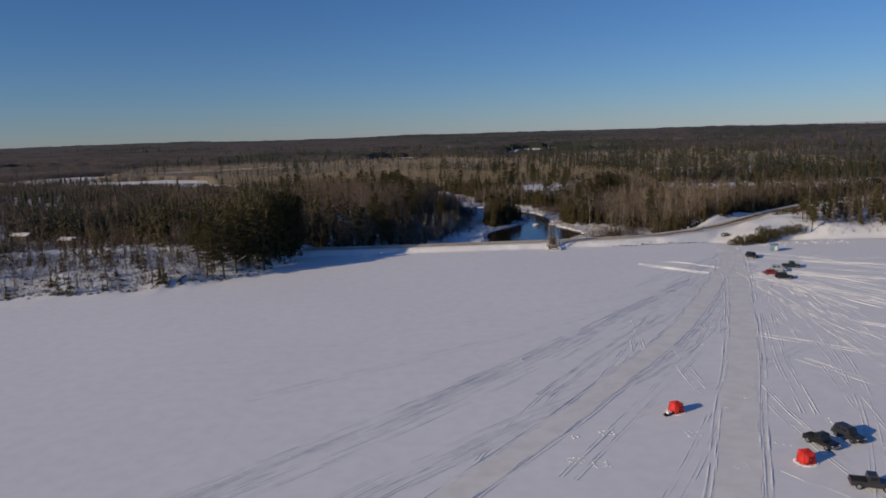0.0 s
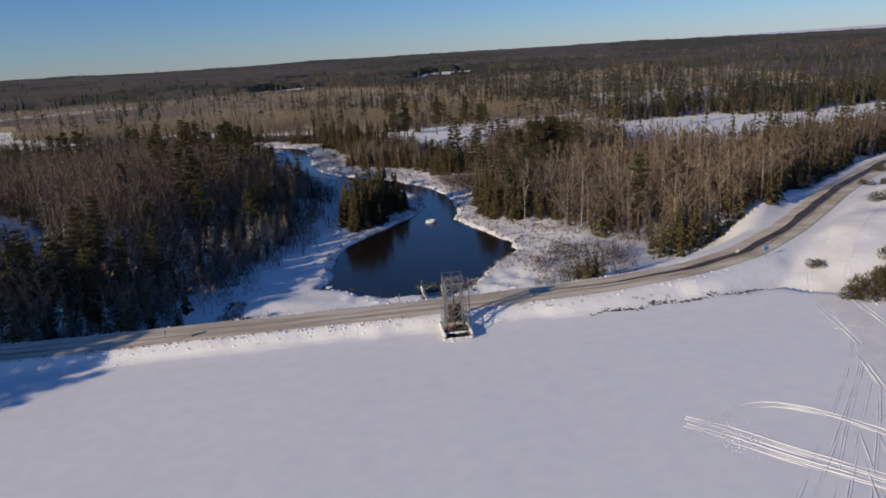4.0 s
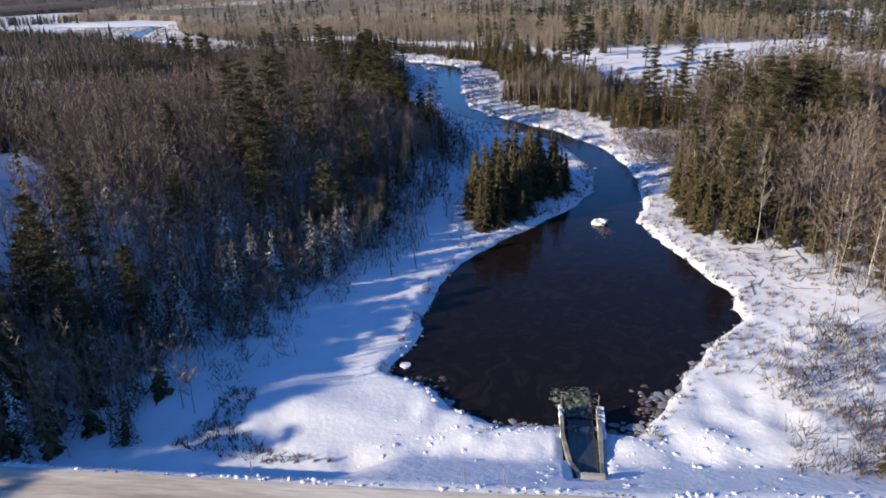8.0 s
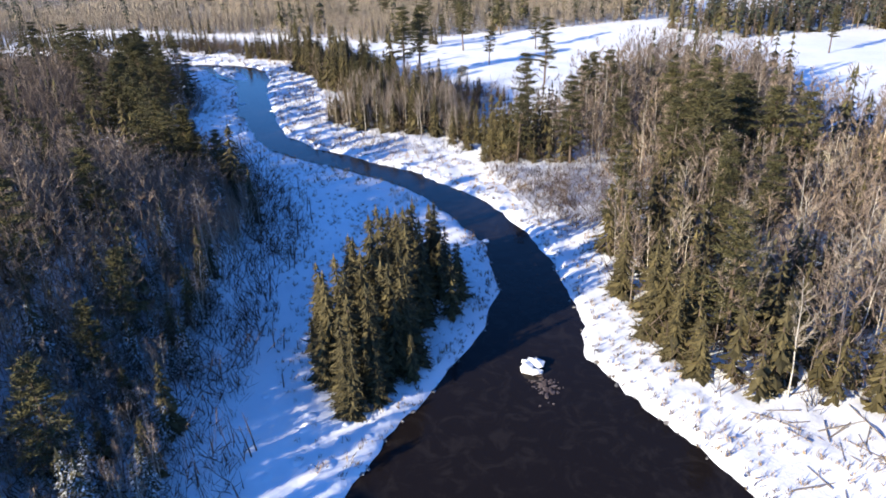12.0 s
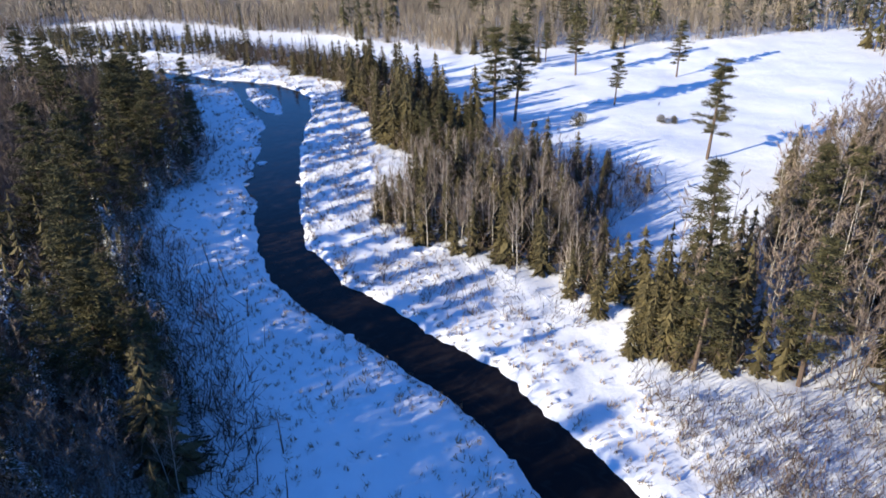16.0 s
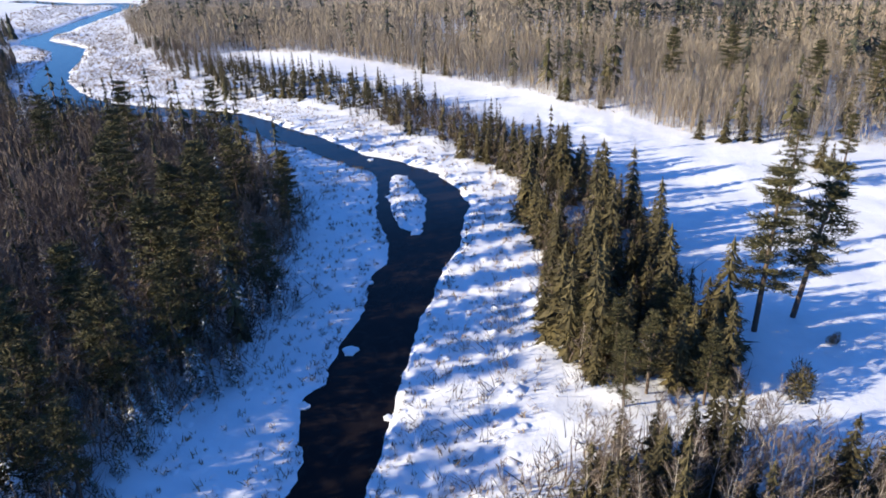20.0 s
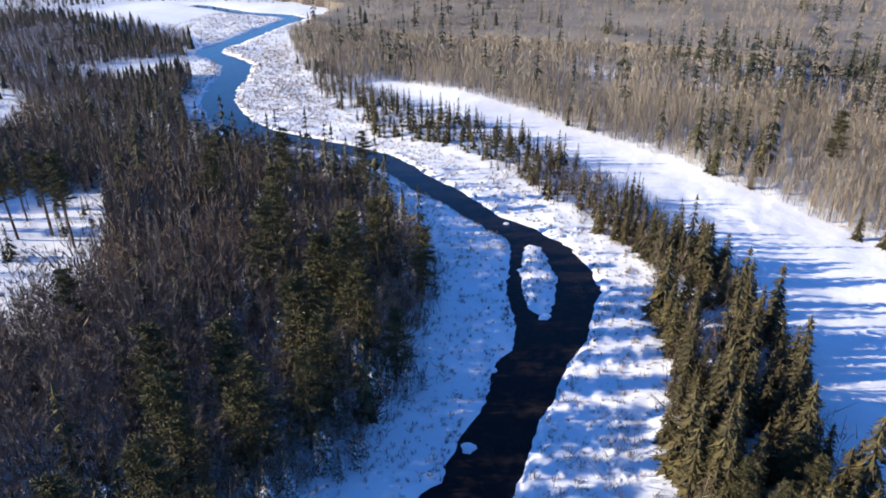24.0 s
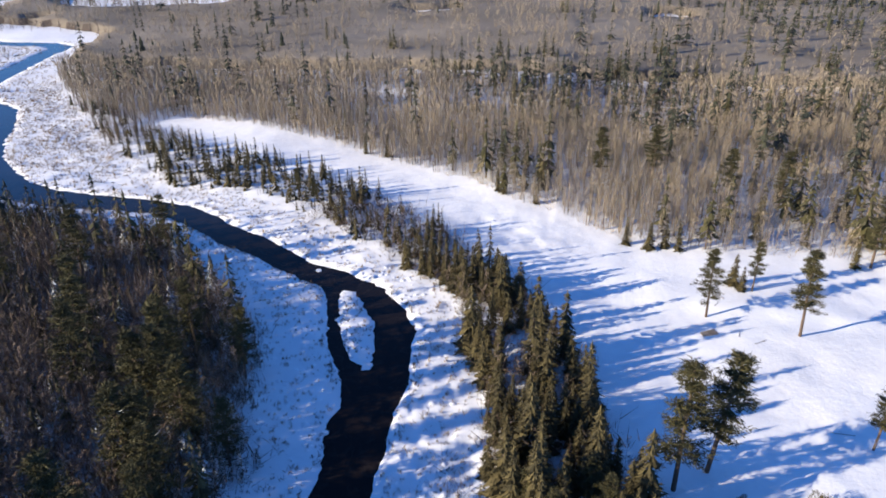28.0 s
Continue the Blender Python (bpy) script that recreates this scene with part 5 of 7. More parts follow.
# snow-covered tussocks on the banks
def tussock(seed):
    r = np.random.default_rng(seed)
    a = np.arange(6) * math.pi / 3
    ring = lambda q, z: np.stack([np.cos(a) * q * r.uniform(0.8, 1.25, 6), np.sin(a) * q * r.uniform(0.8, 1.25, 6), np.full(6, z) + r.uniform(-0.02, 0.02, 6)], 1)
    V = np.concatenate([ring(0.62, -0.1), ring(0.36, 0.07), [(0, 0, 0.11)]])
    F = [f for i in range(6) for f in ((i, (i + 1) % 6, 6 + (i + 1) % 6), (i, 6 + (i + 1) % 6, 6 + i), (6 + i, 6 + (i + 1) % 6, 12))]
    return V, np.array(F)


x, y = scatter([(-30, 470), (-60, 480), (-14, 360), (8, 320), (14, 262), (20, 262), (40, 300), (48, 300), (54, 320), (42, 345), (24, 365), (16, 400), (8, 440)], 1.35, 34)
d = -river(x, y)
k = (d > 1.2) & (d < 17) & (r0.uniform(size=len(x)) < 0.25 + 0.6 * vnoise(x, y, 6, 74))
ob = joined("snow_tussocks", [tussock(i) for i in range(5)], [M_SNOW], x[k], y[k], r0.uniform(0.4, 1.2, k.sum()), "low snow-covered tussocks on the marshy banks", "snow", 23)
ob.data.polygons.foreach_set("use_smooth", np.ones(len(ob.data.polygons), bool))
# rough marsh in the north-west
x, y = scatter([(-112, 487), (-84, 484), (-98, 505), (-112, 526), (-143, 545), (-173, 578), (-196, 620), (-212, 650), (-262, 634), (-250, 582), (-212, 566), (-181, 531), (-166, 514), (-140, 490)], 1.35, 33)
k = (-river(x, y) > 1.5) & (r0.uniform(size=len(x)) < 0.6 + 0.4 * vnoise(x, y, 9, 73))
joined("far_marsh_grass", PROTO_GRASS, [M_GRASS], x[k], y[k], r0.uniform(0.8, 2.2, k.sum()), "dry tan grass standing in the snowy marsh", "grass", 21)
# dry grass on the marshy banks
x, y = scatter([(-120, 455), (-60, 455), (-20, 410), (-14, 360), (8, 320), (20, 250), (62, 224), (62, 262), (50, 270), (54, 320), (24, 365), (12, 440), (-30, 470), (-100, 505), (-160, 560), (-190, 560)], 0.95, 31)
d = -river(x, y)
k = (d > 0.7) & (d < 26) & (r0.uniform(size=len(x)) < 0.55 + 0.4 * vnoise(x, y, 5, 71))
joined("marsh_grass", PROTO_GRASS, [M_GRASS], x[k], y[k], r0.uniform(0.5, 1.7, k.sum()), "dry tan grass tufts poking through the snow", "grass", 14)

# far forest out to the horizon
rf = np.random.default_rng(77)
n_far = 7500
rad = 330 * (4700 / 330) ** rf.uniform(0, 1, n_far) ** 1.15
ang_ = radians(90) + rf.uniform(-radians(66), radians(62), n_far)
x, y = 25 + rad * np.cos(ang_), 200 + rad * np.sin(ang_)
known = inside(LEFT_WOOD, x, y) | inside(RIGHT_WOOD, x, y) | inside(GREY_WOOD, x, y) | inside(EAST_WOOD, x, y) | inside(MARSH_WOOD, x, y)
open_ = inside([(-330, 590), (-285, 574), (-212, 566), (-181, 531), (-200, 506), (-198, 490), (-167, 502), (-152, 506), (-120, 474), (-60, 470), (20, 440), (60, 352), (102, 394), (125, 366), (160, 330), (235, 350), (236, 366), (276, 426), (207, 408), (184, 432), (142, 430), (90, 466), (-20, 506), (-108, 528), (-143, 546), (-196, 620), (-215, 660), (-330, 672)], x, y)
snowfield = (vnoise(x, y, 240, 81) > 0.72) & (rad < 1800)
k = ~known & ~open_ & ~snowfield & ~((x > -170) & (x < 125) & (y < 560)) & (y > np.interp(x, SHORE[:, 0], SHORE[:, 1]) + 6) & (np.abs(road_at(x, y)[0]) > 7)
x, y, rad = x[k], y[k], rad[k]
conif = vnoise(x, y, 330, 82) + 0.5 * vnoise(x, y, 90, 83) + rf.normal(0, 0.45, len(x)) > 0.5
grow = 1 + np.clip((rad - 500) / 1500, 0, 2.2)
# horizon conifers: crown shade is put into the colour
joined("horizon_spruce_wood", PROTO_SPRUCE_FAR, [M_BARK_DARK, M_CANOPY_SHADED], x[conif], y[conif], rf.uniform(0.8, 1.4, conif.sum()) * np.minimum(grow[conif], 1.5), "dark conifer forest reaching to the horizon", "trees", 15)
joined("horizon_bare_wood", PROTO_ASPEN_FAR, [M_BARK_GREY, M_TWIG_FAR], x[~conif], y[~conif], rf.uniform(0.7, 1.05, (~conif).sum()) * np.minimum(grow[~conif], 1.5), "leafless brown forest reaching to the horizon", "trees", 16)

# the crowns of the far forest, closed into one rough sheet
ra = 385 * (4780 / 385) ** np.linspace(0, 1, 190)
aa = radians(90) + np.linspace(-radians(68), radians(64), 290)
RA, AA = np.meshgrid(ra, aa, indexing="ij")
RA = RA * (1 + rf.uniform(-0.004, 0.004, RA.shape))
X, Y = 25 + RA * np.cos(AA), 200 + RA * np.sin(AA)
patchy = vnoise(X, Y, 330, 82) + 0.5 * vnoise(X, Y, 90, 83)
Z = height(X, Y) + np.where(RA < 800, 3.4, 6.5) + rf.uniform(-1, 1, X.shape) * np.where(inside(GREY_WOOD, X, Y), 0.45, np.where(RA < 800, 0.8, 2.2)) * (1 + 0.4 * (patchy > 0.36)) + 2.0 * (patchy > 0.36)
hole = ((vnoise(X, Y, 240, 81) > 0.7) & (RA < 1800)) | ((RA < 680) & ~inside(GREY_WOOD, X, Y) & (((X > -440) & (X < 190)) | (RA < 440))) | (vnoise(X, Y, 420, 84) > 0.86) | (inside(GREY_WOOD, X, Y) & ((Y < 600) | (vnoise(X, Y, 38, 85) > 0.72)))
Z = np.where(hole, Z - 14, Z)
na, nb = X.shape
i = np.arange((na - 1) * (nb - 1))
a0 = (i // (nb - 1)) * nb + i % (nb - 1)
cf = np.stack([a0, a0 + nb, a0 + nb + 1, a0 + 1], 1)
mi = (patchy[:-1, :-1].ravel() + rf.normal(0, 0.15, len(cf)) > 0.36).astype(int)
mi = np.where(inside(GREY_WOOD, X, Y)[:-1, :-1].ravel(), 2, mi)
tagged(new("far_canopy", np_mesh("far_canopy", np.stack([X.ravel(), Y.ravel(), Z.ravel()], 1), cf, [M_CANOPY_BROWN, M_CANOPY_SHADED, M_CANOPY_BARE], mi, True)), "distant leafless and conifer forest reaching to the horizon", "forest", kind="stuff")

# ---- the dam's gate tower ----
def bars(name, segs, r, mat, parent, label="", sides=6):
    bm = bmesh.new()
    for a, b_ in segs:
        rod(bm, a, b_, r, sides=sides)
    return part(name, bm, mat, parent, label)


def gate_tower():
    e = empty("gate_tower", 33.2, 207.4, 0.0)
    for sx in (-1.7, 1.7):
        bm = bmesh.new()
        box(bm, (0.22, 4.3, 1.2), (sx, -0.65, -0.55), 0, 0.04)
        part("side_wall", bm, M_CONCRETE, e)
    for y, h in ((-2.7, 0.75), (1.6, 1.7)):
        bm = bmesh.new()
        box(bm, (3.6, 0.22, h), (0, y, -0.5), 0, 0.04)
        part("end_wall", bm, M_CONCRETE, e)
    # flat black plate: the open intake's deep shade is put into its colour
    bm = bmesh.new()
    box(bm, (3.2, 4.1, 0.06), (0, -0.6, 0.1))
    part("well_shade_plate", bm, M_TYRE, e, "black plate that paints the deep shade of the open intake")
    for k, (y, w) in enumerate(((-0.3, 3.3), (0.35, 3.3), (1.0, 3.3), (-1.5, 3.3))):
        bm = bmesh.new()
        box(bm, (w, 0.34 if k < 3 else 0.16, 0.12), (0.0, y, 0.42 - 0.06 * (k == 3)), 0.015 * (k - 1), 0.02)
        part("deck_board", bm, M_RUST, e, "dark brown deck board")
    rr = random.Random(77)
    for run in (((-1.8, -2.75), (1.8, -2.75)), ((-1.72, -2.6), (-1.72, 1.4)), ((1.72, -2.6), (1.72, 1.4)), ((-1.6, -1.5), (1.6, -1.5)), ((-1.7, 1.62), (1.7, 1.62))):
        bm = bmesh.new()
        n = int(math.dist(*run) / 0.26)
        top = 0.24 if run[0][1] == run[1][1] == -2.75 else (1.2 if run[0][1] == 1.62 else (0.5 if run[0][1] == -1.5 else 0.66))
        for k in range(n):
            t = k / (n - 1)
            rock_mesh(bm, rr.uniform(0.15, 0.3), (run[0][0] + (run[1][0] - run[0][0]) * t, run[0][1] + (run[1][1] - run[0][1]) * t, top - 0.02), 0.6, 700 + k)
        part("snow_cap", bm, M_TRACK, e)
    for seg in (((-1.6, -2.6, 0.1), (-0.7, -0.3, 1.3)), ((1.6, -2.6, 0.1), (0.7, -0.3, 1.3)), ((-1.6, -2.6, 0.1), (-1.6, -0.2, 1.6)), ((1.6, -2.6, 0.1), (1.6, -0.2, 1.6))):
        bars("front_brace", [seg], 0.05, M_STEEL, e)
    for x in (-0.95, 0.95):
        for y in (-0.2, 1.3):
            bm = bmesh.new()
            box(bm, (0.16, 0.16, 5.6), (x, y, 0.9), 0, 0.02)
            part("leg", bm, M_STEEL, e)
    z = [1.2, 2.7, 4.2, 5.6, 6.4]
    for k in range(4):
        for y in (-0.2, 1.3):
            bars("brace", [((-0.95, y, z[k]), (0.95, y, z[k + 1])), ((0.95, y, z[k]), (-0.95, y, z[k + 1])), ((-0.95, y, z[k + 1]), (0.95, y, z[k + 1]))], 0.045, M_STEEL, e)
        for x in (-0.95, 0.95):
            bars("brace", [((x, -0.2, z[k]), (x, 1.3, z[k + 1])), ((x, -0.2, z[k + 1]), (x, 1.3, z[k + 1]))], 0.04, M_STEEL, e)
    bm = bmesh.new()
    box(bm, (2.5, 2.1, 0.14), (0, 0.55, 6.35), 0, 0.02)
    part("platform", bm, M_STEEL, e)
    for x in (-0.6, 0.0, 0.6):
        bm = bmesh.new()
        rod(bm, (x, 0.3, 6.75), (x, 0.8, 6.75), 0.3, sides=14)
        box(bm, (0.3, 0.5, 0.4), (x, 0.55, 6.45), 0, 0.02)
        part("hoist_drum", bm, M_STEEL, e)
    bars("gate_stem", [((0, 0.2, -0.5), (0, 0.2, 6.7))], 0.1, M_RUST, e, "dark gate stem", 10)
    for x, y in ((-1.2, -0.45), (1.2, -0.45), (-1.2, 1.55), (1.2, 1.55), (0, -0.45), (0, 1.55)):
        bars("rail_post", [((x, y, 6.4), (x, y, 7.4))], 0.03, M_STEEL, e)
    bars("handrail", [((-1.2, -0.45, zz), (1.2, -0.45, zz)) for zz in (6.9, 7.4)] + [((-1.2, 1.55, zz), (1.2, 1.55, zz)) for zz in (6.9, 7.4)] + [((x, -0.45, zz), (x, 1.55, zz)) for zz in (6.9, 7.4) for x in (-1.2, 1.2)], 0.025, M_STEEL, e)
    for x, y, h in ((-1.55, 0.2, 3.4), (-1.55, 1.5, 3.2), (1.55, 0.0, 3.8), (1.55, 1.5, 3.6), (-1.5, -1.2, 2.4), (1.6, -1.2, 2.2)):
        bars("guard_post", [((x, y, 0.8), (x, y, h))], 0.05, M_STEEL, e)
    for seg in (((-1.55, 0.2, 3.3), (-1.55, 1.5, 3.1)), ((1.55, 0, 3.7), (1.55, 1.5, 3.5)), ((-1.55, 0.2, 2.4), (-0.95, -0.2, 2.4)), ((1.55, 0, 2.6), (0.95, -0.2, 2.6)), ((-1.5, -1.2, 2.3), (-1.55, 0.2, 2.3)), ((1.6, -1.2, 2.1), (1.55, 0, 2.1))):
        bars("guard_rail", [seg], 0.035, M_STEEL, e)
    bars("mast", [((1.95, 0.4, 0.8), (1.95, 0.2, 7.0))], 0.06, M_WOODPOLE, e, "slender grey mast", 8)
    bm = bmesh.new()
    box(bm, (1.2, 0.05, 0.5), (-1.1, -0.95, 1.05), 0, 0.01)
    sign = part("warning_sign", bm, M_SIGN, e, "pale red-bordered warning board")
    for dz in (0.12, 0.42):
        bm = bmesh.new()
        box(bm, (0.95, 0.02, 0.09), (-1.1, -0.985, 1.0 + dz * 0.6))
        part("lettering", bm, M_REDPAINT, sign)
    # ribbed plate added between the legs to make the tower's inside darker
    bm = bmesh.new()
    box(bm, (1.5, 0.1, 2.4), (0, 0.45, 1.2), 0, 0.01)
    for zz in (1.4, 2.2, 3.0):
        box(bm, (1.6, 0.2, 0.12), (0, 0.42, zz), 0, 0.01)
    part("dark_filler_plate", bm, M_RUST, e, "dark rusty ribbed plate added to darken the tower's inside")
    for x, y, h in ((-1.2, 1.0, 5.2), (1.25, 0.9, 6.6), (1.5, 1.2, 5.4), (1.25, -0.35, 5.0), (-1.25, -0.3, 4.4)):
        bars("pipe", [((x, y, 0.5), (x, y, h))], 0.05, M_STEEL, e)
    bars("ladder", [((-0.95 - 0.28 * k, 1.36, 0.6), (-0.95 - 0.28 * k, 1.36, 6.3)) for k in (0, 1)] + [((-1.23, 1.36, 0.8 + 0.35 * k), (-0.95, 1.36, 0.8 + 0.35 * k)) for k in range(16)], 0.022, M_STEEL, e)
    return tagged(e, "steel lattice gate tower on a snowy concrete intake at the dam", "dam gate")


def plain(name, rgb, rough=0.5, metal=0.0):
    return two_scale(name, tuple(c * 0.88 for c in rgb), rgb, 2.0, 14.0, rough, metal, 0.05, 0.01)


M_SIGN, M_REDPAINT = plain("pale_sign_paint", (0.46, 0.38, 0.34)), plain("red_paint", (0.30, 0.09, 0.07))
M_GLASS, M_TYRE, M_CHROME = plain("dark_car_glass", (0.015, 0.017, 0.02), 0.08), plain("black_rubber", (0.02, 0.02, 0.02), 0.9), plain("chrome", (0.55, 0.55, 0.56), 0.25, 0.9)
M_LAMP_W, M_LAMP_R = plain("clear_lamp_lens", (0.75, 0.75, 0.72), 0.15), plain("red_lamp_lens", (0.4, 0.02, 0.02), 0.2)
gate_tower()

# ---- the sluice's outlet ----
def wall_run(bm, run, half, low):
    """An upright wall along points of (x, y, top)."""
    rows = []
    for i, (x, y, top) in enumerate(run):
        a, b_ = run[max(i - 1, 0)], run[min(i + 1, len(run) - 1)]
        d = Vector((b_[0] - a[0], b_[1] - a[1], 0)).normalized()
        n = Vector((-d.y, d.x, 0)) * half
        rows.append([bm.verts.new((x + sx * n.x, y + sx * n.y, z)) for sx, z in ((-1, low), (-1, top), (1, top), (1, low))])
    for p_, q_ in zip(rows[:-1], rows[1:]):
        for k in range(4):
            bm.faces.new((p_[k], p_[(k + 1) % 4], q_[(k + 1) % 4], q_[k]))
    bm.faces.new(rows[0])
    bm.faces.new(rows[-1][::-1])
    bmesh.ops.recalc_face_normals(bm, faces=bm.faces)


M_WETWALL = two_scale("stained_wet_concrete", (0.13, 0.125, 0.11), (0.34, 0.33, 0.295), 0.8, 7.0, 0.8, 0, 0.5, 0.03)


def sluice():
    ox, oy, oz = 32.7, 224.5, -2.6
    e = empty("sluice_outlet", ox, oy, oz)
    ys = (220.0, 221.3, 223.4, 226.2, 228.2, 230.4)
    tops = (2.55, 1.9, 1.2, 1.6, 1.7, 1.5)
    for side in (1, 2):
        sx = -0.16 if side == 1 else 0.16
        run = [(float(np.interp(y, CHANNEL[0], CHANNEL[side])) + sx - ox, y - oy, t) for y, t in zip(ys, tops)]
        bm = bmesh.new()
        wall_run(bm, run, 0.15, -0.3)
        wall = part("wing_wall", bm, M_WETWALL, e)
        bm = bmesh.new()
        rr = random.Random(40 + side)
        cap = []
        for k in range(16):
            yk = 226.2 + k * 0.28
            xk = float(np.interp(yk, CHANNEL[0], CHANNEL[side])) + sx * (2.0 if side == 2 else 1.2)
            cap.append((xk - ox + rr.uniform(-0.07, 0.07), yk - oy, 1.7 + rr.uniform(-0.14, 0.1) - 0.03 * abs(k - 8)))
        wall_run(bm, cap, 0.3 if side == 2 else 0.14, 1.2)
        bmesh.ops.bevel(bm, geom=list(bm.edges), offset=0.05, segments=1, affect="EDGES", clamp_overlap=True)
        part("snow_cap", bm, M_TRACK, wall)
        x1, y1, t1 = run[-1]
        bars("post", [((x1, y1 - 0.1, 0.2), (x1 + 0.05, y1, t1 + 1.1))], 0.05, M_WOODPOLE, e)
    bm = bmesh.new()
    box(bm, (1.75, 0.4, 3.4), (0.4, -4.75, -0.3), 0, 0.05)
    part("headwall", bm, M_CONCRETE, e)
    # near-black panel on the solid headwall paints the shade of an opening
    bm = bmesh.new()
    box(bm, (1.0, 0.08, 1.2), (0.4, -4.52, 0.35))
    part("culvert_shade_panel", bm, M_GLASS, e, "dark panel with the culvert opening's shade in its colour")
    return tagged(e, "concrete sluice outlet with snowy flared wing walls pouring into the pool", "sluice")


sluice()
# the race between the walls, and the broken water where it meets the pool
rs = np.random.default_rng(5)


def race(name, y0, y1, n, lift, mat, label):
    bm = bmesh.new()
    gys, nu = np.linspace(y0, y1, n), 17
    vv = []
    for yy in gys:
        lo_, hi_ = np.interp(yy, CHANNEL[0], CHANNEL[1]), np.interp(yy, CHANNEL[0], CHANNEL[2])
        out = max(0, yy - 230.2)
        lo_, hi_ = lo_ - out * 0.34, hi_ + out * 0.02
        for i in range(nu):
            t = i / (nu - 1)
            rag = 0.28 * math.sin(yy * 5.1 + i) * (out > 0) * (min(t, 1 - t) < 0.1)
            z = WATER_Z + 0.03 + 0.6 * (1 - smooth(221, 228.5, yy)) + float(rs.uniform(-0.2, 1)) * lift * (1 - smooth(232.5, y1, yy)) - 0.12 * smooth(231.5, 236.2, yy) - 0.09 * (min(t, 1 - t) < 0.07)
            vv.append(bm.verts.new((lo_ + (hi_ - lo_) * t + rag, yy, float(z))))
    for j in range(n - 1):
        for i in range(nu - 1):
            bm.faces.new([vv[j * nu + i], vv[j * nu + i + 1], vv[(j + 1) * nu + i + 1], vv[(j + 1) * nu + i]])
    return tagged(part(name, bm, mat), label, "water", kind="stuff")


m, nt, b = material("smooth_race_water", 0.12)
n1 = noise_node(nt, 1.2, 5, 0.7, (2.2, 0.3, 1))
nt.links.new(ramp(nt, n1.outputs[0], [(0.35, (0.02, 0.024, 0.026)), (0.7, (0.075, 0.085, 0.085))]).outputs[0], b.inputs["Base Color"])
add_bump(nt, b, n1.outputs[0], 0.3, 0.08)
race("sluice_race", 220.2, 229.7, 40, 0.02, m, "dark grey water sliding between the sluice walls")
m, nt, b = material("churning_water", 0.35)
n1 = noise_node(nt, 1.9, 7, 0.78, (1.4, 0.6, 1))
nt.links.new(ramp(nt, n1.outputs[0], [(0.43, (0.014, 0.016, 0.012)), (0.52, (0.10, 0.11, 0.065)), (0.62, (0.26, 0.27, 0.19)), (0.74, (0.6, 0.6, 0.53))]).outputs[0], b.inputs["Base Color"])
add_bump(nt, b, n1.outputs[0], 0.8, 0.2)
race("sluice_foam", 229.7, 236.2, 40, 0.22, m, "churning pale green foam where the sluice meets the pool")

# ---- riprap, rocks and ice ----
def loose(name, places_, mats, label, category, squash=0.6, kind="stuff"):
    bm = bmesh.new()
    for k, (x, y, z, r) in enumerate(places_):
        rock_mesh(bm, r, (x, y, z), squash, k)
    ob = part(name, bm, mats)
    return tagged(ob, label, category, kind=kind)


rk = []
for k in range(430):
    t = rs.uniform()
    x, y = 51.6 + 26 * t + rs.normal(0, 0.2), 208.2 + 2.7 * t + rs.normal(0, 0.24) + 0.3 * math.sin(t * 21)
    rk.append((x, y, ground_z(x, y) - 0.02, rs.uniform(0.06, 0.18) * (1 + (k % 9 == 0))))
loose("riprap_row", rk, M_RIPRAP, "row of dark riprap rocks half buried in snow", "rocks")
rk = []
for k in range(520):
    x = rs.uniform(-125, -40)
    y = np.interp(x, SHORE[:, 0], SHORE[:, 1]) + abs(rs.normal(0, 7)) + 0.3
    rk.append((x, y, ground_z(x, float(y)), rs.uniform(0.2, 0.7)))
loose("shore_rocks", rk, M_ROCK, "dark rocks along the snowy lake shore", "rocks")
rk = [(20.5 + rs.normal(0, 2.2), 225.5 + rs.normal(0, 1.3), 0, rs.uniform(0.1, 0.38)) for _ in range(70)] + [(40.5 + rs.normal(0, 2.4), 226.5 + rs.normal(0, 1.8), 0, rs.uniform(0.1, 0.4)) for _ in range(70)]
rk += [(32.7 + sx * rs.uniform(1.9, 3.6), rs.uniform(218, 229), 0, rs.uniform(0.08, 0.34)) for sx in (-1, 1) for _ in range(40)]
rk += [(rs.uniform(35, 48), rs.uniform(218.5, 234), 0, rs.uniform(0.07, 0.3)) for _ in range(170)]
while len(rk) < 520:
    x, y = rs.uniform(15, 50), rs.uniform(226, 246)
    if -1.6 < float(river(x, y)) < -0.35:
        rk.append((x, y, 0, rs.uniform(0.08, 0.34)))
rk = [(x, y, ground_z(x, y) - 0.12, r) for x, y, _, r in rk if float(river(x, y)) < -0.3]
loose("bank_blocks", rk, M_TRACK, "snow-covered blocks and rubble below the dam", "rubble")
# grit and ploughed crumbs along both edges of the road, in uneven drifts
def verge(n, seed, lo, hi, lake, size, lump):
    out = []
    while len(out) < n:
        x = rs.uniform(lo, hi)
        if float(vnoise(np.array([x]), np.array([3.0 * seed]), 4.5, seed)[0]) < rs.uniform(-0.5, 0.7):
            continue
        rz = float(np.interp(x, ROADLINE[:, 0], ROADLINE[:, 1]))
        y = rz + (-2.75 - abs(rs.normal(0, 0.45 * lump)) if lake else 2.8 + abs(rs.normal(0, 0.3 * lump)))
        out.append((x, y, ground_z(x, y) + 0.02, rs.uniform(*size)))
    return out


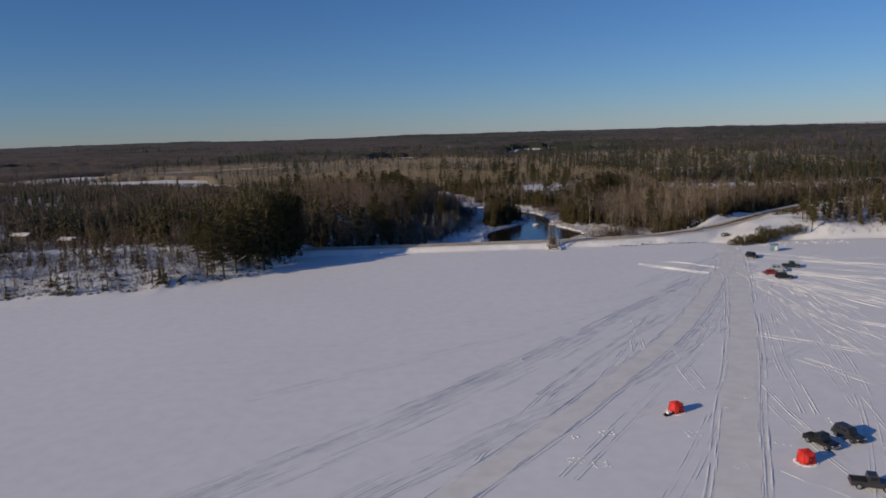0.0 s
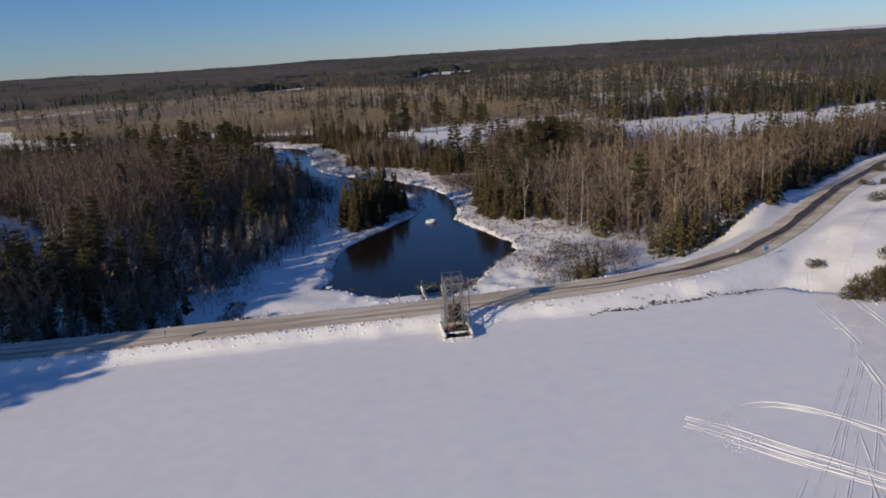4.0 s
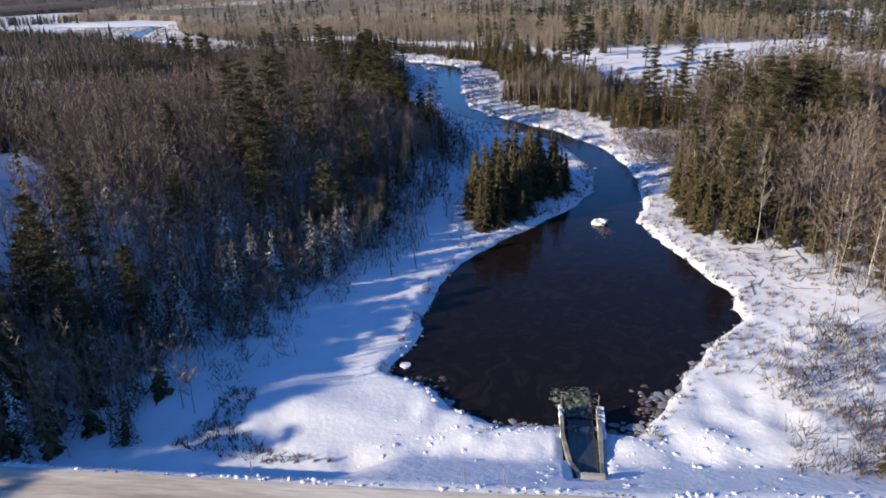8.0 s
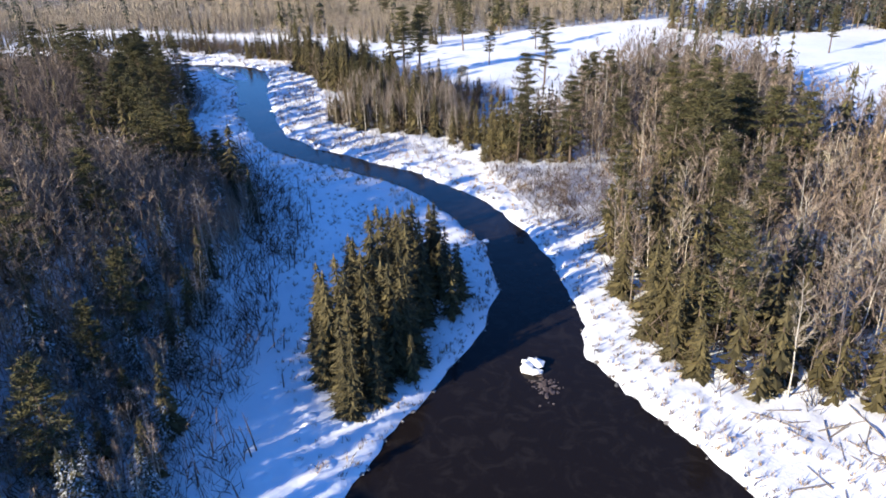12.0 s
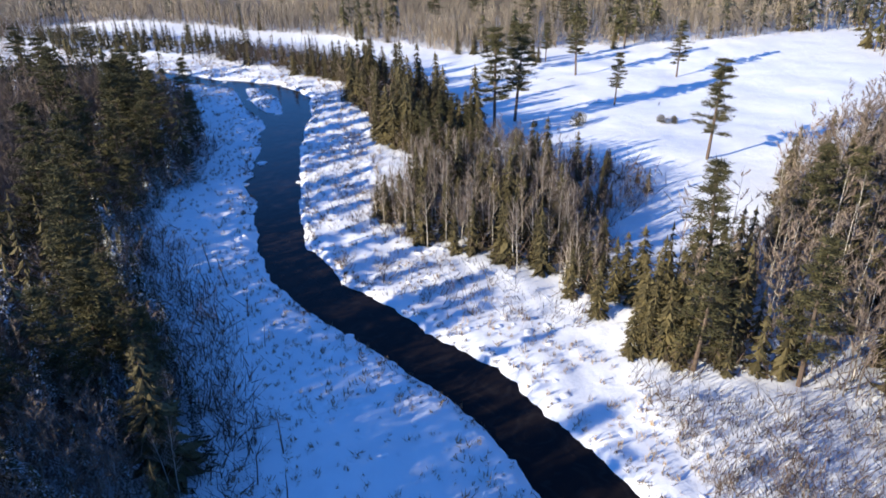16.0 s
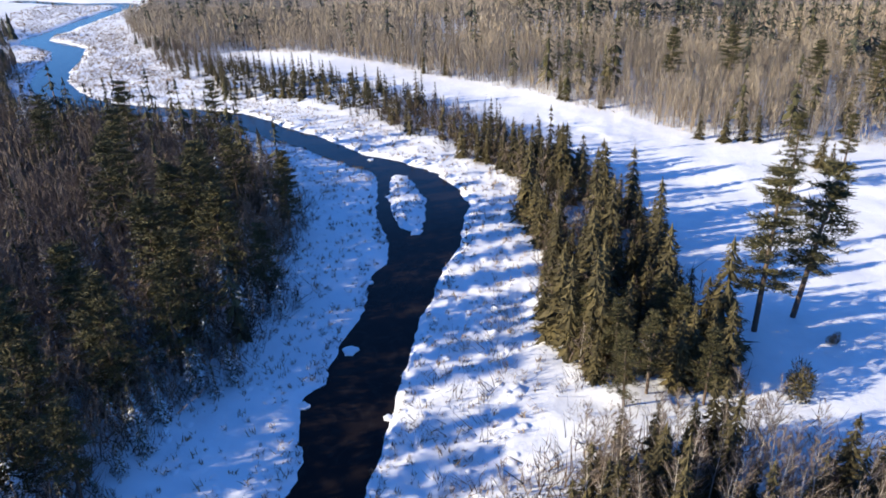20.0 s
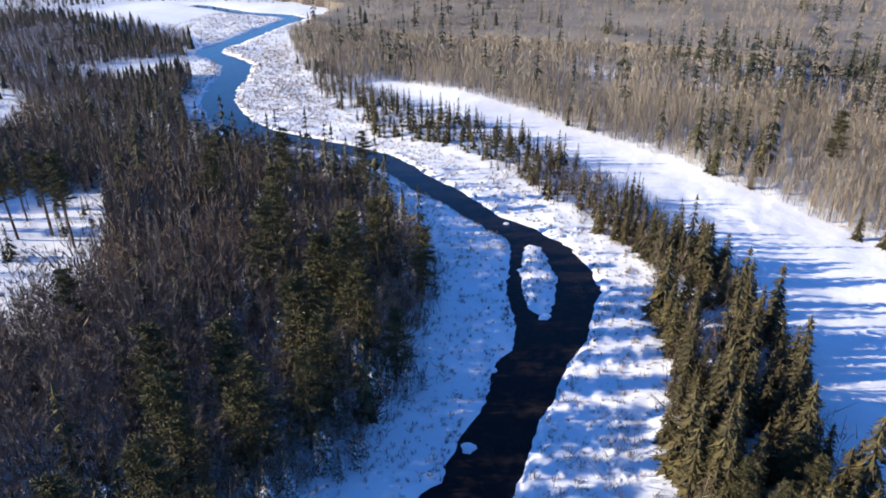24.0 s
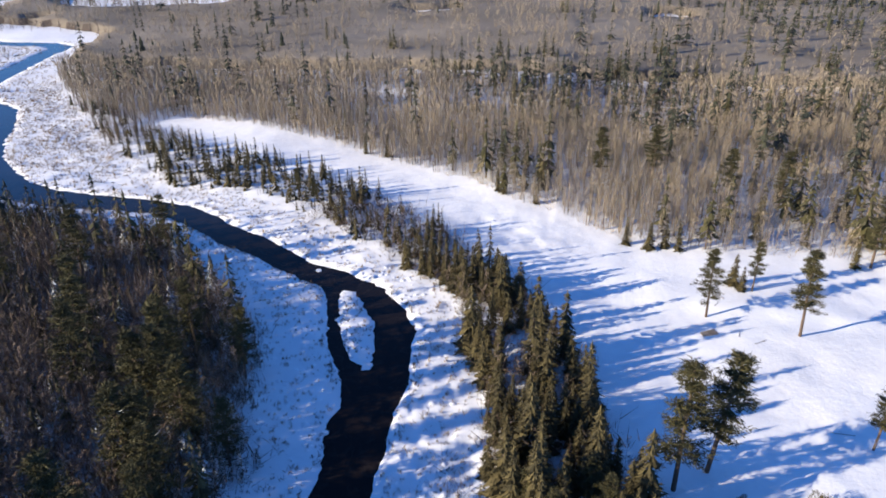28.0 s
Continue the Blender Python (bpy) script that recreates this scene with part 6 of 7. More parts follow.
loose("road_grit", verge(150, 95, -40, 72, True, (0.03, 0.10), 1.6) + verge(110, 96, -40, 72, False, (0.04, 0.12), 1), M_GRIT, "brown grit and ploughed crumbs along the road's edges", "grit", 0.6)
loose("road_windrow", verge(300, 97, -60, 74, True, (0.04, 0.2), 2.0) + verge(230, 98, -60, 74, False, (0.04, 0.22), 1.6), M_TRACK, "ploughed snow lumps along the road's edges", "snow", 0.55)
rk = []
for k in range(150):
    x = rs.uniform(-40, 78)
    y = 209.2 + 1.6 * rs.uniform() + (x > 52) * 0.6
    rk.append((x, y, ground_z(x, y) - 0.03, float(rs.uniform(0.05, 0.2))))
for k in range(34):
    a = rs.uniform(0, 6.283)
    x, y = 33.2 + math.cos(a) * rs.uniform(2.0, 2.6), 207.0 + math.sin(a) * rs.uniform(2.3, 3.2)
    rk.append((x, y, max(0.0, ground_z(x, y)) - 0.05, float(rs.uniform(0.12, 0.42))))
loose("slope_clods", rk, M_TRACK, "snow clods and drifted lumps along the dam's slope", "snow", 0.45)
# rim rocks at the water's edge
rk = []
while len(rk) < 260:
    x, y = rs.uniform(12, 54), 227 + 73 * rs.uniform() ** 2
    if abs(float(river(x, y)) + 0.1) < 0.35:
        rk.append((x, y, WATER_Z + 0.0, float(rs.uniform(0.1, 0.3) * rs.uniform(0.6, 1.3))))
loose("edge_rocks", rk, M_ROCK, "dark wet rocks along the edge of the pool", "rocks", 0.45)

# the rock with a snow cap that stands in the pool, and drowned stones behind it
e = empty("pool_rock", 37.9, 277.4, WATER_Z - 0.2)
bm = bmesh.new()
rock_mesh(bm, 0.8, (0, 0, 0.1), 0.5, 5)
part("rock", bm, M_ROCK, e)
bm = bmesh.new()
for k, (x, y, r) in enumerate(((-0.5, -0.1, 0.8), (0.55, 0.4, 0.75), (0.05, -0.75, 0.6), (0.25, 1.05, 0.45), (-0.35, 0.9, 0.4))):
    rock_mesh(bm, r, (x, y, 0.45), 0.5, 60 + k)
part("snow_cap", bm, M_TRACK, e, "rounded white snow cap")
tagged(e, "snow-capped rock standing in the black pool", "rock")
rk = [(38.3 + rs.normal(0, 0.55), 274.6 + rs.normal(0, 1.0), WATER_Z - 0.02, rs.uniform(0.07, 0.2)) for _ in range(120)]
M_DROWNED = two_scale("brown_wet_stones", (0.07, 0.045, 0.03), (0.20, 0.15, 0.11), 1.0, 8.0, 0.4)
rk += [(17.2 + rs.normal(0, 1.5), 233.6 + rs.normal(0, 1.0), WATER_Z - 0.02, rs.uniform(0.12, 0.4)) for _ in range(90)] + [(39.8 + rs.normal(0, 1.4), 231.6 + rs.normal(0, 1.5), WATER_Z - 0.02, rs.uniform(0.12, 0.4)) for _ in range(80)]
loose("drowned_stones", rk, M_DROWNED, "brown stones just breaking the water", "stones", 0.35)

def floe(x, y, r, seed, label):
    bm = bmesh.new()
    rr = random.Random(seed)
    top, bot, n = [], [], 14
    for k in range(n):
        a = k * 2 * math.pi / n
        q = r * rr.uniform(0.75, 1.15)
        top.append(bm.verts.new((math.cos(a) * q * 0.94, math.sin(a) * q * 0.94, 0.14)))
        bot.append(bm.verts.new((math.cos(a) * q, math.sin(a) * q, -0.06)))
    c = bm.verts.new((0, 0, 0.2))
    for k in range(n):
        bm.faces.new((top[k], top[(k + 1) % n], c))
        bm.faces.new((bot[k], bot[(k + 1) % n], top[(k + 1) % n], top[k]))
    bm.faces.new(bot[::-1])
    ob = part("ice_floe", bm, M_TRACK)
    ob.location = (x, y, WATER_Z)
    return tagged(ob, label, "ice", "ice patches on the river")


for x, y, r, sd in ((-0.2, 393.4, 0.9, 1), (-0.9, 384.2, 0.6, 2), (39.3, 306, 0.5, 3), (16.5, 237.2, 0.6, 4), (-3.6, 407.2, 0.5, 5), (18.8, 342.3, 0.5, 6), (7.2, 384.5, 0.5, 7), (15.6, 239.0, 0.35, 8), (-20, 448.9, 0.6, 9), (30.6, 340.3, 0.4, 10)):
    floe(x, y, r, sd, "small white snow-covered ice patch on black water")
# shelf ice along the pool's shore
rk = []
for x, y, n in ((17.3, 233.2, 26), (40.3, 233.6, 18), (36.9, 228.9, 14)):
    rk += [(x + rs.normal(0, 1.0), y + rs.normal(0, 0.6), WATER_Z + 0.01, rs.uniform(0.2, 0.5)) for _ in range(n)]
while len(rk) < 100:
    x, y = rs.uniform(20, 48), rs.uniform(226, 244)
    if abs(float(river(x, y)) - 0.15) < 0.4:
        rk.append((x, y, WATER_Z + 0.01, rs.uniform(0.12, 0.5)))
loose("shelf_ice", rk, M_ICE, "grey broken shelf ice at the edge of the pool", "ice", 0.18)

# brushy hollow and drift lines beside the dam
x, y = scatter([(-1, 223), (3, 222.6), (9, 221.8), (13.5, 222.2), (8, 223.4), (4, 225.6), (4, 231), (1.5, 231), (0.5, 226)], 0.55, 91)
M_BRUSH = leafy("dead_brown_brush", (0.05, 0.035, 0.025), (0.13, 0.09, 0.06))
joined("hollow_brush", PROTO_GRASS, [M_BRUSH], x, y, rs.uniform(0.8, 1.6, len(x)), "dark dead brush in a snowy hollow by the dam", "brush", 92)
x, y = scatter([(-40, 209.6), (80, 209.6), (80, 211.0), (-40, 210.9)], 0.8, 93)
k = rs.uniform(size=len(x)) < 0.35
joined("roadside_weeds", PROTO_GRASS, [M_GRASS], x[k], y[k], rs.uniform(0.4, 0.9, k.sum()), "dry weeds on the dam's snowy slope", "weeds", 94)

# ---- dead trunks, sticks and logs ----
def dead_stick(x, y, h, lean, turn, seed):
    r = np.random.default_rng(seed)
    e = new("dead_trunk")
    a = radians(turn)
    dx, dy = math.cos(a) * lean, math.sin(a) * lean
    v, f = tube([(0, 0, -0.3), (dx * 0.5 + r.normal(0, 0.04), dy * 0.5, h * 0.5), (dx, dy, h)], [0.075, 0.055, 0.02], 6)
    ob = new("trunk", np_mesh("trunk", v, f, [M_BARK_DARK]))
    ob.parent = e
    for k in range(4):
        u = r.uniform(0.4, 0.9)
        st = np.array((dx * u, dy * u, h * u))
        v, f = tube([st, st + r.normal(0, 0.35, 3) * (1, 1, 0.4) + (0, 0, 0.2)], [0.025, 0.006], 4)
        br = new("branch_stub", np_mesh("branch_stub", v, f, [M_BARK_DARK]))
        br.parent = e
    e.matrix_basis = pose(x, y, ground_z(x, y))
    return tagged(e, "thin dead grey-brown trunk leaning out of the snow", "dead tree", "dead trunks on the marsh")


for k in range(46):
    if k < 6:
        x, y = ((1.9, 347.8), (10.1, 266.3), (-1.4, 354), (12.5, 290), (15.5, 301), (14, 322))[k]
    else:
        y = rs.uniform(255, 362)
        x = np.interp(y, [255, 275, 300, 330, 362], [9, 14, 15, 12, -4]) + rs.uniform(-3, 4)
    dead_stick(float(x), float(y), rs.uniform(1.6, 4.0), rs.uniform(0.1, 0.9), rs.uniform(0, 360), 500 + k)


def fallen_log(x, y, ln, turn):
    bm = bmesh.new()
    z = ground_z(x, y)
    a = radians(turn)
    c, s = math.cos(a) * ln / 2, math.sin(a) * ln / 2
    rod(bm, (x - c, y - s, ground_z(x - c, y - s) + 0.03), (x + c, y + s, ground_z(x + c, y + s) + 0.05), 0.06 if y < 300 else 0.045, 0.03, 7)
    rod(bm, (x, y, z + 0.05), (x + c * 0.4 + s * 0.1, y + s * 0.4 - c * 0.1, z + 0.3), 0.025, 0.01, 5)
    return tagged(part("fallen_log", bm, M_WOODPOLE), "dark fallen log half buried in snow", "log", "fallen logs")


for k in range(46):
    if k < 10 or k >= 26:
        x, y = 53 + rs.uniform(0, 9), 255 + rs.uniform(0, 12)
    elif k < 18:
        x, y = 54 + rs.uniform(0, 12), 362 + rs.uniform(0, 10)
    else:
        x, y = 46 + rs.uniform(0, 30), 415 + rs.uniform(0, 40)
    fallen_log(float(x), float(y), rs.uniform(1.8, 4.5) * (1 if k < 18 or k >= 26 else 0.7), rs.uniform(0, 180))
e = empty("plank_stack", 46.5, 438.7, ground_z(46.5, 438.7), 25)
for k in range(4):
    bm = bmesh.new()
    box(bm, (2.6, 0.22, 0.1), (0, k * 0.3 - 0.45, 0.02 + 0.03 * (k % 2)), 0.05 * k)
    part("plank", bm, M_WOODPOLE, e)
tagged(e, "dark planks lying on the snowy meadow", "planks")

# small trees that stand alone: roadside pair below the dam, meadow bushes
def bush_at(x, y, h, seed, label, cat="bush", wide=1.0):
    e = _first.get(("juniper_bush", label, seed % 3))
    if e is None:
        e = tree_proto("juniper_bush", BUSH[seed % 3], (M_BARK_DARK, M_SPRUCE), label, cat, "dark evergreen bushes")
        _first[("juniper_bush", label, seed % 3)] = e
    else:
        e = copy_thing(e, Matrix.Identity(4))
    e.matrix_basis = pose(x, y, ground_z(x, y) - 0.05, 0, 0, seed * 47 % 360) @ Matrix.Diagonal((h / 13 * wide, h / 13 * wide, h / 13, 1))


def evergreen_bush(seed, h, n):
    """A rounded, dense evergreen bush of several leaders."""
    r = np.random.default_rng(seed)
    c = np.stack([r.normal(0, 0.32 * h, 5), r.normal(0, 0.32 * h, 5), r.uniform(0.2, 0.5, 5) * h], 1)
    k = r.integers(0, 5, n)
    w = r.normal(size=(n, 3))
    w /= np.linalg.norm(w, axis=1, keepdims=True)
    q = c[k] + w * np.array((0.42, 0.42, 0.46)) * h * r.uniform(0.55, 1.0, (n, 1))
    q[:, 2] = np.abs(q[:, 2])
    return tube([(0, 0, -0.2), (0.05, 0, h * 0.5)], [0.07 * h / 4, 0.03], 5), slivers(q, w + r.normal(0, 0.5, (n, 3)) + (0, 0, 0.4), r.uniform(0.35, 0.8, n) * h / 4, 0.17 * h / 4, r)


BUSH = [evergreen_bush(400 + i, 13.0, 1100) for i in range(3)]
for k, (x, y, h) in enumerate(((86.1, 203.9, 2.6), (87.6, 205.2, 2.8), (90, 206, 3.0), (92.7, 206.6, 3.0), (95, 208, 3.2), (98, 209, 3.4), (100.9, 210.5, 3.3), (104, 211.4, 3.2), (107.9, 212.2, 3.0), (93.5, 209.5, 2.8), (97, 212, 2.6),
                               (86.5, 214.9, 1.6), (113.9, 235.7, 2.4), (116.1, 233.3, 2.2), (118.6, 234.6, 2.3), (125.5, 255.7, 1.6), (128.5, 254, 1.5), (136.6, 266.8, 1.7), (158.9, 286.4, 2.0), (150, 279.5, 1.6))):
    bush_at(x, y, h, k, "dark green rounded evergreen bush beside the access track")
for k, (x, y, h) in enumerate(((67.8, 402.3, 1.8), (69.4, 401.5, 1.5), (53.4, 404.1, 2.6), (40.9, 394.5, 3.2), (45.5, 403.5, 1.2),)):
    bush_at(x, y, h, k + 30, "small evergreen standing alone in the snow", "tree", 0.7)

# ---- utility poles and wires, signs, posts ----
def utility_pole(x, y, h):
    z = ground_z(x, y)
    e = empty("utility_pole", x, y, z)
    bars("pole", [((0, 0, -0.5), (0, 0, h))], 0.13, M_WOODPOLE, e, sides=10)
    bm = bmesh.new()
    box(bm, (0.12, 2.0, 0.12), (0, 0, h - 0.5))
    part("cross_arm", bm, M_WOODPOLE, e)
    for s in (-0.85, 0.85):
        bars("insulator", [((0, s, h - 0.38), (0, s, h - 0.18))], 0.05, M_GLASS, e)
    return tagged(e, "grey wooden utility pole with a cross-arm", "utility pole", "utility poles")


utility_pole(-34, 228.6, 8.8)
utility_pole(96.0, 244.5, 8.0)
utility_pole(137, 262, 9.0)
za, zb = ground_z(-34, 228.6) + 8.62, ground_z(96.0, 244.5) + 7.82
for s in (-0.85, 0.85):
    bm = bmesh.new()
    for k in range(28):
        p = [(-34 + 130 * t, 228.6 + 15.9 * t + s, za + (zb - za) * t - 4 * 1.1 * t * (1 - t)) for t in (k / 28, (k + 1) / 28)]
        rod(bm, *p, 0.005, sides=4)
    tagged(part("power_line", bm, M_TYRE), "thin power line crossing above the pool", "wire", "power lines")


def road_sign(x, y, h, col, label, w=0.6, turn=10):
    e = empty("road_sign", x, y, ground_z(x, y), turn)
    bars("post", [((0, 0, -0.2), (0, 0, h))], 0.035, M_STEEL, e)
    bm = bmesh.new()
    box(bm, (w, 0.03, w * 0.8), (0, -0.05, h - w * 0.7), 0, 0.01)
    part("sign_plate", bm, col, e)
    return tagged(e, label, "road sign", "roadside signs")


M_BLUE, M_WHITE = plain("blue_sign_paint", (0.06, 0.22, 0.55)), plain("white_paint", (0.75, 0.75, 0.73))
road_sign(76.6, 217.9, 2.0, M_WHITE, "small pale road sign on a steel post")
road_sign(81.8, 219.0, 1.6, M_BLUE, "small blue sign on a steel post at the track", 0.8)
road_sign(-2.8, 210.2, 1.7, M_WHITE, "pale sign seen edge-on beside the dam road", 0.75, 88)
for k, (x, y) in enumerate(((26.6, 210.4), (26.9, 217.6), (24.2, 217.1), (9, 217), (-14, 216.6))):
    e = empty("marker_post", x, y, ground_z(x, y))
    bars("post", [((0, 0, -0.2), (0.03, 0, 1.3))], 0.045, M_WOODPOLE, e)
    tagged(e, "thin marker post at the edge of the dam road", "post", "marker posts")

bm = bmesh.new()
box(bm, (0.6, 0.16, 0.05), (51.2, 207.6, ground_z(51.2, 207.6) + 0.1), 0.5, 0.01)
box(bm, (0.16, 0.06, 0.25), (50.9, 207.5, ground_z(51.2, 207.6) + 0.2), 0.5, 0.01)
tagged(part("fallen_marker", bm, M_REDPAINT), "small red marker board lying on the snow", "marker")

# ---- vehicles, tents and the hut on the ice ----
def car_paint(name, rgb):
    return two_scale(name, tuple(c * 0.9 for c in rgb), rgb, 1.0, 20.0, 0.3, 0.25, 0.0)


def vehicle(name, style, paint, x, y, turn, label, ln=4.4, z=None):
    """A car with its nose along +x; style: pickup, suv or car."""
    w, e = ln * 0.40, empty(name, x, y, ground_z(x, y) if z is None else z, turn)
    hb = {"pickup": 0.22, "suv": 0.22, "car": 0.19}[style] * ln
    lo, roof = 0.085 * ln, {"pickup": 0.40, "suv": 0.40, "car": 0.32}[style] * ln
    bm = bmesh.new()
    prof = {"pickup": [(-0.5, lo), (-0.5, hb), (-0.11, hb), (-0.1, hb * 1.02), (0.18, hb * 1.02), (0.46, hb * 0.93), (0.5, hb * 0.78), (0.5, lo)],
            "suv": [(-0.5, lo), (-0.5, hb), (0.2, hb * 1.03), (0.45, hb * 0.94), (0.5, hb * 0.78), (0.5, lo)],
            "car": [(-0.5, lo), (-0.5, hb * 0.9), (-0.42, hb), (0.16, hb * 1.0), (0.45, hb * 0.85), (0.5, hb * 0.65), (0.5, lo)]}[style]
    ring = [[bm.verts.new((px * ln, s * w / 2 * (0.95 if pz > lo else 1.0), pz)) for px, pz in prof] for s in (-1, 1)]
    n = len(prof)
    for k in range(n):
        bm.faces.new((ring[0][k], ring[0][(k + 1) % n], ring[1][(k + 1) % n], ring[1][k]))
    bm.faces.new(ring[0][::-1])
    bm.faces.new(ring[1])
    bmesh.ops.recalc_face_normals(bm, faces=bm.faces)
    bmesh.ops.bevel(bm, geom=list(bm.edges), offset=0.04, segments=2, affect="EDGES", clamp_overlap=True)
    body = part("body", bm, paint, e)
    c0, c1 = {"pickup": (-0.12, 0.2), "suv": (-0.48, 0.22), "car": (-0.36, 0.2)}[style]
    bm = bmesh.new()
    g = box(bm, ((c1 - c0) * ln, w * 0.92, roof - hb + 0.06), ((c0 + c1) / 2 * ln, 0, hb - 0.05), 0, 0.05, ((0.72 if style != "car" else 0.6), 0.86), -0.02 * ln)
    part("cabin", bm, paint, e)
    ht = roof - hb
    for s in (-1, 1):
        nwin = 2 if style != "pickup" else 1
        for k in range(nwin):
            a, b_ = c0 + (c1 - c0) * (0.17 + 0.36 * k if nwin > 1 else 0.22), c0 + (c1 - c0) * (0.46 + 0.34 * k if nwin > 1 else 0.76)
            bm = bmesh.new()
            box(bm, ((b_ - a) * ln, 0.03, ht * 0.55), ((a + b_) / 2 * ln, s * w * 0.445, hb + ht * 0.2), 0, 0.01)
            for v in bm.verts:
                v.co.y -= s * (v.co.z - hb) * 0.09
            part("side_window", bm, M_GLASS, body)
        for px in (-0.31, 0.32):
            bm = bmesh.new()
            rod(bm, (px * ln, s * (w / 2 - 0.16), 0.085 * ln), (px * ln, s * (w / 2 + 0.02), 0.085 * ln), 0.083 * ln, sides=18)
            tyre = part("wheel", bm, M_TYRE, e)
            bm = bmesh.new()
            rod(bm, (px * ln, s * (w / 2), 0.085 * ln), (px * ln, s * (w / 2 + 0.035), 0.085 * ln), 0.05 * ln, sides=12)
            part("rim", bm, M_CHROME, tyre)
        for px, mt, nm in ((0.495, M_LAMP_W, "headlight"), (-0.5, M_LAMP_R, "tail_light")):
            bm = bmesh.new()
            box(bm, (0.05, w * 0.18, 0.14), (px * ln, s * w * 0.36, hb * 0.66), 0, 0.015)
            part(nm, bm, mt, body)
    for px, tp in ((c1, -1), (c0, 1)):
        bm = bmesh.new()
        box(bm, (0.03, w * 0.72, ht * 0.62), (0, 0, 0), 0, 0.008)
        lean = (0.30 if style != "car" else 0.55) * tp * (1 if tp < 0 else 0.6)
        bmesh.ops.transform(bm, matrix=Matrix.Translation(((px + (-0.045 if tp < 0 else 0.03)) * ln + 0.02 * -tp, 0, hb + ht * 0.16)) @ Matrix.Rotation(lean, 4, "Y"), verts=bm.verts)
        part("windscreen" if tp < 0 else "rear_window", bm, M_GLASS, body)
    for px in (0.505, -0.505):
        bm = bmesh.new()
        box(bm, (0.09, w * 0.98, 0.16), (px * ln, 0, lo + 0.03), 0, 0.03)
        part("bumper", bm, M_CHROME if style == "pickup" else M_TYRE, e)
    if style == "pickup":
        bm = bmesh.new()
        box(bm, (0.34 * ln, w * 0.8, 0.03), (-0.31 * ln, 0, hb + 0.006))
        part("cargo_bed", bm, M_TYRE, e, "dark open cargo bed")
    return tagged(e, label, {"pickup": "pickup truck", "suv": "suv", "car": "car"}[style], "parked vehicles")


P_BLACK, P_DARK, P_RED, P_SILVER, P_GREEN = car_paint("black_car_paint", (0.02, 0.02, 0.022)), car_paint("charcoal_car_paint", (0.05, 0.05, 0.055)), car_paint("red_car_paint", (0.35, 0.03, 0.03)), car_paint("silver_car_paint", (0.42, 0.45, 0.47)), car_paint("dark_green_car_paint", (0.03, 0.05, 0.045))
vehicle("pickup_truck", "pickup", P_BLACK, 39.9, 72.6, -67, "black pickup truck parked on the snowy ice", 3.6)
vehicle("suv", "suv", P_DARK, 43.6, 73.9, -75, "charcoal sport utility vehicle parked on the ice", 3.5)
vehicle("pickup_truck", "pickup", P_DARK, 39.6, 63.2, -20, "charcoal pickup truck parked by the red tents", 3.6)
vehicle("car", "car", P_RED, 76.1, 161.6, -10, "red car parked on the frozen lake", 3.5)
vehicle("suv", "suv", P_SILVER, 79.4, 165.0, -25, "silver sport utility vehicle parked on the frozen lake", 3.6)
vehicle("suv", "suv", P_BLACK, 76.6, 156.6, -15, "black sport utility vehicle parked on the frozen lake", 3.6)
vehicle("pickup_truck", "pickup", P_GREEN, 84.2, 168.6, -12, "dark green pickup truck parked on the frozen lake", 4.0)
vehicle("suv", "suv", P_BLACK, 81.2, 183.2, -70, "black sport utility vehicle on the packed snow track", 3.6)
vehicle("pickup_truck", "pickup", P_SILVER, 136.5, 257.6, 25, "silver pickup truck parked by the road", 4.2)
vehicle("suv", "suv", P_BLACK, 154.4, 272.6, 35, "black sport utility vehicle by the road", 4.0)
vehicle("car", "car", P_RED, 124.7, 243.4, 10, "red car parked beside the white shed", 3.5)
vehicle("suv", "suv", P_DARK, 128.2, 246.8, 20, "dark sport utility vehicle beside the white shed", 3.9)

M_TENT = two_scale("red_tent_cloth", (0.55, 0.02, 0.012), (0.75, 0.04, 0.02), 1.2, 9.0, 0.7, 0, 0.3, 0.03)
M_TENT2 = plain("dark_red_tent_panel", (0.16, 0.012, 0.012), 0.8)


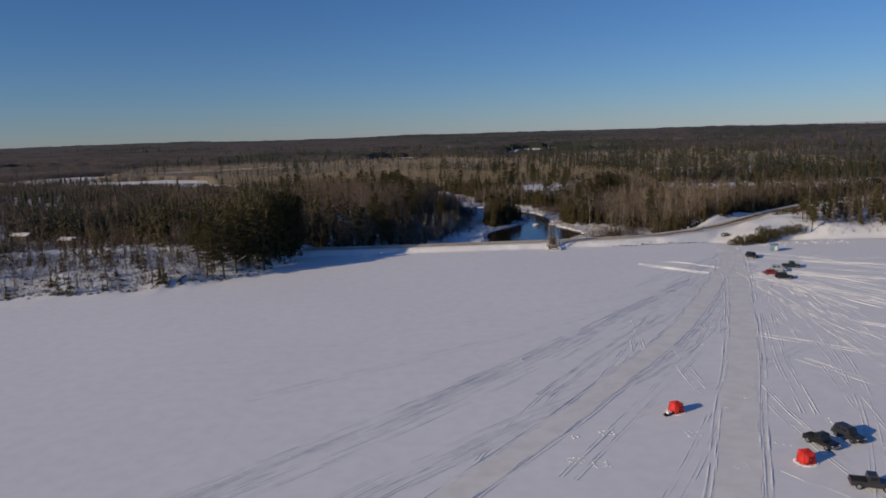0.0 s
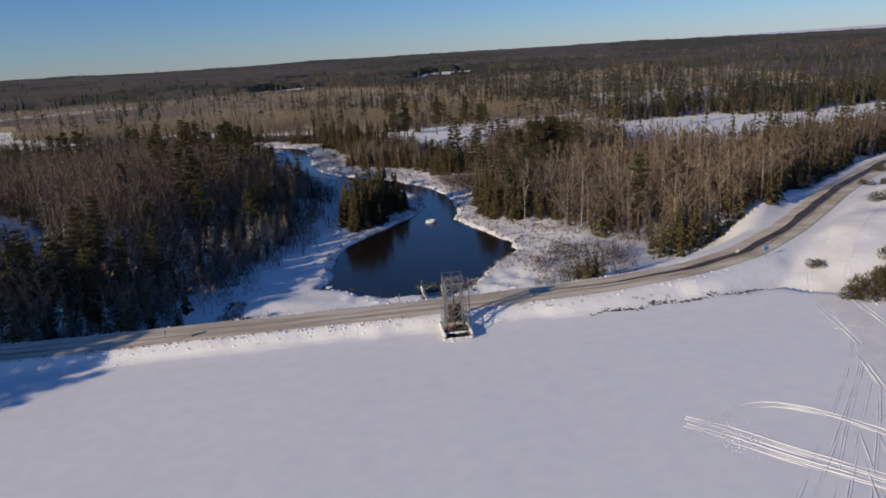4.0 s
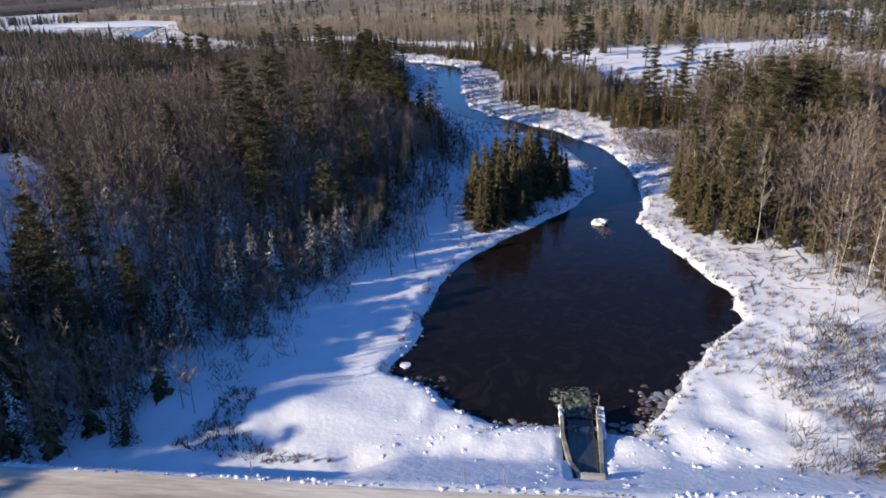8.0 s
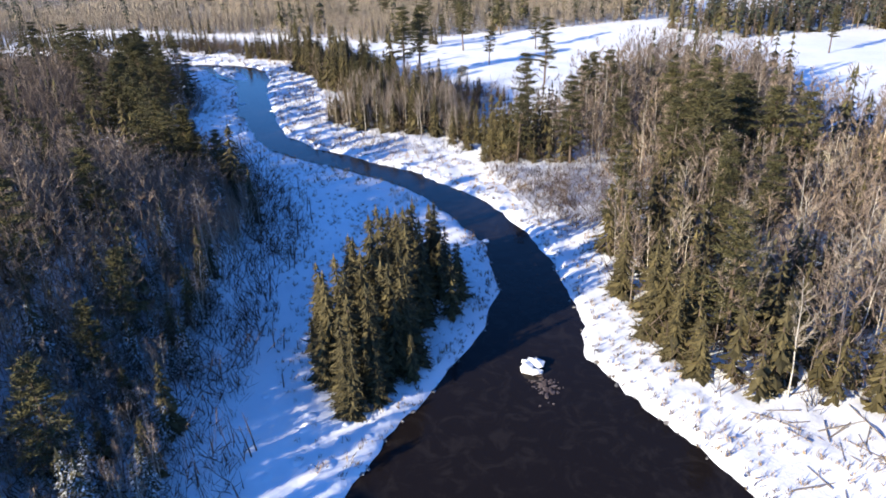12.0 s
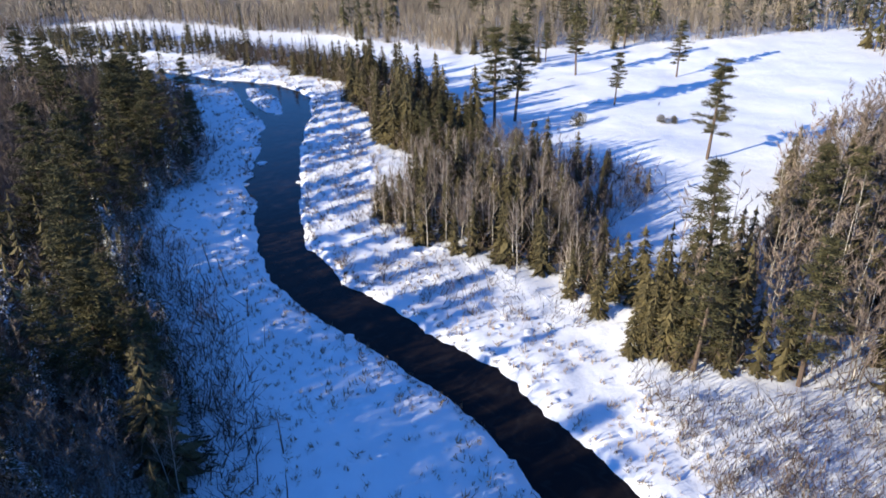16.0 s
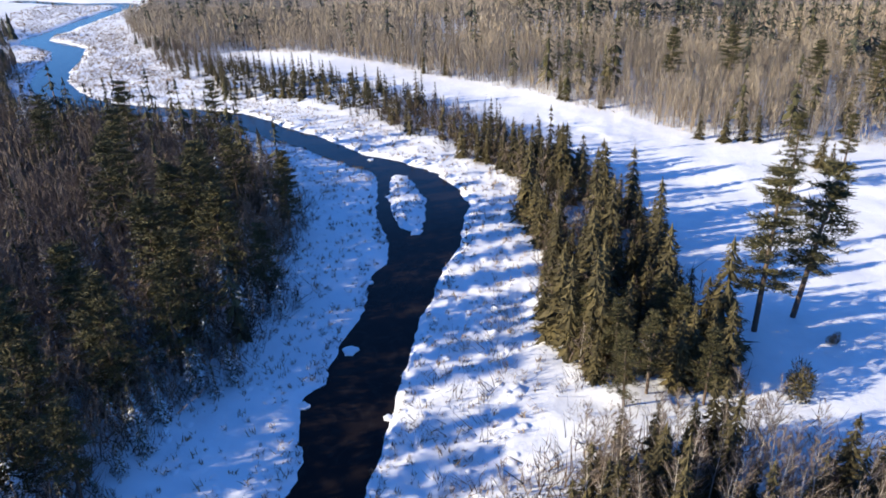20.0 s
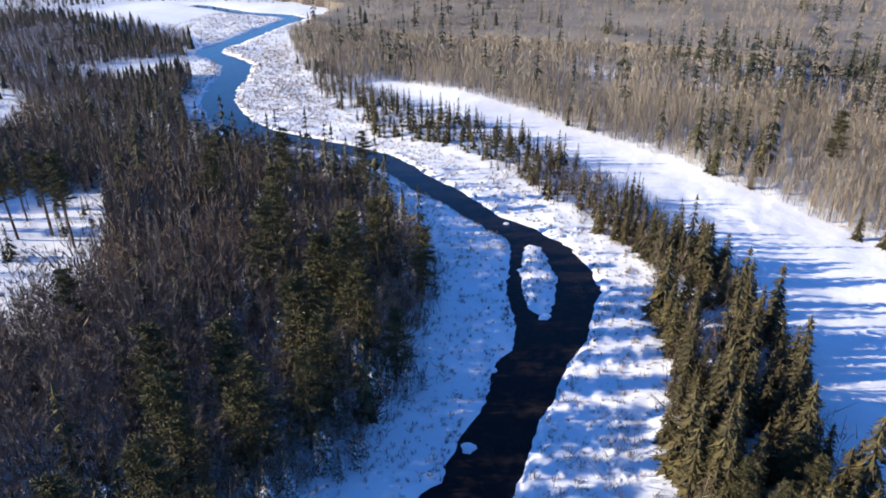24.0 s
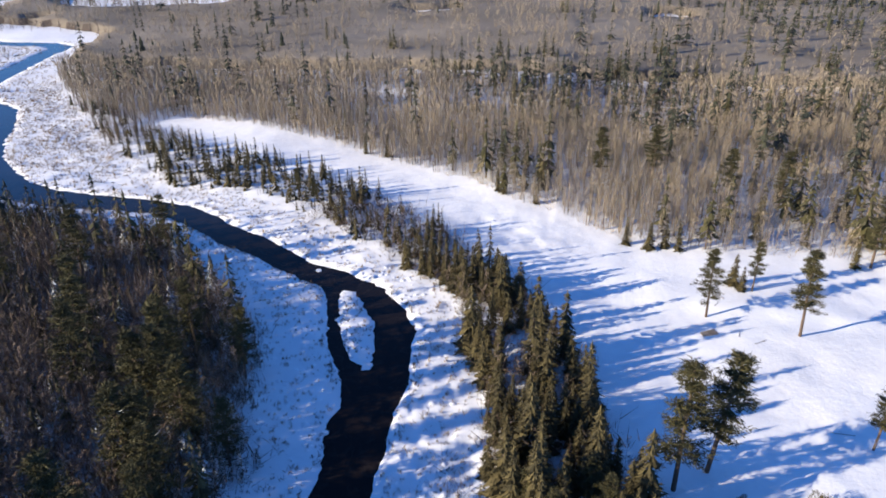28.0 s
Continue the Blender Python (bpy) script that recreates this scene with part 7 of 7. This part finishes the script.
def ice_tent(x, y, turn, s=0.7):
    e = empty("ice_tent", x, y, ground_z(x, y), turn)
    w, h = 0.95 * s, 1.75 * s
    for k in range(4):
        bm = bmesh.new()
        a = k * math.pi / 2
        pts = [(-w, w, 0), (w, w, 0), (w * 0.82, w * 0.82, h), (-w * 0.82, w * 0.82, h)]
        vs = [bm.verts.new(p) for p in pts]
        c = bm.verts.new((0, w * 1.22, h * 0.5))
        for i in range(4):
            bm.faces.new((vs[i], vs[(i + 1) % 4], c))
        bmesh.ops.transform(bm, matrix=Matrix.Rotation(a, 4, "Z"), verts=bm.verts)
        panel = part("side_panel", bm, M_TENT, e)
        if k == 2:
            bm = bmesh.new()
            box(bm, (0.6 * s, 0.03, 1.1 * s), (0, w * 1.16, 0.15), 0, 0.02)
            bmesh.ops.transform(bm, matrix=Matrix.Rotation(a, 4, "Z"), verts=bm.verts)
            part("door_flap", bm, M_TENT2, panel, "dark red door flap")
        bars("pole", [(Matrix.Rotation(a, 3, "Z") @ Vector((w, w, 0)), Matrix.Rotation(a, 3, "Z") @ Vector((w * 0.82, w * 0.82, h)))], 0.02, M_TENT2, e)
    bm = bmesh.new()
    vs = [bm.verts.new((sx * w * 0.82, sy * w * 0.82, h)) for sx, sy in ((-1, -1), (1, -1), (1, 1), (-1, 1))]
    c = bm.verts.new((0, 0, h * 1.2))
    for i in range(4):
        bm.faces.new((vs[i], vs[(i + 1) % 4], c))
    part("roof", bm, M_TENT, e)
    bm = bmesh.new()
    for k in range(26):
        a = k * 0.2417
        rock_mesh(bm, rs.uniform(0.12, 0.26), (math.cos(a) * w * 1.5, math.sin(a) * w * 1.5, 0.0), 0.5, k)
    part("snow_skirt", bm, M_TRACK, e, "banked snow round the hem")
    return tagged(e, "red ice-fishing tent with snow banked round it", "tent", "red ice-fishing tents")


ice_tent(27.7, 83.1, 20)
ice_tent(36.3, 68.8, 5)
ice_tent(49.6, 64.8, 30)
e = empty("sled", 26.4, 82.1, 0.02, 30)
bm = bmesh.new()
box(bm, (1.2, 0.55, 0.22), (0, 0, 0.02), 0, 0.06)
part("tub", bm, M_TYRE, e)
bm = bmesh.new()
box(bm, (0.5, 0.4, 0.3), (0.1, 0, 0.2), 0, 0.04)
part("load", bm, M_TRACK, e, "snowy gear")
tagged(e, "dark plastic sled with gear beside the tent", "sled")

e = empty("fishing_hut", 91.3, 192.2, 0.02, -20)
M_HUT = two_scale("faded_blue_board", (0.13, 0.22, 0.30), (0.20, 0.32, 0.42), 1.5, 8.0, 0.8, 0, 0.3, 0.02)
for k, (sx, sy, w, t) in enumerate(((0, -0.85, 1.9, 0.06), (0, 0.85, 1.9, 0.06), (-0.92, 0, 0.06, 1.7), (0.92, 0, 0.06, 1.7))):
    bm = bmesh.new()
    box(bm, (w, t, 1.6), (sx, sy, 0.12), 0, 0.01)
    part("wall", bm, M_HUT, e)
bm = bmesh.new()
box(bm, (2.2, 2.0, 0.1), (0, 0, 1.72), 0, 0.02)
part("roof", bm, M_HUT, e)
bm = bmesh.new()
box(bm, (0.6, 0.05, 1.2), (0.3, -0.9, 0.2), 0, 0.01)
part("door", bm, M_WHITE, e)
for s in (-0.6, 0.6):
    bm = bmesh.new()
    box(bm, (2.1, 0.12, 0.12), (0, s, 0.0), 0, 0.02)
    part("runner", bm, M_WOODPOLE, e)
tagged(e, "faded blue ice-fishing hut on runners", "hut")


def shed(x, y, turn, w, d, h, wall, label):
    e = empty("shed", x, y, ground_z(x, y), turn)
    for sx, sy, a, t in ((0, -d / 2, w, 0.12), (0, d / 2, w, 0.12), (-w / 2, 0, 0.12, d), (w / 2, 0, 0.12, d)):
        bm = bmesh.new()
        box(bm, (a, t, h), (sx, sy, -0.3), 0, 0.01)
        part("wall", bm, wall, e)
    for s in (-1, 1):
        bm = bmesh.new()
        g = box(bm, (w * 1.1, d * 0.62, 0.12), (0, 0, 0), 0, 0.01)
        bmesh.ops.transform(bm, matrix=Matrix.Translation((0, s * d * 0.28, h - 0.3 + 0.18 * d * 0.5)) @ Matrix.Rotation(-s * 0.33, 4, "X"), verts=bm.verts)
        part("roof", bm, M_TRACK, e, "snow-covered roof")
    bm = bmesh.new()
    box(bm, (0.8, 0.08, h * 0.65), (w * 0.2, -d / 2 - 0.06, -0.2), 0, 0.01)
    part("door", bm, M_WOODPOLE, e)
    return tagged(e, label, "shed")


shed(129.5, 242.2, 20, 3.4, 2.6, 2.2, M_WHITE, "white shed with a snowy roof by the parking place")
M_LOGWALL = two_scale("brown_cabin_board", (0.07, 0.05, 0.035), (0.14, 0.10, 0.07), 1.0, 6.0, 0.9)
shed(-126, 243.5, -15, 5.5, 4, 2.3, M_LOGWALL, "brown cabin with a snowy roof among the shore trees")
shed(-147, 253, -10, 6, 4, 2.3, M_LOGWALL, "brown cabin with a snowy roof in the woods")

# ---- tracks on the ice ----
TRUNK = [(150, 273), (137, 260), (119, 243.5), (99, 225), (88, 213), (82.5, 205), (79, 190), (73.5, 175), (66.5, 157), (55, 128), (43.3, 100), (34.2, 80), (27, 63), (14, 38), (0, 12)]
SPUR = [(77, 190), (72.5, 178), (67.5, 168), (61.5, 157), (51.5, 138), (43, 123.5), (34.4, 110), (27, 100), (14, 82), (-2, 62), (-20, 40)]
for line, hw, nm in ((TRUNK, 2.1, "track_1"), (SPUR, 1.8, "track_2")):
    tagged(new(nm, strip(nm, line, hw, hw, M_TRAIL, 0.035, 0.2, 1.0, 55 + len(line))), "smooth packed-snow vehicle track across the lake", "track", kind="structure")


def ridge_pieces(line, width, tall, seed):
    """A low ridge of thrown-up snow along a line."""
    r = np.random.default_rng(seed)
    pts = np.asarray(line, float)
    s = np.concatenate([[0], np.cumsum(np.hypot(*np.diff(pts, axis=0).T))])
    t = np.arange(0, s[-1], 1.6)
    if len(t) < 6:
        return None
    x, y = np.interp(t, s, pts[:, 0]), np.interp(t, s, pts[:, 1])
    for _ in range(6):
        x[1:-1], y[1:-1] = (x[:-2] + x[1:-1] * 2 + x[2:]) / 4, (y[:-2] + y[1:-1] * 2 + y[2:]) / 4
    dx, dy = np.gradient(x), np.gradient(y)
    ln = np.hypot(dx, dy) + 1e-6
    px, py = -dy / ln, dx / ln
    hgt = tall * np.clip(0.45 + 0.9 * vnoise(t, t * 0, 3.0, seed % 90) + r.uniform(-0.2, 0.2, len(t)), 0.0, 1.4)
    wd = width * r.uniform(0.6, 1.2, len(t))
    z = height(x, y)
    V = np.stack([np.stack([x + px * wd / 2, y + py * wd / 2, z - 0.02], 1), np.stack([x, y, z + hgt], 1), np.stack([x - px * wd / 2, y - py * wd / 2, z - 0.02], 1)], 1).reshape(-1, 3)
    n = len(t)
    i = np.arange(n - 1) * 3
    F = np.concatenate([np.stack(q, 1) for q in ((i, i + 1, i + 4), (i, i + 4, i + 3), (i + 1, i + 2, i + 5), (i + 1, i + 5, i + 4))])
    return V, F


def offset(line, o):
    p = np.asarray(line, float)
    d = np.gradient(p, axis=0)
    d /= np.linalg.norm(d, axis=1, keepdims=True) + 1e-9
    return p + np.stack([-d[:, 1], d[:, 0]], 1) * o


rt = np.random.default_rng(19)
lines = []
HUB = np.array((72.0, 172.0))
for k, ln in enumerate(([(58, 148), (40.6, 137), (25.5, 119), (9, 100), (-6.6, 83), (-23, 67), (-40, 50)], [(62, 150), (58, 144.6), (36.5, 108.3), (24, 94), (10.8, 83.4), (-5.8, 68.6), (-18, 55)], [(94.8, 176.1), (124, 162), (153.5, 147.8), (230, 112)],
                        [(82, 168), (88.9, 158.7), (140, 142), (220, 118)], [(80, 162), (110, 146), (150, 122), (190, 100)], [(70.7, 153.4), (66.5, 120), (63, 90.6), (61, 70)], [(90, 178), (130, 178), (210, 170), (300, 160)],
                        [(78, 155), (89.3, 126.9), (83.4, 94.8), (80, 70)], [(74, 160), (60, 126), (50, 100), (44, 80)], [(66, 150), (48, 118), (30, 92), (12, 66)])):
    for j in range(4 if k in (0, 1) else 1):
        lines.append(offset(ln, rt.uniform(-2.5, 2.5) if k in (0, 1) else 2.2 * (j - 0.5)))
for k in range(44):
    a = radians(rt.uniform(-152, -38))
    st, q = HUB + rt.normal(0, (5, 9)), rt.uniform(25, 150)
    if k % 3 == 0:
        st = np.array((rt.uniform(30, 75), rt.uniform(60, 140)))
        q = rt.uniform(12, 50)
    c = rt.normal(0, 0.004)
    pts = [st]
    for s in np.arange(0, q, 4):
        pts.append(pts[-1] + 4 * np.array((math.cos(a), math.sin(a))))
        a += c * 4
    lines.append(np.array(pts))
pieces = []
for k, ln in enumerate(lines):
    for o in (-0.75, 0.75):
        for oo in (-0.22, 0.22):
            p = ridge_pieces(offset(ln, o + oo), 0.34, 0.05, 1000 + k * 7 + int(o > 0) * 3 + int(oo > 0))
            if p:
                pieces.append(p)
for k, o in enumerate((-2.35, -2.15, 2.15, 2.4, -2.9, 3.0)):
    pieces.append(ridge_pieces(offset(TRUNK[4:], o), 0.55, 0.08, 1700 + k))
    pieces.append(ridge_pieces(offset(SPUR, o * 0.75), 0.5, 0.09, 1720 + k))
# broad churned tracks that run east over the ice
for k, (ln, n) in enumerate((([(90.9, 176.1), (120.5, 162.2), (150.8, 148.6), (230, 113)], 4), ([(97, 183), (158.8, 154.6), (230, 121)], 1), ([(85.6, 157.7), (108.9, 150), (138.8, 139.6), (220, 112)], 3), ([(83, 163.8), (91.3, 149.2), (100.3, 128), (104.8, 114), (110, 90)], 3),
                             ([(86.6, 157.2), (91.8, 132.1), (96.9, 108.3), (100, 85)], 2), ([(75.9, 149.1), (81.4, 127.3), (93.8, 106)], 2), ([(71.4, 121.9), (78.9, 108.4), (83.3, 98)], 3), ([(74.3, 152.4), (69.6, 119.7), (69.9, 100), (68.4, 86.9)], 7), ([(58.1, 160.5), (28.7, 125.6), (13.4, 107.4), (-4, 88)], 5))):
    for j in range(n):
        pieces.append(ridge_pieces(offset(ln, 0.5 * (j - (n - 1) / 2)), 0.36, 0.075, 1780 + 10 * k + j))
# a turning loop near the dam
for k in range(4):
    for ln in ([(54.6, 179), (56.3, 181.2), (60, 181), (63.7, 177), (67.6, 170)], [(50.4, 179.8), (53.9, 176.8), (56.1, 172.8), (60.5, 168.6), (63.5, 164.4)], [(49.8, 178.6), (53.2, 175), (56, 170.6), (60, 167.2), (62.8, 163.6)]):
        pieces.append(ridge_pieces(offset(ln, 0.3 * k), 0.24, 0.06, 1900 + k))
# tracks that fan out from the ramp below the dam
for k, ln in enumerate(([(83.2, 200.2), (70.8, 184.6), (58.1, 171.1), (49.8, 162.5), (41.8, 153.6)], [(75.8, 188.5), (63.6, 174.8), (55.5, 165.2), (49, 158.4), (43.8, 152.6)], [(73.9, 184), (67.3, 175.4), (58.4, 164.7), (49.1, 152.4)],
                        [(67.3, 176.7), (61.7, 166.2), (54.6, 156.7), (50.8, 152.2)], [(76.1, 186.7), (71.5, 175.9), (60.9, 161.5), (53.4, 151.1)], [(74, 178.1), (69.3, 170.2), (61, 159.7), (54.7, 150.9)], [(76.7, 186.6), (71, 169.9), (65.6, 158.9), (59.6, 150.1)])):
    for o in (-0.62, -0.4, 0.4, 0.62):
        pieces.append(ridge_pieces(offset(ln, o), 0.24, 0.045, 1950 + k * 5 + int(o * 10)))
V, F = gather([p for p in pieces if p])
tagged(new("tyre_ruts", np_mesh("tyre_ruts", V, F, [M_TRACK])), "bright tyre ruts and thrown-up snow across the lake ice", "tracks", kind="stuff")
rk = []
for _ in range(18):
    cx0, cy0 = rt.uniform(5, 60), rt.uniform(52, 130)
    for _ in range(7):
        rk.append((cx0 + rt.normal(0, 0.5), cy0 + rt.normal(0, 0.5), 0.0, rt.uniform(0.06, 0.18)))
for cx0, cy0 in ((29.5, 68.5), (15.5, 70), (18, 77.8), (27.5, 76.5), (13, 71)):
    for a in np.arange(0, 6.28, 0.35):
        rk.append((cx0 + max(-0.7, min(0.7, math.cos(a) * 0.95)) + rt.normal(0, 0.08), cy0 + max(-0.6, min(0.6, math.sin(a) * 0.95)) + rt.normal(0, 0.08), -0.02, rt.uniform(0.08, 0.2)))
for _ in range(240):
    t, s = rt.uniform(), rt.normal(0, 1.2)
    rk.append((51 + 4 * t + s * 0.6, 179 - 5 * t + s * 0.7, 0.0, rt.uniform(0.04, 0.11)))
for _ in range(110):
    x = 86 + 32 * rt.uniform() ** 1.6
    rk.append((x, rt.uniform(201, 206.5), 0.05, rt.uniform(0.06, 0.3)))
loose("snow_clods", rk, M_TRACK, "clods and heaps of cleared snow on the lake", "snow", 0.5)
